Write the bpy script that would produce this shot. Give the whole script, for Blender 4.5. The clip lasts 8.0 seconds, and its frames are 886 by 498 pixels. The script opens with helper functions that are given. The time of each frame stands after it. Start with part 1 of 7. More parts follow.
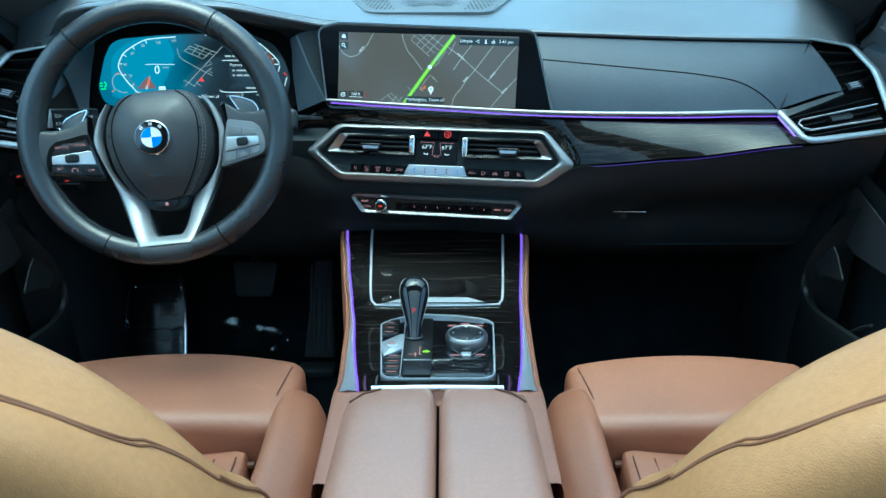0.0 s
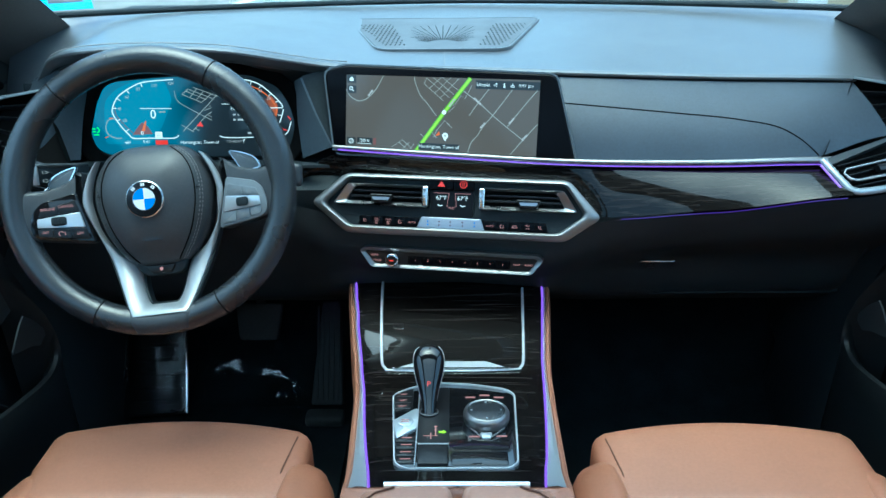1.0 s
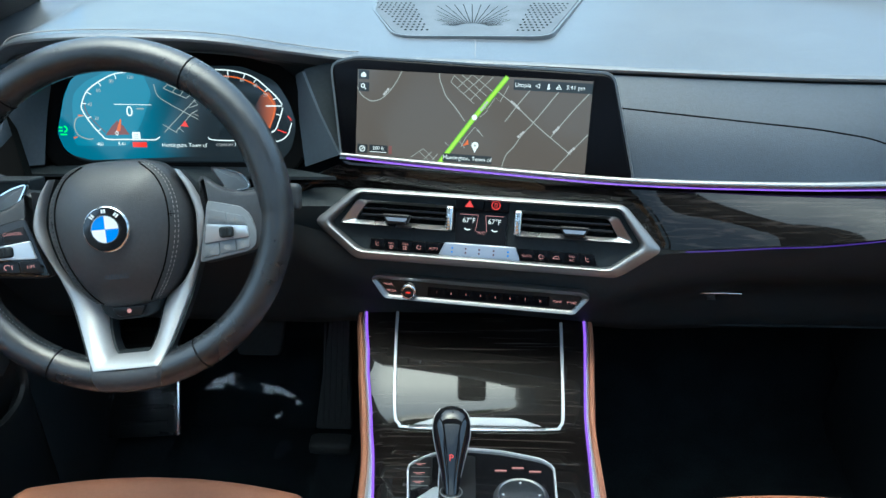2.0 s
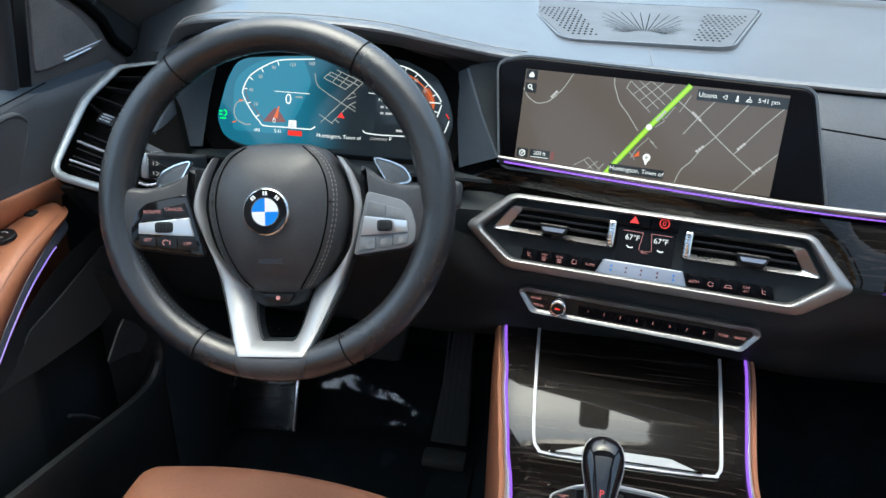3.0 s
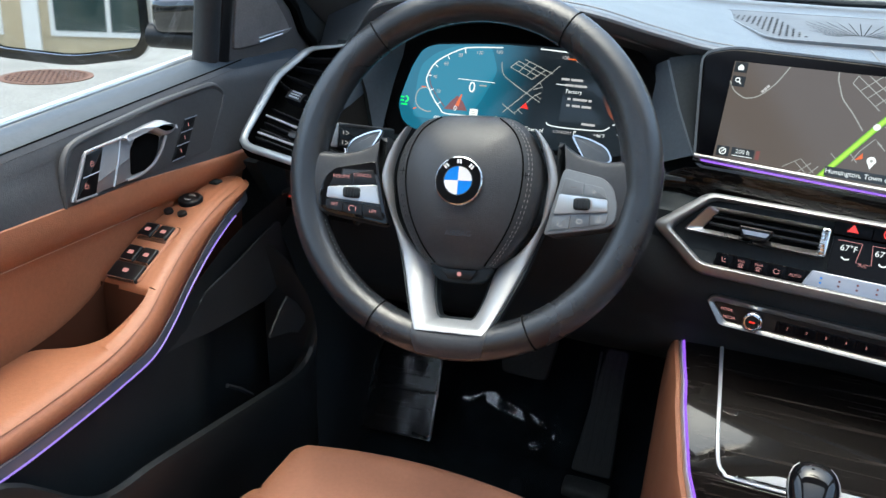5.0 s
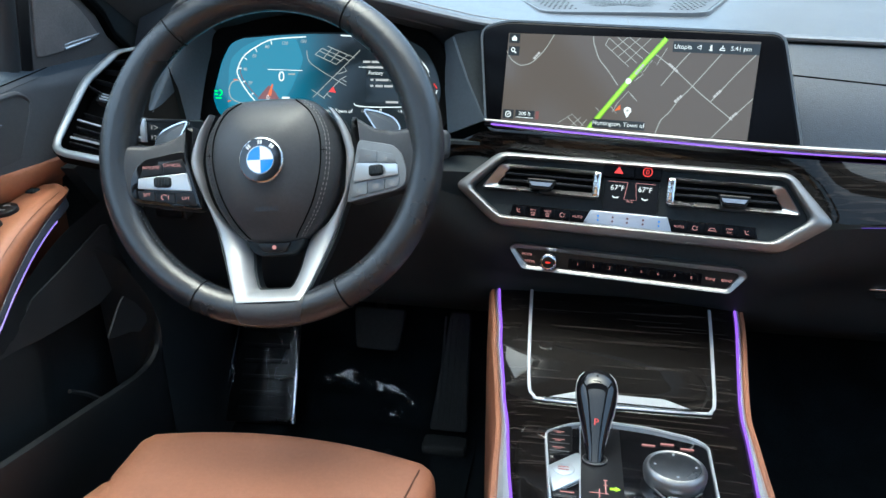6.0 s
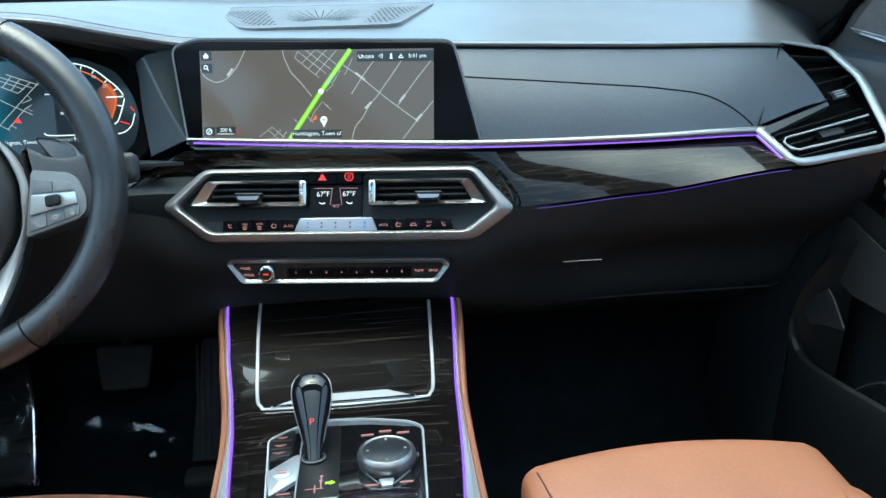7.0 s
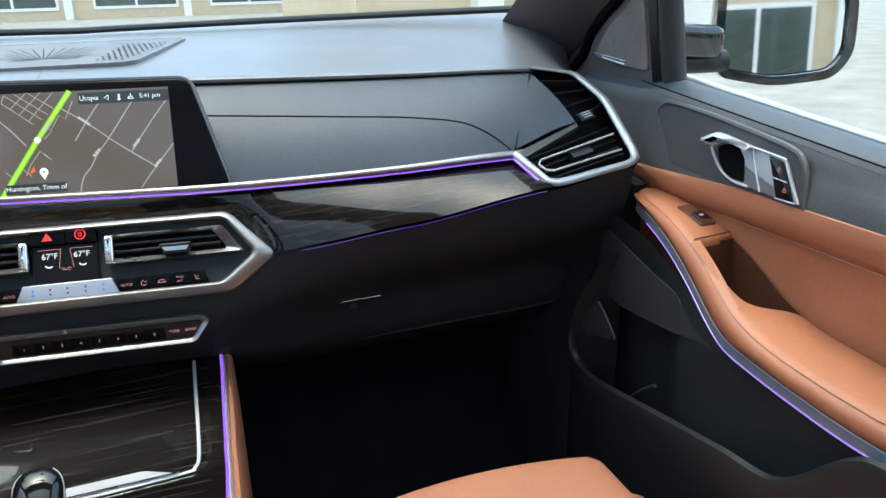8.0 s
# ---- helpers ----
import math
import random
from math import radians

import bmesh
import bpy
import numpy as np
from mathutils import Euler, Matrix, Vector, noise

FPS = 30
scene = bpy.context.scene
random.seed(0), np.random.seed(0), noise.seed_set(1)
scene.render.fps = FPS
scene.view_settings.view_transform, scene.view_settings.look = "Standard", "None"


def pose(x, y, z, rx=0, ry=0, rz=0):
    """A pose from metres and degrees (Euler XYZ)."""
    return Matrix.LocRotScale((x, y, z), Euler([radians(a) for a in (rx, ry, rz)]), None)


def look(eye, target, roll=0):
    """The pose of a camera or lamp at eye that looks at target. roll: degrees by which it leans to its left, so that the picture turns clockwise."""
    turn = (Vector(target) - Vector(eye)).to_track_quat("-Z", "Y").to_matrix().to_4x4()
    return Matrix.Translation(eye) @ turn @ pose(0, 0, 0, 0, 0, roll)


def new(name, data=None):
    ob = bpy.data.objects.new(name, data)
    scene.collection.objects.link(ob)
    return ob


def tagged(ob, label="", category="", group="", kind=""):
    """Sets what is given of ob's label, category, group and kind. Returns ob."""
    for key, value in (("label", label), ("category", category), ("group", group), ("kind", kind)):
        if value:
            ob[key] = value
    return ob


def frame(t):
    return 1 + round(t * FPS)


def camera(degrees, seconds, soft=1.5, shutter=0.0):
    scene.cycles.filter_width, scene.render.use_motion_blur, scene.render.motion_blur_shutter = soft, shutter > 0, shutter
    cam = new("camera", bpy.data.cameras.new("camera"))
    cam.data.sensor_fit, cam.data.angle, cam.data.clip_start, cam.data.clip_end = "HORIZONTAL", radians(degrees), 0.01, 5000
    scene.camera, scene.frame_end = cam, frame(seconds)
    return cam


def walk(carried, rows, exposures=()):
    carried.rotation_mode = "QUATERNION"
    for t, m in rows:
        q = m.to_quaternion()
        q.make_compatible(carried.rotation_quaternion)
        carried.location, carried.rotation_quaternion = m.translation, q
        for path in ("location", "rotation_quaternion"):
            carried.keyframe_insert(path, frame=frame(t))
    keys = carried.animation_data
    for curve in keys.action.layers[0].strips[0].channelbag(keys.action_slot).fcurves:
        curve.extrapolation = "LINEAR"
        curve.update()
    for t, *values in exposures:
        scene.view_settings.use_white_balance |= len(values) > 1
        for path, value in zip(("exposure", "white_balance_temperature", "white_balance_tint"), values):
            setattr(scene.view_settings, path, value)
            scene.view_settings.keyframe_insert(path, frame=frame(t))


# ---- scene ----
cam = camera(61.7, 8.0)
PATH = [
    (0, (0.002, 0.027, 1.364), (0.002, 1.844, 0.528), -0.1),
    (0.5, (-0.002, 0.03, 1.397), (-0.008, 1.859, 0.586), -0.3),
    (1, (-0.009, 0.138, 1.41), (-0.031, 1.954, 0.573), -0.6),
    (1.2, (-0.013, 0.196, 1.417), (-0.043, 1.999, 0.552), -0.6),
    (2.3, (-0.032, 0.355, 1.409), (-0.131, 2.122, 0.479), 0.4),
    (2.5, (-0.039, 0.357, 1.405), (-0.181, 2.125, 0.48), 0.8),
    (3, (-0.096, 0.374, 1.375), (-0.424, 2.14, 0.496), 1.3),
    (3.5, (-0.142, 0.376, 1.344), (-0.629, 2.125, 0.504), 2.7),
    (4, (-0.168, 0.372, 1.311), (-0.81, 2.085, 0.503), 3.2),
    (4.2, (-0.173, 0.371, 1.303), (-0.856, 2.072, 0.504), 3.2),
    (5.3, (-0.163, 0.354, 1.293), (-0.744, 2.109, 0.531), 1.4),
    (5.5, (-0.143, 0.344, 1.294), (-0.651, 2.117, 0.522), 1.0),
    (6, (-0.077, 0.312, 1.289), (-0.408, 2.128, 0.519), -0.4),
    (6.5, (-0.013, 0.289, 1.288), (-0.112, 2.134, 0.525), -1.3),
    (7, (0.029, 0.291, 1.287), (0.227, 2.139, 0.549), -1.2),
    (7.5, (0.07, 0.309, 1.279), (0.533, 2.123, 0.578), -1.4),
    (8, (0.105, 0.325, 1.28), (0.774, 2.086, 0.609), -1.5),
]
EXPOSURES = [(0, 1.92, 4650, -28), (0.5, 1.92, 4700, -26), (1.2, 1.96, 4850, -22), (2.5, 2.04, 6000, -6), (4, 1.97, 6250, 0), (5.5, 2.13, 6150, -1), (6, 2.16, 5850, -6), (6.5, 2.09, 5350, -17), (7, 2.18, 5550, -14), (7.5, 2.23, 5850, -9), (8, 2.12, 6150, -4)]
walk(cam, [(t, look(eye, target, roll)) for t, eye, target, roll in PATH], EXPOSURES)

# ---- world and sun ----
SUN_UP, SUN_TURN = 86.0, -90.0  # degrees above the horizon; to the right of straight ahead
world = bpy.data.worlds.new("sky")
scene.world = world
world.use_nodes = True
wn = world.node_tree.nodes
sky = wn.new("ShaderNodeTexSky")
sky.sky_type, sky.sun_disc = "NISHITA", False
sky.sun_elevation, sky.sun_rotation = radians(SUN_UP), radians(SUN_TURN)
sky.air_density, sky.dust_density, sky.ozone_density = 1.0, 5.0, 1.0
wn["Background"].inputs["Strength"].default_value = 0.15
world.node_tree.links.new(sky.outputs[0], wn["Background"].inputs["Color"])
sun = new("sun", bpy.data.lights.new("sun", "SUN"))
sun.data.energy, sun.data.angle, sun.data.color = 0.34, radians(104), (1.0, 0.98, 0.95)
sun_way = Vector((math.sin(radians(SUN_TURN)) * math.cos(radians(SUN_UP)), math.cos(radians(SUN_TURN)) * math.cos(radians(SUN_UP)), math.sin(radians(SUN_UP))))
sun.matrix_world = look(sun_way * 30, (0, 0, 0))


# ---- materials ----
def material(name, colour, rough=0.5, metal=0.0, grain=0.0, scale=200.0, bump=0.0, bump_scale=900.0, coat=0.0, wear=0.0, spec=0.5):
    """A principled surface: colour varied at two scales, roughness wear and fine relief."""
    m = bpy.data.materials.new(name)
    m.use_nodes = True
    n, ln = m.node_tree.nodes, m.node_tree.links
    b = n["Principled BSDF"]
    b.inputs["Base Color"].default_value = (*colour, 1)
    b.inputs["Roughness"].default_value = rough
    b.inputs["Metallic"].default_value = metal
    b.inputs["Coat Weight"].default_value = coat
    b.inputs["Coat Roughness"].default_value = 0.03
    b.inputs["Specular IOR Level"].default_value = spec
    tc = n.new("ShaderNodeTexCoord")
    if grain:
        fine, broad = n.new("ShaderNodeTexNoise"), n.new("ShaderNodeTexNoise")
        fine.inputs["Scale"].default_value, broad.inputs["Scale"].default_value = scale, scale / 25
        mix = n.new("ShaderNodeMix")
        mix.data_type = "RGBA"
        mix.inputs["A"].default_value = (*[c * (1 - grain) for c in colour], 1)
        mix.inputs["B"].default_value = (*[min(1, c * (1 + grain)) for c in colour], 1)
        add = n.new("ShaderNodeMath")
        add.operation = "ADD"
        half = n.new("ShaderNodeMapRange")
        half.inputs["From Min"].default_value, half.inputs["From Max"].default_value = 0.65, 1.35
        fine.inputs["Detail"].default_value, broad.inputs["Detail"].default_value = 4.0, 4.0
        ln.new(tc.outputs["Object"], fine.inputs["Vector"])
        ln.new(tc.outputs["Object"], broad.inputs["Vector"])
        ln.new(fine.outputs["Fac"], add.inputs[0])
        ln.new(broad.outputs["Fac"], add.inputs[1])
        ln.new(add.outputs[0], half.inputs[0])
        ln.new(half.outputs[0], mix.inputs["Factor"])
        ln.new(mix.outputs["Result"], b.inputs["Base Color"])
    if wear:
        spots = n.new("ShaderNodeTexNoise")
        spots.inputs["Scale"].default_value, spots.inputs["Detail"].default_value = 14.0, 6.0
        ramp = n.new("ShaderNodeMapRange")
        ramp.inputs["To Min"].default_value, ramp.inputs["To Max"].default_value = max(0.02, rough - wear), min(1, rough + wear)
        ln.new(tc.outputs["Object"], spots.inputs["Vector"])
        ln.new(spots.outputs["Fac"], ramp.inputs["Value"])
        ln.new(ramp.outputs[0], b.inputs["Roughness"])
    if bump:
        cell = n.new("ShaderNodeTexVoronoi")
        cell.inputs["Scale"].default_value = bump_scale
        bp = n.new("ShaderNodeBump")
        bp.inputs["Strength"].default_value, bp.inputs["Distance"].default_value = bump, 0.0006
        ln.new(tc.outputs["Object"], cell.inputs["Vector"])
        ln.new(cell.outputs["Distance"], bp.inputs["Height"])
        ln.new(bp.outputs[0], b.inputs["Normal"])
    return m


def glow(name, colour, strength):
    """The lit surface of a display or an ambient light."""
    m = bpy.data.materials.new(name)
    m.use_nodes = True
    b = m.node_tree.nodes["Principled BSDF"]
    b.inputs["Base Color"].default_value = (0.02, 0.02, 0.02, 1)
    b.inputs["Roughness"].default_value = 0.12
    b.inputs["Emission Color"].default_value = (*colour, 1)
    b.inputs["Emission Strength"].default_value = strength * 0.33
    return m


def clear(name, tint, gloss=1.0, rough=0.0, base=0.04):
    """Thin clear glass or film: see-through, with a mirror sheen that grows at grazing angles."""
    m = bpy.data.materials.new(name)
    m.use_nodes = True
    n, ln = m.node_tree.nodes, m.node_tree.links
    n.remove(n["Principled BSDF"])
    see, shine, mix, fr = n.new("ShaderNodeBsdfTransparent"), n.new("ShaderNodeBsdfGlossy"), n.new("ShaderNodeMixShader"), n.new("ShaderNodeLayerWeight")
    see.inputs["Color"].default_value = (*tint, 1)
    shine.inputs["Roughness"].default_value = rough
    shine.inputs["Color"].default_value = (gloss, gloss, gloss, 1)
    fr.inputs["Blend"].default_value = 0.5
    power, lift = n.new("ShaderNodeMath"), n.new("ShaderNodeMath")
    power.operation, power.inputs[1].default_value = "POWER", 5.0
    lift.operation, lift.inputs[1].default_value, lift.inputs[2].default_value = "MULTIPLY_ADD", 0.9, base
    ln.new(fr.outputs["Facing"], power.inputs[0])
    ln.new(power.outputs[0], lift.inputs[0])
    ln.new(lift.outputs[0], mix.inputs[0])
    ln.new(see.outputs[0], mix.inputs[1])
    ln.new(shine.outputs[0], mix.inputs[2])
    ln.new(mix.outputs[0], n["Material Output"].inputs["Surface"])
    return m


def wood(name, gloss=2.65, depth=1.0):
    """Dark lacquered veneer with fine streaks running across the car."""
    m = material(name, (0.02, 0.016, 0.014), 0.35, coat=1.0, spec=0.06)
    m.node_tree.nodes["Principled BSDF"].inputs["Coat IOR"].default_value = gloss
    n, ln = m.node_tree.nodes, m.node_tree.links
    b = n["Principled BSDF"]
    tc, mp, no, ramp = n.new("ShaderNodeTexCoord"), n.new("ShaderNodeMapping"), n.new("ShaderNodeTexNoise"), n.new("ShaderNodeValToRGB")
    mp.inputs["Scale"].default_value = (2.2, 95.0, 130.0)
    mp.inputs["Rotation"].default_value = (0, 0, 0.06)
    no.inputs["Scale"].default_value, no.inputs["Detail"].default_value, no.inputs["Distortion"].default_value = 2.2, 5.0, 0.6
    e = ramp.color_ramp.elements
    e[0].position, e[0].color = 0.36, (0.0025, 0.002, 0.0018, 1)
    e[1].position, e[1].color = 0.76, (0.050, 0.041, 0.037, 1)
    mid = ramp.color_ramp.elements.new(0.55)
    mid.color = (0.0085, 0.0068, 0.0058, 1)
    for stop in ramp.color_ramp.elements:
        stop.color = (*[v * depth for v in stop.color[:3]], 1)
    ln.new(tc.outputs["Object"], mp.inputs["Vector"])
    ln.new(mp.outputs[0], no.inputs["Vector"])
    ln.new(no.outputs["Fac"], ramp.inputs[0])
    ln.new(ramp.outputs[0], b.inputs["Base Color"])
    return m


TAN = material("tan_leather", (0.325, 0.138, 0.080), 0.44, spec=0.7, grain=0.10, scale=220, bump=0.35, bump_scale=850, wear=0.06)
# brighter tan copy for the doors; side light is put into the colour
DOOR_TAN = material("side_lit_tan_leather", (0.41, 0.162, 0.082), 0.46, spec=0.6, grain=0.10, scale=220, bump=0.30, bump_scale=850, wear=0.06)
# paler, glossier copy of the tan leather; light from above put into colour
LID_TAN = material("roof_lit_tan_leather", (0.40, 0.205, 0.140), 0.36, spec=1.0, grain=0.10, scale=220, bump=0.25, bump_scale=850, wear=0.06)
# the seats' tan leather with warm light painted in, for the backrests
BACK_TAN = material("warm_lit_tan_leather", (0.56, 0.285, 0.115), 0.44, grain=0.10, scale=220, bump=0.30, bump_scale=850, wear=0.06)
# darkened tan: painted shade for the pull recess and grooves, and seam lines
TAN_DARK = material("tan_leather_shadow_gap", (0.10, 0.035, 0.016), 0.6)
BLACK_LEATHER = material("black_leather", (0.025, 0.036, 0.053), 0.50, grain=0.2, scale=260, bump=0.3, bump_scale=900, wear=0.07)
LEDGE_LEATHER = material("blue_black_leather", (0.050, 0.064, 0.080), 0.46, grain=0.15, scale=260, bump=0.3, bump_scale=900, wear=0.07)
# black leather lightened for the doors; the light on them is painted in
DOOR_LEATHER = material("lifted_black_leather", (0.074, 0.075, 0.079), 0.48, grain=0.15, scale=260, bump=0.3, bump_scale=900, wear=0.07)
RIM_LEATHER = material("smooth_black_leather", (0.018, 0.020, 0.023), 0.26, spec=0.8, grain=0.18, scale=240, bump=0.25, bump_scale=1100, wear=0.06)
HUB_LEATHER = material("hub_leather", (0.040, 0.042, 0.046), 0.40, spec=0.5, grain=0.15, scale=260, bump=0.3, bump_scale=1000, wear=0.05)
# black leather lightened so the dash top holds the sky's sheen in colour
DASH = material("sheen_lifted_leather", (0.080, 0.087, 0.096), 0.30, spec=1.0, grain=0.15, scale=260, bump=0.25, bump_scale=800, wear=0.05)
SOFT = material("soft_black_plastic", (0.0190, 0.0240, 0.0272), 0.6, spec=0.26, grain=0.2, scale=300, bump=0.3, bump_scale=1200, wear=0.05)
GREY = material("grey_door_plastic", (0.030, 0.034, 0.038), 0.5, grain=0.15, scale=300, bump=0.2, bump_scale=1200)
POCKET = material("dark_pocket_plastic", (0.0105, 0.013, 0.0145), 0.45, grain=0.15, scale=300, bump=0.2, bump_scale=1200)
GLOSS = material("piano_black", (0.006, 0.006, 0.007), 0.08, coat=1.0)
LEVER = material("smoked_black", (0.006, 0.006, 0.007), 0.08, spec=0.45, coat=0.4)
KEY = material("black_key", (0.008, 0.008, 0.009), 0.34, spec=0.35, grain=0.1)
SILVER = material("satin_silver", (0.29, 0.285, 0.285), 0.36, metal=0.95, grain=0.05, scale=500, wear=0.05)
FRAME_SILVER = material("frame_silver", (0.26, 0.26, 0.262), 0.42, metal=0.85, grain=0.05, scale=500, wear=0.05)
VENT_SILVER = material("dark_satin_silver", (0.44, 0.44, 0.445), 0.28, metal=1.0, grain=0.05, scale=500, wear=0.04)
CHROME = material("bright_metal", (0.80, 0.80, 0.80), 0.12, metal=1.0, wear=0.03)
SPOKE = material("satin_spoke_metal", (0.40, 0.41, 0.42), 0.38, metal=0.45, grain=0.05, scale=500, wear=0.05)
BRIGHT = material("bright_plated_edge", (0.66, 0.68, 0.71), 0.25, metal=0.5)
SATIN = material("satin_grey_metal", (0.34, 0.35, 0.36), 0.42, metal=0.45, grain=0.06, scale=500, wear=0.05)
# silver with the blue of reflected sky mixed into the colour
STRIP = material("sky_tinted_silver", (0.20, 0.23, 0.31), 0.32, metal=0.5)
VENT_FRAME = material("vent_frame_silver", (0.33, 0.36, 0.38), 0.40, metal=0.7, grain=0.05, scale=500, wear=0.05)
FIELD = material("dark_field_leather", (0.060, 0.060, 0.062), 0.50, grain=0.15, scale=260, bump=0.3, bump_scale=900, wear=0.05)
ROCKER = material("blue_grey_metal", (0.30, 0.33, 0.39), 0.35, metal=0.6)
PALE = material("pale_metal_key", (0.55, 0.58, 0.61), 0.28, metal=0.6)
POD = material("grey_key_field", (0.16, 0.175, 0.19), 0.38, grain=0.08)
SCREEN = material("screen_black", (0.003, 0.003, 0.004), 0.25, spec=0.08)
SCREEN_EDGE = material("screen_edge", (0.16, 0.17, 0.18), 0.30, metal=0.6)
PILLAR = material("pillar_trim", (0.085, 0.078, 0.076), 0.75, grain=0.15, scale=300, bump=0.3)
CLOTH = material("tweeter_mesh", (0.17, 0.155, 0.150), 0.6, grain=0.3, scale=500)
MESH = material("speaker_mesh", (0.085, 0.092, 0.10), 0.5, grain=0.3, scale=500)
PIT = material("dark_hole", (0.003, 0.003, 0.003), 0.8, spec=0.05)
CARPET = material("black_carpet", (0.0125, 0.0165, 0.0195), 0.95, spec=0.05, grain=0.4, scale=400, bump=0.6, bump_scale=1500)
REST = material("foot_rest_black", (0.004, 0.0048, 0.006), 0.5, spec=0.25, grain=0.2, scale=200)
RUBBER = material("pedal_rubber", (0.042, 0.045, 0.044), 0.6, spec=0.2, grain=0.2, scale=200)
FILM_LOOSE = clear("loose_film", (0.9, 0.92, 0.95), 1.0, 0.05, 0.045)
FILM_REST = clear("foot_rest_film", (0.93, 0.94, 0.95), 1.0, 0.06, 0.012)
FOLD = clear("film_fold", (0.8, 0.82, 0.85), 1.0, 0.08, 0.5)
GLASS = clear("window_glass", (0.93, 0.96, 0.95))
TINTED = clear("tinted_glass", (0.42, 0.44, 0.44))
ROOF_GLASS = clear("roof_glass", (0.60, 0.61, 0.60))
MIRROR = material("mirror", (0.85, 0.87, 0.88), 0.02, metal=1.0)
WOOD = wood("dark_wood", 1.52, 0.62)
TRIM_WOOD = wood("dark_trim_wood", 1.40, 0.70)
STITCH = material("grey_thread", (0.30, 0.29, 0.28), 0.7)
TAN_STITCH = material("tan_thread", (0.27, 0.12, 0.062), 0.7)
PALE_STITCH = material("pale_tan_thread", (0.52, 0.34, 0.24), 0.7)
DOOR_STITCH = material("dark_thread", (0.075, 0.078, 0.082), 0.7)
WHITE_PAINT = material("white_car_paint", (0.75, 0.75, 0.74), 0.3, coat=1.0)
HEADLINER = material("headliner", (0.10, 0.10, 0.10), 0.9, grain=0.1, scale=300, bump=0.3)
CONCRETE = material("concrete", (0.18, 0.182, 0.17), 0.9, grain=0.38, scale=40, bump=0.6, bump_scale=60)
IRON = material("rusty_iron", (0.11, 0.055, 0.036), 0.85, grain=0.4, scale=30, bump=0.5, bump_scale=80)
STUCCO = material("tan_wall", (0.52, 0.42, 0.27), 0.9, grain=0.12, scale=4, bump=0.4, bump_scale=30)
COLUMN = material("pale_column", (0.75, 0.73, 0.68), 0.8, grain=0.06, scale=6)
SHOPGLASS = material("dark_window", (0.03, 0.05, 0.045), 0.08, coat=1.0)
BLUE = material("blue_enamel", (0.02, 0.22, 0.72), 0.15, coat=1.0)
WHITE = material("white_enamel", (0.8, 0.8, 0.8), 0.2, coat=1.0)
STICKER = material("blue_sticker", (0.02, 0.35, 0.75), 0.5)
VIOLET = glow("violet_light", (0.36, 0.12, 0.90), 0.85)
LILAC = glow("lilac_light", (0.40, 0.24, 0.88), 0.75)
VIOLET_FAINT = glow("faint_violet_light", (0.22, 0.06, 0.9), 0.20)
MAP = glow("map_ground", (0.094, 0.071, 0.060), 1.0)
ROADS = glow("map_road", (0.33, 0.32, 0.30), 1.0)
ROUTE_EDGE = glow("map_route_edge", (0.16, 0.42, 0.02), 1.0)
ROUTE = glow("map_route", (0.40, 0.66, 0.05), 1.0)
LIT = glow("lit_white", (0.85, 0.85, 0.85), 1.0)
LIT_GREY = glow("lit_grey", (0.45, 0.42, 0.42), 1.0)
LIT_RED = glow("lit_red", (0.85, 0.03, 0.02), 0.9)
DIM_RED = glow("dim_red", (0.42, 0.12, 0.11), 0.45)
LIT_PINK = glow("lit_pink", (0.62, 0.25, 0.24), 0.8)
DIM_GREY = glow("dim_grey", (0.55, 0.22, 0.21), 0.75)
LIT_GREEN = glow("lit_green", (0.05, 0.9, 0.15), 1.0)
LIT_LIME = glow("lit_lime", (0.55, 0.95, 0.02), 1.0)
AMBER = glow("lit_amber", (0.75, 0.13, 0.02), 0.9)
def faded(name, colour, strength, full, gone):
    """A lit field that fades to dark across the display, from one place across the car to another."""
    m = glow(name, colour, strength)
    n, ln = m.node_tree.nodes, m.node_tree.links
    tc, xyz, rng, mix = n.new("ShaderNodeTexCoord"), n.new("ShaderNodeSeparateXYZ"), n.new("ShaderNodeMapRange"), n.new("ShaderNodeMix")
    rng.interpolation_type = "SMOOTHSTEP"
    rng.inputs["From Min"].default_value, rng.inputs["From Max"].default_value = full, gone
    mix.data_type = "RGBA"
    mix.inputs["A"].default_value, mix.inputs["B"].default_value = (*colour, 1), (0.008, 0.012, 0.016, 1)
    ln.new(tc.outputs["Object"], xyz.inputs[0])
    ln.new(xyz.outputs["X"], rng.inputs["Value"])
    ln.new(rng.outputs[0], mix.inputs["Factor"])
    ln.new(mix.outputs["Result"], n["Principled BSDF"].inputs["Emission Color"])
    return m


TEAL = faded("display_teal", (0.012, 0.13, 0.21), 0.9, -0.47, -0.39)
ORANGE = faded("display_orange", (0.52, 0.10, 0.03), 0.7, -0.284, -0.312)
TEAL_LIGHT = glow("display_teal_light", (0.02, 0.17, 0.26), 1.0)
NIGHT = glow("display_dark", (0.008, 0.012, 0.016), 1.0)
BLANK = material("unlit_display", (0.006, 0.006, 0.007), 0.3, spec=0.12)


# ---- shape helpers ----
def link(name, bm, mat, parent=None, label="", smooth=40, data=None):
    """One mesh object out of a bmesh (or of a shared mesh)."""
    if data is None:
        data = bpy.data.meshes.new(name)
        bmesh.ops.recalc_face_normals(bm, faces=bm.faces)
        bm.to_mesh(data)
        bm.free()
        for p in data.polygons:
            p.use_smooth = True
        data.set_sharp_from_angle(angle=radians(smooth))
        data.materials.append(mat)
    ob = new(name, data)
    if parent:
        ob.parent = parent
    if label:
        ob["label"] = label
    return ob


def part(name, bm, mat, parent, label="", smooth=40):
    return link(name, bm, mat, parent, label, smooth)


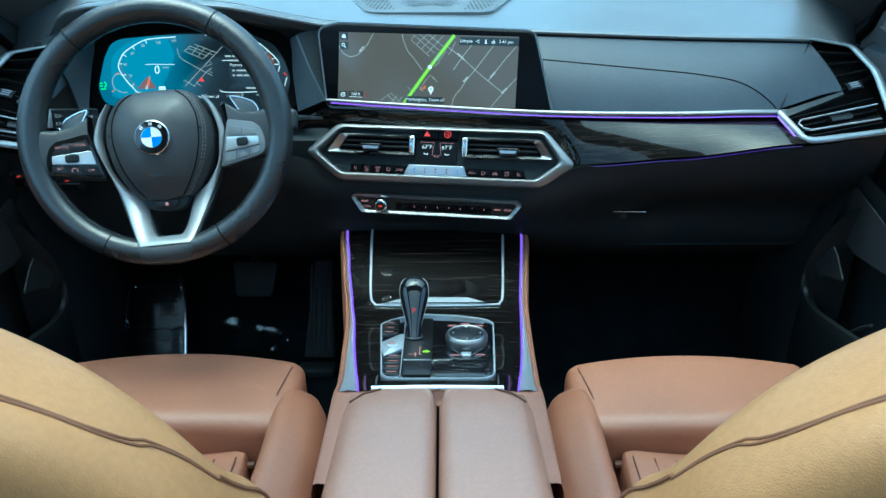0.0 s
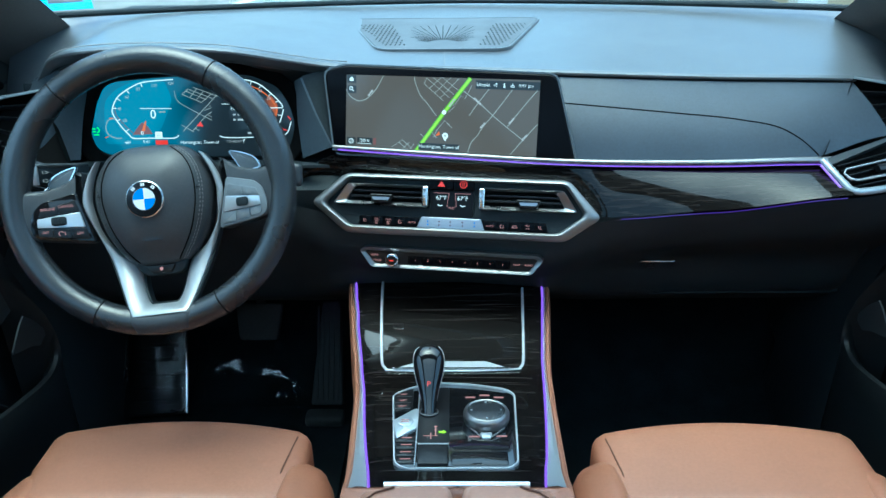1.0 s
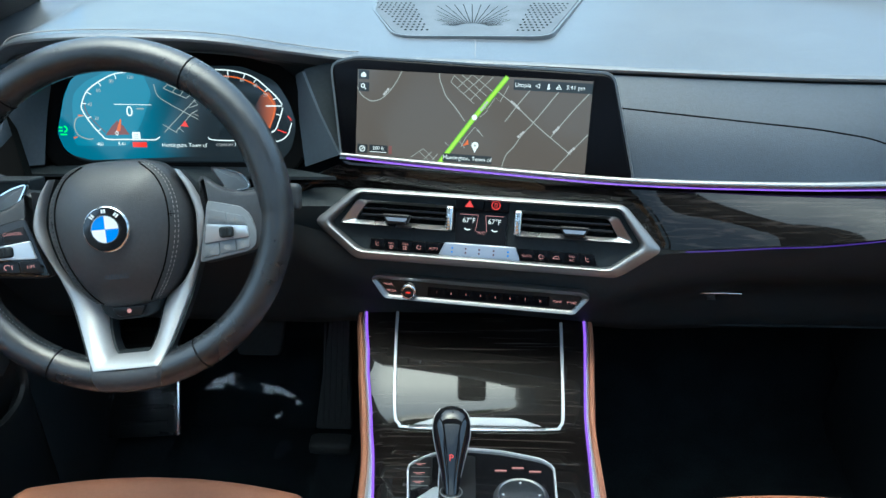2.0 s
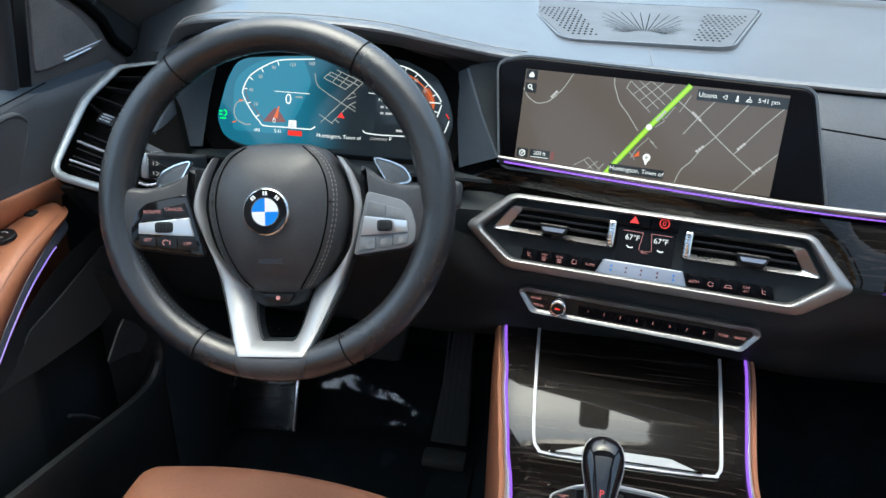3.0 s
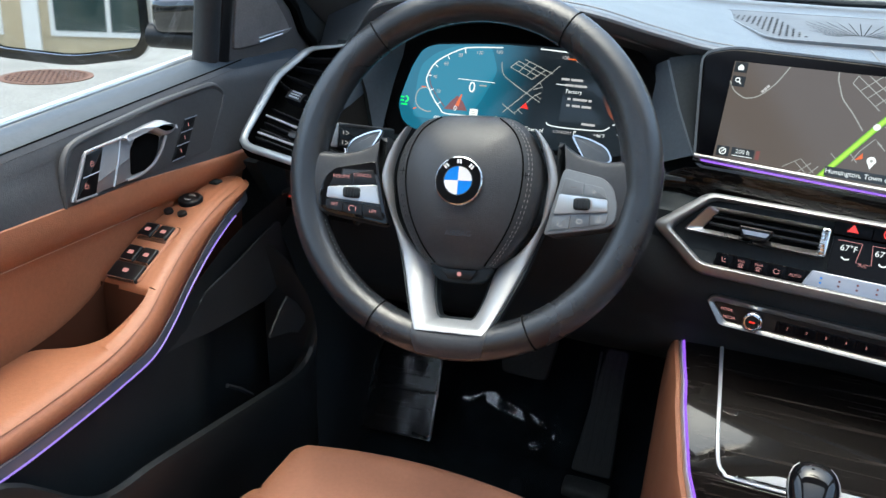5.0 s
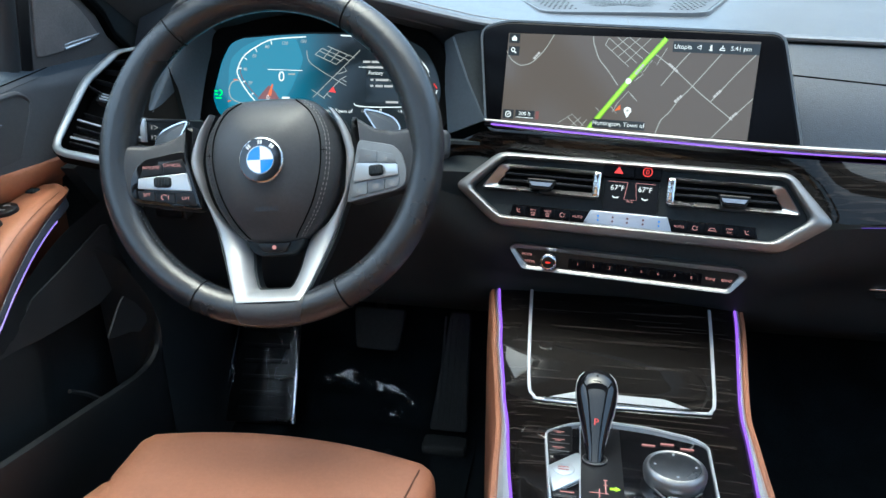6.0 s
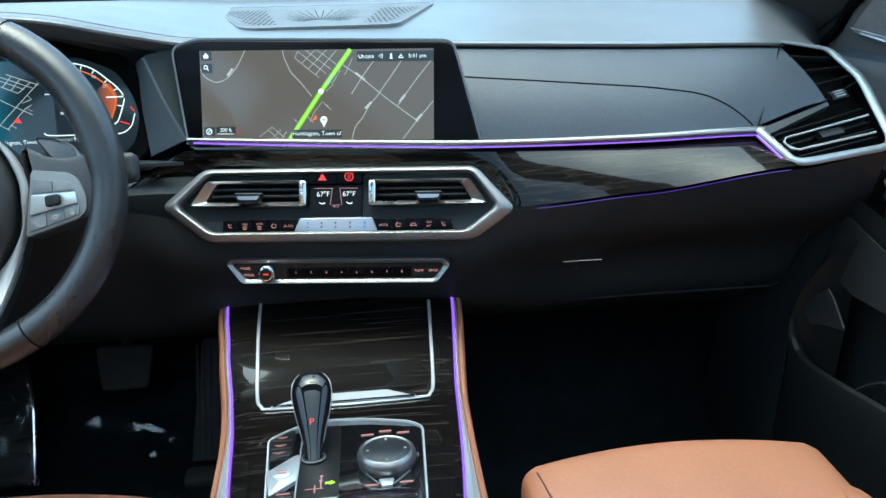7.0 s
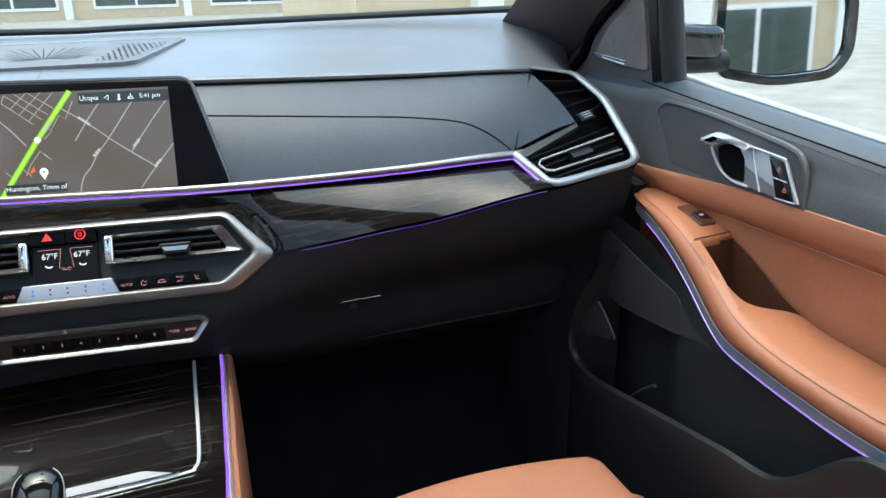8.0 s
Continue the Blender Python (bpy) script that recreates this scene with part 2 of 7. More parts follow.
def thing(name, label, category, group="", kind="", at=(0, 0, 0)):
    """An empty that holds the parts of one thing."""
    ob = new(name)
    ob.empty_display_size = 0.05
    return tagged(ob, label, category, group, kind)


def plane(origin, along, lean):
    """A slanted panel's frame: x along it, y up it, z out of it towards the seats. lean: degrees by which its top lies back."""
    u = Vector((along[0], along[1], 0)).normalized()
    f = Vector((0, 0, 1)).cross(u)
    v = Vector((0, 0, 1)) * math.cos(radians(lean)) + f * math.sin(radians(lean))
    w = u.cross(v)
    m = Matrix((u, v, w)).transposed().to_4x4()
    m.translation = Vector(origin)
    return m


def loft(rows, close_u=False, close_v=False, thick=0.0, caps=False):
    """A skin over rows of points; close_u joins each row's ends, close_v the last row to the first."""
    bm = bmesh.new()
    vs = [[bm.verts.new(p) for p in r] for r in rows]
    n, k = len(vs), len(vs[0])
    for i in range(n if close_v else n - 1):
        for j in range(k if close_u else k - 1):
            a, b, c, d = vs[i][j], vs[i][(j + 1) % k], vs[(i + 1) % n][(j + 1) % k], vs[(i + 1) % n][j]
            try:
                bm.faces.new((a, b, c, d))
            except ValueError:
                pass
    if caps and close_u:
        bm.faces.new(vs[0])
        bm.faces.new(vs[-1][::-1])
    if thick:
        bmesh.ops.recalc_face_normals(bm, faces=bm.faces)
        bmesh.ops.solidify(bm, geom=bm.faces[:], thickness=thick)
    return bm


def curve(points, n=24, closed=False):
    """A smooth line through points (Catmull-Rom), n pieces a stretch."""
    p = [Vector(q) for q in points]
    out, m = [], len(p)
    for i in range(m if closed else m - 1):
        if closed:
            a, b, c, d = p[i - 1], p[i], p[(i + 1) % m], p[(i + 2) % m]
        else:
            a, b, c, d = p[max(i - 1, 0)], p[i], p[i + 1], p[min(i + 2, m - 1)]
        for s in range(n):
            t = s / n
            out.append(0.5 * ((2 * b) + (c - a) * t + (2 * a - 5 * b + 4 * c - d) * t * t + (3 * b - a - 3 * c + d) * t ** 3))
    if not closed:
        out.append(p[-1])
    return out


def tube(path, r, sides=10, closed=False, flat=1.0, up=(0, 0, 1), taper=None):
    """A round (or, with flat, oval) bar along a path."""
    path = [Vector(p) for p in path]
    n, rows = len(path), []
    for i, p in enumerate(path):
        a = path[(i - 1) % n] if closed or i else p
        b = path[(i + 1) % n] if closed or i < n - 1 else p
        d = (b - a).normalized()
        x = d.cross(Vector(up))
        x = x.normalized() if x.length > 1e-4 else d.orthogonal().normalized()
        y = x.cross(d)
        k = r * (taper(i / (n - 1)) if taper else 1)
        rows.append([p + (x * math.cos(q) + y * math.sin(q) * flat) * k for q in (2 * math.pi * j / sides for j in range(sides))])
    return loft(rows, close_u=True, close_v=closed, caps=not closed)


def rounded(points, r, seg=5):
    """A polygon (2D) with its corners rounded."""
    p = [Vector((q[0], q[1])) for q in points]
    out, n = [], len(p)
    for i in range(n):
        a, b, c = p[i - 1], p[i], p[(i + 1) % n]
        k = min(r, (a - b).length * 0.45, (c - b).length * 0.45)
        s, e = b + (a - b).normalized() * k, b + (c - b).normalized() * k
        for j in range(seg + 1):
            t = j / seg
            out.append(s * (1 - t) ** 2 + b * 2 * t * (1 - t) + e * t * t)
    return out


def inset(points, d):
    """The polygon (2D, given anticlockwise) moved inwards by d."""
    p = [Vector((q[0], q[1])) for q in points]
    area = sum(p[i - 1].x * p[i].y - p[i].x * p[i - 1].y for i in range(len(p)))
    sgn, out, n = (1 if area > 0 else -1), [], len(p)
    for i in range(n):
        e1, e2 = (p[i] - p[i - 1]), (p[(i + 1) % n] - p[i])
        if e1.length < 1e-9 or e2.length < 1e-9:
            e1 = e2 = p[(i + 1) % n] - p[i - 1]
        n1, n2 = Vector((-e1.y, e1.x)).normalized() * sgn, Vector((-e2.y, e2.x)).normalized() * sgn
        b = n1 + n2
        k = b.dot(b)
        out.append(p[i] + (b * (2 * d / k) if k > 0.3 else n1 * d))
    return out


def plate(outline, z0, z1, m, edge=0.0):
    """A flat piece with that outline, from depth z0 (back) to z1 (front) of the frame m, with a chamfered front edge."""
    bm = bmesh.new()
    levels = [(outline, z0), (outline, z1 - edge)]
    if edge:
        levels.append((inset(outline, edge * 0.4), z1 - edge * 0.25))
        levels.append((inset(outline, edge), z1))
    rows = [[bm.verts.new(m @ Vector((q[0], q[1], z))) for q in o] for o, z in levels]
    for a, b in zip(rows, rows[1:]):
        for j in range(len(a)):
            bm.faces.new((a[j], a[(j + 1) % len(a)], b[(j + 1) % len(a)], b[j]))
    bm.faces.new(rows[-1])
    bm.faces.new(rows[0][::-1])
    return bm


def frame_ring(outer, inner, z0, z1, m, dish=0.0):
    """A raised frame between two outlines with the same number of points; its face falls by dish towards the inside."""
    rows = []
    for t, z in ((0, z0), (0, z1 - 0.0015), (0.12, z1), (0.85, z1 - dish), (1, z1 - dish - 0.0015), (1, z0)):
        rows.append([m @ Vector((a[0] * (1 - t) + b[0] * t, a[1] * (1 - t) + b[1] * t, z)) for a, b in zip(outer, inner)])
    return loft(rows, close_u=True, close_v=True)


def box2(x0, y0, x1, y1):
    return [(x0, y0), (x1, y0), (x1, y1), (x0, y1)]


def circle(cx, cy, r, n=24, start=0.0):
    return [(cx + r * math.cos(start + 2 * math.pi * i / n), cy + r * math.sin(start + 2 * math.pi * i / n)) for i in range(n)]


def soft_box(half, r, bend=None, n=14):
    """A cushion: a box with rounded edges; bend(v) moves its points."""
    bm = bmesh.new()
    bmesh.ops.create_cube(bm, size=2)
    bmesh.ops.subdivide_edges(bm, edges=bm.edges[:], cuts=n, use_grid_fill=True)
    h = Vector(half)
    for v in bm.verts:
        p = Vector([math.copysign(1 - (1 - abs(c)) ** 1.0, c) * k for c, k in zip(v.co, h)])
        core = Vector([max(-(k - r), min(k - r, c)) for c, k in zip(p, h)])
        d = p - core
        v.co = core + (d.normalized() * r if d.length > 1e-9 else d)
        if bend:
            v.co = bend(v.co)
    return bm


def lines(paths, width, z, m):
    """Thin flat strips along 2D paths, on the frame m at depth z."""
    bm = bmesh.new()
    for path in paths:
        p = [Vector((q[0], q[1])) for q in path]
        left, right = [], []
        for i in range(len(p)):
            d = (p[min(i + 1, len(p) - 1)] - p[max(i - 1, 0)]).normalized()
            o = Vector((-d.y, d.x)) * width / 2
            left.append(bm.verts.new(m @ Vector((*(p[i] + o), z))))
            right.append(bm.verts.new(m @ Vector((*(p[i] - o), z))))
        for i in range(len(p) - 1):
            bm.faces.new((left[i], left[i + 1], right[i + 1], right[i]))
    return bm


def text(name, words, size, m, mat, parent, align="CENTER", slant=0.0):
    """Flat lettering with the built-in font, lying on the frame m."""
    cu = bpy.data.curves.new(name, "FONT")
    cu.body, cu.size, cu.align_x, cu.align_y, cu.shear = words, size, align, "CENTER", slant
    tmp = bpy.data.objects.new(name, cu)
    scene.collection.objects.link(tmp)
    bpy.context.view_layer.update()
    me = bpy.data.meshes.new_from_object(tmp.evaluated_get(bpy.context.evaluated_depsgraph_get()))
    bpy.data.objects.remove(tmp)
    me.materials.clear()
    me.materials.append(mat)
    me.transform(m)
    return link(name, None, mat, parent, data=me)


def smooth_sheet(rows, n=6):
    """A skin through a coarse net of points, rounded both ways."""
    fine = [curve(r, n) for r in rows]
    cols = [curve([r[j] for r in fine], n) for j in range(len(fine[0]))]
    return loft([[col[i] for col in cols] for i in range(len(cols[0]))])


def dashes(path, r):
    """A sewn row: every other stretch of a path becomes one short thread."""
    bm = bmesh.new()
    for p, q in list(zip(path, path[1:]))[::2]:
        u = (q - p).normalized()
        x = u.orthogonal().normalized() * r
        y = u.cross(x)
        ends = [[bm.verts.new(e + o) for o in (x, y, -x, -y)] for e in (p, q)]
        for j in range(4):
            bm.faces.new((ends[0][j], ends[0][(j + 1) % 4], ends[1][(j + 1) % 4], ends[1][j]))
        bm.faces.new(ends[0][::-1])
        bm.faces.new(ends[1])
    return bm


def at(m, x, y, z=0.0, turn=0.0):
    return m @ pose(x, y, z, 0, 0, turn)


C = -0.010  # the car's middle line


def smooth_at(table, x):
    """Values of a table of rows (x, a, b, ...) at x, eased between the rows."""
    if x <= table[0][0]:
        return table[0][1:]
    for r, s in zip(table, table[1:]):
        if x <= s[0]:
            t = (x - r[0]) / (s[0] - r[0])
            t = t * t * (3 - 2 * t) * 0.6 + t * 0.4
            return tuple(a * (1 - t) + b * t for a, b in zip(r[1:], s[1:]))
    return table[-1][1:]


def spline_at(table, x):
    """Values of a table of rows (x, a, b, ...) at x, along a smooth line through the rows."""
    k = max(0, min(len(table) - 2, sum(1 for r in table if r[0] <= x) - 1))
    p, q = table[k], table[k + 1]
    o, r = table[max(k - 1, 0)], table[min(k + 2, len(table) - 1)]
    h = q[0] - p[0]
    t = max(0.0, min(1.0, (x - p[0]) / h))
    out = []
    for j in range(1, len(p)):
        m0 = (q[j] - o[j]) / (q[0] - o[0]) * h
        m1 = (r[j] - p[j]) / (r[0] - p[0]) * h
        out.append((2 * t ** 3 - 3 * t * t + 1) * p[j] + (t ** 3 - 2 * t * t + t) * m0 + (3 * t * t - 2 * t ** 3) * q[j] + (t ** 3 - t * t) * m1)
    return tuple(out)


def blade(p, q, n, depth, thick):
    """A flat slat from p to q, its depth along n."""
    u = (q - p).normalized()
    m = u.cross(n).normalized()
    return loft([[e + n * a * depth + m * k * thick for a, k in ((-1, -0.5), (-0.1, -0.5), (0, -0.15), (0, 0.15), (-0.1, 0.5), (-1, 0.5))] for e in (p, q)], close_u=True, caps=True)


def steps(a, b, n):
    return [a + (b - a) * i / n for i in range(n + 1)]


def side_poly(points, x0, x1, x2=None, x3=None):
    """A slab between two side planes, outline given as (y, z)."""
    bm = bmesh.new()
    a = [bm.verts.new((x0, p[0], p[1])) for p in points]
    b = [bm.verts.new((x1, p[0], p[1])) for p in points]
    for j in range(len(a)):
        bm.faces.new((a[j], a[(j + 1) % len(a)], b[(j + 1) % len(a)], b[j]))
    bm.faces.new(a)
    bm.faces.new(b[::-1])
    return bm


# ---- outside ----
bm = bmesh.new()
bmesh.ops.create_grid(bm, x_segments=40, y_segments=40, size=400)
tagged(link("ground", bm, CONCRETE), "pale rough concrete yard round the car", "ground", kind="structure")


def drain_cover(x, y):
    d = thing("drain_cover", "round rusty iron drain cover in the concrete", "drain cover")
    m = plane((x, y, 0.004), (1, 0), 90)
    part("rim", frame_ring(circle(0, 0, 0.39, 48), circle(0, 0, 0.345, 48), -0.01, 0.006, m), IRON, d)
    part("pit", plate(circle(0, 0, 0.345, 48), -0.004, 0.001, m), PIT, d)
    for i in range(-5, 6):
        w = math.sqrt(max(0.0, 0.345 ** 2 - (i * 0.066) ** 2))
        part("bar", plate(box2(-w, i * 0.066 - 0.010, w, i * 0.066 + 0.010), 0.001, 0.005, m), IRON, d)
    for i in range(-5, 6):
        w = math.sqrt(max(0.0, 0.345 ** 2 - (i * 0.060) ** 2))
        part("cross_bar", plate(box2(i * 0.060 - 0.011, -w, i * 0.060 + 0.011, w), 0.001, 0.0054, m), IRON, d)


drain_cover(-5.95, 5.45)


def shop_building(x, y, turn, width, height, bays, sill=0.5):
    """A far shop front: tan wall, pale columns, dark panes, flat roof."""
    b = thing("building", "tan rendered shop building with pale columns and dark windows", "building")
    m = pose(x, y, 0, 90, 0, turn)
    part("wall", plate(box2(-width / 2, 0, width / 2, height), -6, 0, m), STUCCO, b)
    part("roof", plate(box2(-width / 2 - 0.3, height, width / 2 + 0.3, height + 0.35), -6.3, 0.3, m), COLUMN, b)
    for i in range(bays):
        cx = -width / 2 + width * (i + 0.5) / bays
        w = width / bays * 0.36
        win = part("window", plate(box2(cx - w, sill, cx + w, height * 0.62), -0.1, 0.05, m), COLUMN, b)
        part("pane", plate(box2(cx - w + 0.12, sill + 0.15, cx - 0.06, height * 0.62 - 0.15), 0.02, 0.06, m), SHOPGLASS, win)
        part("pane", plate(box2(cx + 0.06, sill + 0.15, cx + w - 0.12, height * 0.62 - 0.15), 0.02, 0.06, m), SHOPGLASS, win)
        part("column", plate(box2(cx + w + 0.25, 0, cx + w + 0.65, height), 0, 0.3, m), COLUMN, b)
    return b


shop_building(3.0, 46.0, 0, 60, 4.5, 10)
shop_building(4.6, 10.8, 0, 3.4, 4.0, 2, 1.7)
shop_building(-15.0, -6.0, 90, 30, 5.0, 8)
shop_building(15.0, -6.0, -90, 30, 5.0, 8)
shop_building(0.0, -22.0, 180, 34, 4.5, 8)

# ---- car shell ----
FLOOR = 0.42


def shell():
    # carpeted floor with the sloping toe board
    prof = [(-1.9, FLOOR), (1.30, FLOOR), (1.46, FLOOR + 0.01), (1.62, 0.53), (1.80, 0.72), (1.86, 1.0)]
    tagged(link("floor", loft([[(x, y, z) for y, z in prof] for x in steps(-0.80, 0.78, 12)], thick=-0.03), CARPET), "black carpeted car floor rising to the toe board", "floor", kind="structure")
    # roof lining, curved across, with an unseen glass roof added to let light in
    def roof(x, y):
        return 1.655 - 0.05 * (x / 0.65) ** 2 - 0.05 * max(0, (y - 0.3)) ** 2
    xs = [-0.64, -0.58, -0.53, -0.50, -0.2, 0.0, 0.2, 0.48, 0.51, 0.56, 0.62]
    yy = [-1.9, -1.7, -1.5, -1.30, -0.5, 0.0, 0.25, 0.58, 0.65, 0.70, 0.78]
    bm = bmesh.new()
    vs = [[bm.verts.new((x, y, roof(x, y))) for x in xs] for y in yy]
    for r in range(len(yy) - 1):
        for k in range(len(xs) - 1):
            if not (3 <= k <= 6 and 3 <= r <= 6):
                bm.faces.new((vs[r][k], vs[r][k + 1], vs[r + 1][k + 1], vs[r + 1][k]))
    bmesh.ops.recalc_face_normals(bm, faces=bm.faces)
    bmesh.ops.solidify(bm, geom=bm.faces[:], thickness=0.05)
    tagged(link("ceiling", bm, HEADLINER), "dark grey headliner with an opening for the added roof glass", "ceiling", kind="structure")
    w = thing("window_2", "unseen tinted glass roof panel added to light the seats", "glass roof", kind="structure")
    part("pane", loft([[(x, y, roof(x, y) + 0.03) for x in steps(-0.51, 0.49, 8)] for y in steps(-1.31, 0.59, 8)]), ROOF_GLASS, w)
    # rear closure: unseen wall up to the roof, blocks light from behind
    tagged(link("wall_rear", plate(box2(-0.90, 0.35, 0.88, 1.66), -0.03, 0.03, plane((0, -1.93, 0), (1, 0), 0)), SOFT), "plain unseen rear wall that blocks light from behind", "wall", kind="structure")
    for s, nm in ((-1, "wall_left"), (1, "wall_right")):
        x0, x1 = C + s * 0.83, C + s * 0.93
        tagged(link(nm, side_poly([(-1.9, 0.35), (0.22, 0.35), (0.22, 1.10), (-1.9, 1.14)], x0, x1), SOFT), "plain dark cabin side behind the front door", "wall", kind="structure")
        tagged(link("rear_quarter", loft([[(C + s * 0.90, y, 1.12), (C + s * 0.955, y, 1.02), (C + s * 0.975, y, 0.85), (C + s * 0.96, y, 0.6), (C + s * 0.93, y, 0.36)] for y in steps(-1.97, 0.19, 10)], thick=0.01), WHITE_PAINT), "white painted rear car side", "car body", kind="structure")
        w = thing("window_3" if s < 0 else "window_4", "dark tinted rear side window", "side window", kind="structure")
        part("pane", loft([[(C + s * 0.86, y, 1.10), (C + s * 0.80, y, 1.36), (C + s * 0.665, y, 1.62)] for y in steps(-1.9, 0.16, 4)]), TINTED, w)
        # pillars
        edge = curve([(0.715, 1.575, 1.215), (0.700, 1.42, 1.30), (0.675, 1.25, 1.39), (0.640, 1.02, 1.50), (0.600, 0.74, 1.615)], 6)
        mid = curve([(0.765, 1.60, 1.165), (0.750, 1.41, 1.265), (0.722, 1.235, 1.355), (0.680, 1.02, 1.475), (0.635, 0.74, 1.595)], 6)
        outer = curve([(0.812, 1.62, 1.10), (0.805, 1.44, 1.20), (0.775, 1.25, 1.30), (0.720, 1.03, 1.445), (0.668, 0.74, 1.575)], 6)
        rows = [[(C + s * p.x, p.y, p.z) for p in (e, e.lerp(m, 0.5) + Vector((-0.006, -0.012, 0)), m + Vector((-0.008, -0.012, 0)), m.lerp(o, 0.5) + Vector((-0.006, -0.008, 0)), o)] for e, m, o in zip(edge, mid, outer)]
        tagged(link("windscreen_pillar", loft(rows, thick=0.012), PILLAR), "dark brown-grey trimmed windscreen pillar", "pillar", kind="structure")
        b = tube([(C + s * 0.84, 0.16, 1.0), (C + s * 0.80, 0.13, 1.25), (C + s * 0.66, 0.05, 1.62)], 0.055, 12)
        tagged(link("door_pillar", b, HEADLINER), "dark grey trimmed pillar behind the front door", "pillar", kind="structure")
        b = tube([(C + s * 0.84, -1.3, 1.0), (C + s * 0.78, -1.35, 1.3), (C + s * 0.62, -1.3, 1.62)], 0.12, 12)
        tagged(link("rear_pillar", b, HEADLINER), "dark grey trimmed rear pillar", "pillar", kind="structure")
        r = tube([(C + s * 0.62, 0.78, 1.61), (C + s * 0.65, 0.0, 1.63), (C + s * 0.63, -1.9, 1.60)], 0.045, 10)
        tagged(link("roof_rail", r, HEADLINER), "dark grey lining along the roof edge", "trim", kind="structure")
    # bonnet outside the glass
    rows = [[(x, y, 1.185 - 0.05 * (y - 2.0) - 0.05 * (x / 0.8) ** 2 + (0.02 if abs(abs(x) - 0.45) < 0.06 else 0)) for x in steps(-0.85, 0.83, 24)] for y in steps(2.02, 3.1, 10)]
    tagged(link("bonnet", loft(rows, thick=-0.02), WHITE_PAINT), "white painted car bonnet beyond the windscreen", "bonnet", kind="structure")
    rows = [[(x, y, z) for x in steps(-0.85, 0.83, 10)] for y, z in ((3.1, 1.11), (3.2, 0.95), (3.22, 0.3))]
    tagged(link("car_nose", loft(rows, thick=-0.02), WHITE_PAINT), "white painted front of the car", "car body", kind="structure")
    rows = [[(x, y, 1.175) for x in steps(-0.80, 0.78, 16)] for y in (1.93, 2.06)]
    tagged(link("cowl", loft(rows, thick=-0.02), SOFT), "black plastic cowl under the windscreen", "cowl", kind="structure")


shell()


def screen_base(x):
    """Where the windscreen meets the dash, for a place across the car."""
    k = abs(x - C)
    return 1.915 - 0.30 * k - 0.30 * k ** 2, 1.212 + 0.03 * k


def windscreen():
    rows = []
    for t in steps(0, 1, 12):
        row = []
        for x in steps(-0.76, 0.74, 24):
            y0, z0 = screen_base(x)
            k = (x - C) / 0.75
            y1, z1, x1 = 0.80 - 0.10 * k * k, 1.625 - 0.03 * k * k, C + k * 0.60
            row.append((x * (1 - t) + x1 * t, y0 * (1 - t) + y1 * t, z0 * (1 - t) + z1 * t + 0.03 * math.sin(math.pi * t)))
        rows.append(row)
    w = thing("window_1", "wide clear raked windscreen above the dashboard", "windscreen", kind="structure")
    g = part("pane", loft(rows), GLASS, w)
    g.visible_shadow = False
    part("seal", tube([(x, screen_base(x)[0] - 0.004, screen_base(x)[1] + 0.004) for x in steps(-0.76, 0.74, 40)], 0.006, 8), SOFT, w)
    s = thing("windscreen_sticker", "blue square paper sticker inside the glass", "sticker")
    m = plane((-0.735, 1.60, 1.262), (0.86, 0.5), 42)
    part("paper", plate(box2(-0.045, -0.028, 0.045, 0.028), 0, 0.001, m), STICKER, s)
    part("print", plate(box2(-0.03, -0.012, 0.03, 0.012), 0.001, 0.0014, m), BLACK_LEATHER, s)


windscreen()


def header_blocker():
    """Unseen dark strip added along the windscreen top to keep sky from reflections."""
    rows = []
    for t in steps(0, 1, 6):
        y, z = 0.74 + 0.14 * t, 1.632 - 0.050 * t
        rows.append([(C + (0.62 + 0.05 * t) * k, y - 0.10 * k * k * t, z - 0.035 * k * k) for k in steps(-1, 1, 16)])
    tagged(link("trim", loft(rows, thick=0.012), HEADLINER), "unseen dark strip added to keep sky out of reflections", "trim", kind="structure")


header_blocker()


def rear_view_mirror():
    r = thing("rear_view_mirror", "black framed rear view mirror hung from the windscreen", "mirror")
    m = plane((C - 0.0, 0.93, 1.47), (0.985, -0.17), -8)
    o = rounded(box2(-0.12, -0.034, 0.12, 0.034), 0.025)
    part("housing", plate(o, -0.035, 0.0, m, 0.004), SOFT, r)
    part("glass", plate(inset(o, 0.006), 0.0, 0.002, m), MIRROR, r)
    part("stalk", tube([(C, 0.95, 1.48), (C, 0.99, 1.51), (C, 1.02, 1.525)], 0.013, 10), SOFT, r)


rear_view_mirror()


def camera_housing():
    r = thing("camera_housing", "black plastic camera housing under the windscreen glass", "camera housing")
    part("cover", soft_box((0.030, 0.038, 0.013), 0.010, lambda v: Vector((C + v.x, 1.265 + v.y, 1.425 + v.z - 0.36 * v.y)), 6), SOFT, r)
    part("foot", soft_box((0.025, 0.030, 0.016), 0.006, lambda v: Vector((C + v.x, 1.270 + v.y, 1.447 + v.z - 0.36 * v.y)), 4), SOFT, r)


camera_housing()


# ---- dashboard ----
EDGE = curve([(-0.80, 1.43, 1.095), (-0.71, 1.35, 1.135), (-0.655, 1.30, 1.175), (-0.60, 1.245, 1.214), (-0.52, 1.205, 1.232), (-0.42, 1.20, 1.235), (-0.33, 1.215, 1.228), (-0.25, 1.265, 1.205), (-0.17, 1.296, 1.189), (0, 1.287, 1.186), (0.2, 1.277, 1.180), (0.4, 1.278, 1.173), (0.613, 1.290, 1.166), (0.69, 1.315, 1.150), (0.78, 1.43, 1.100)], 10)
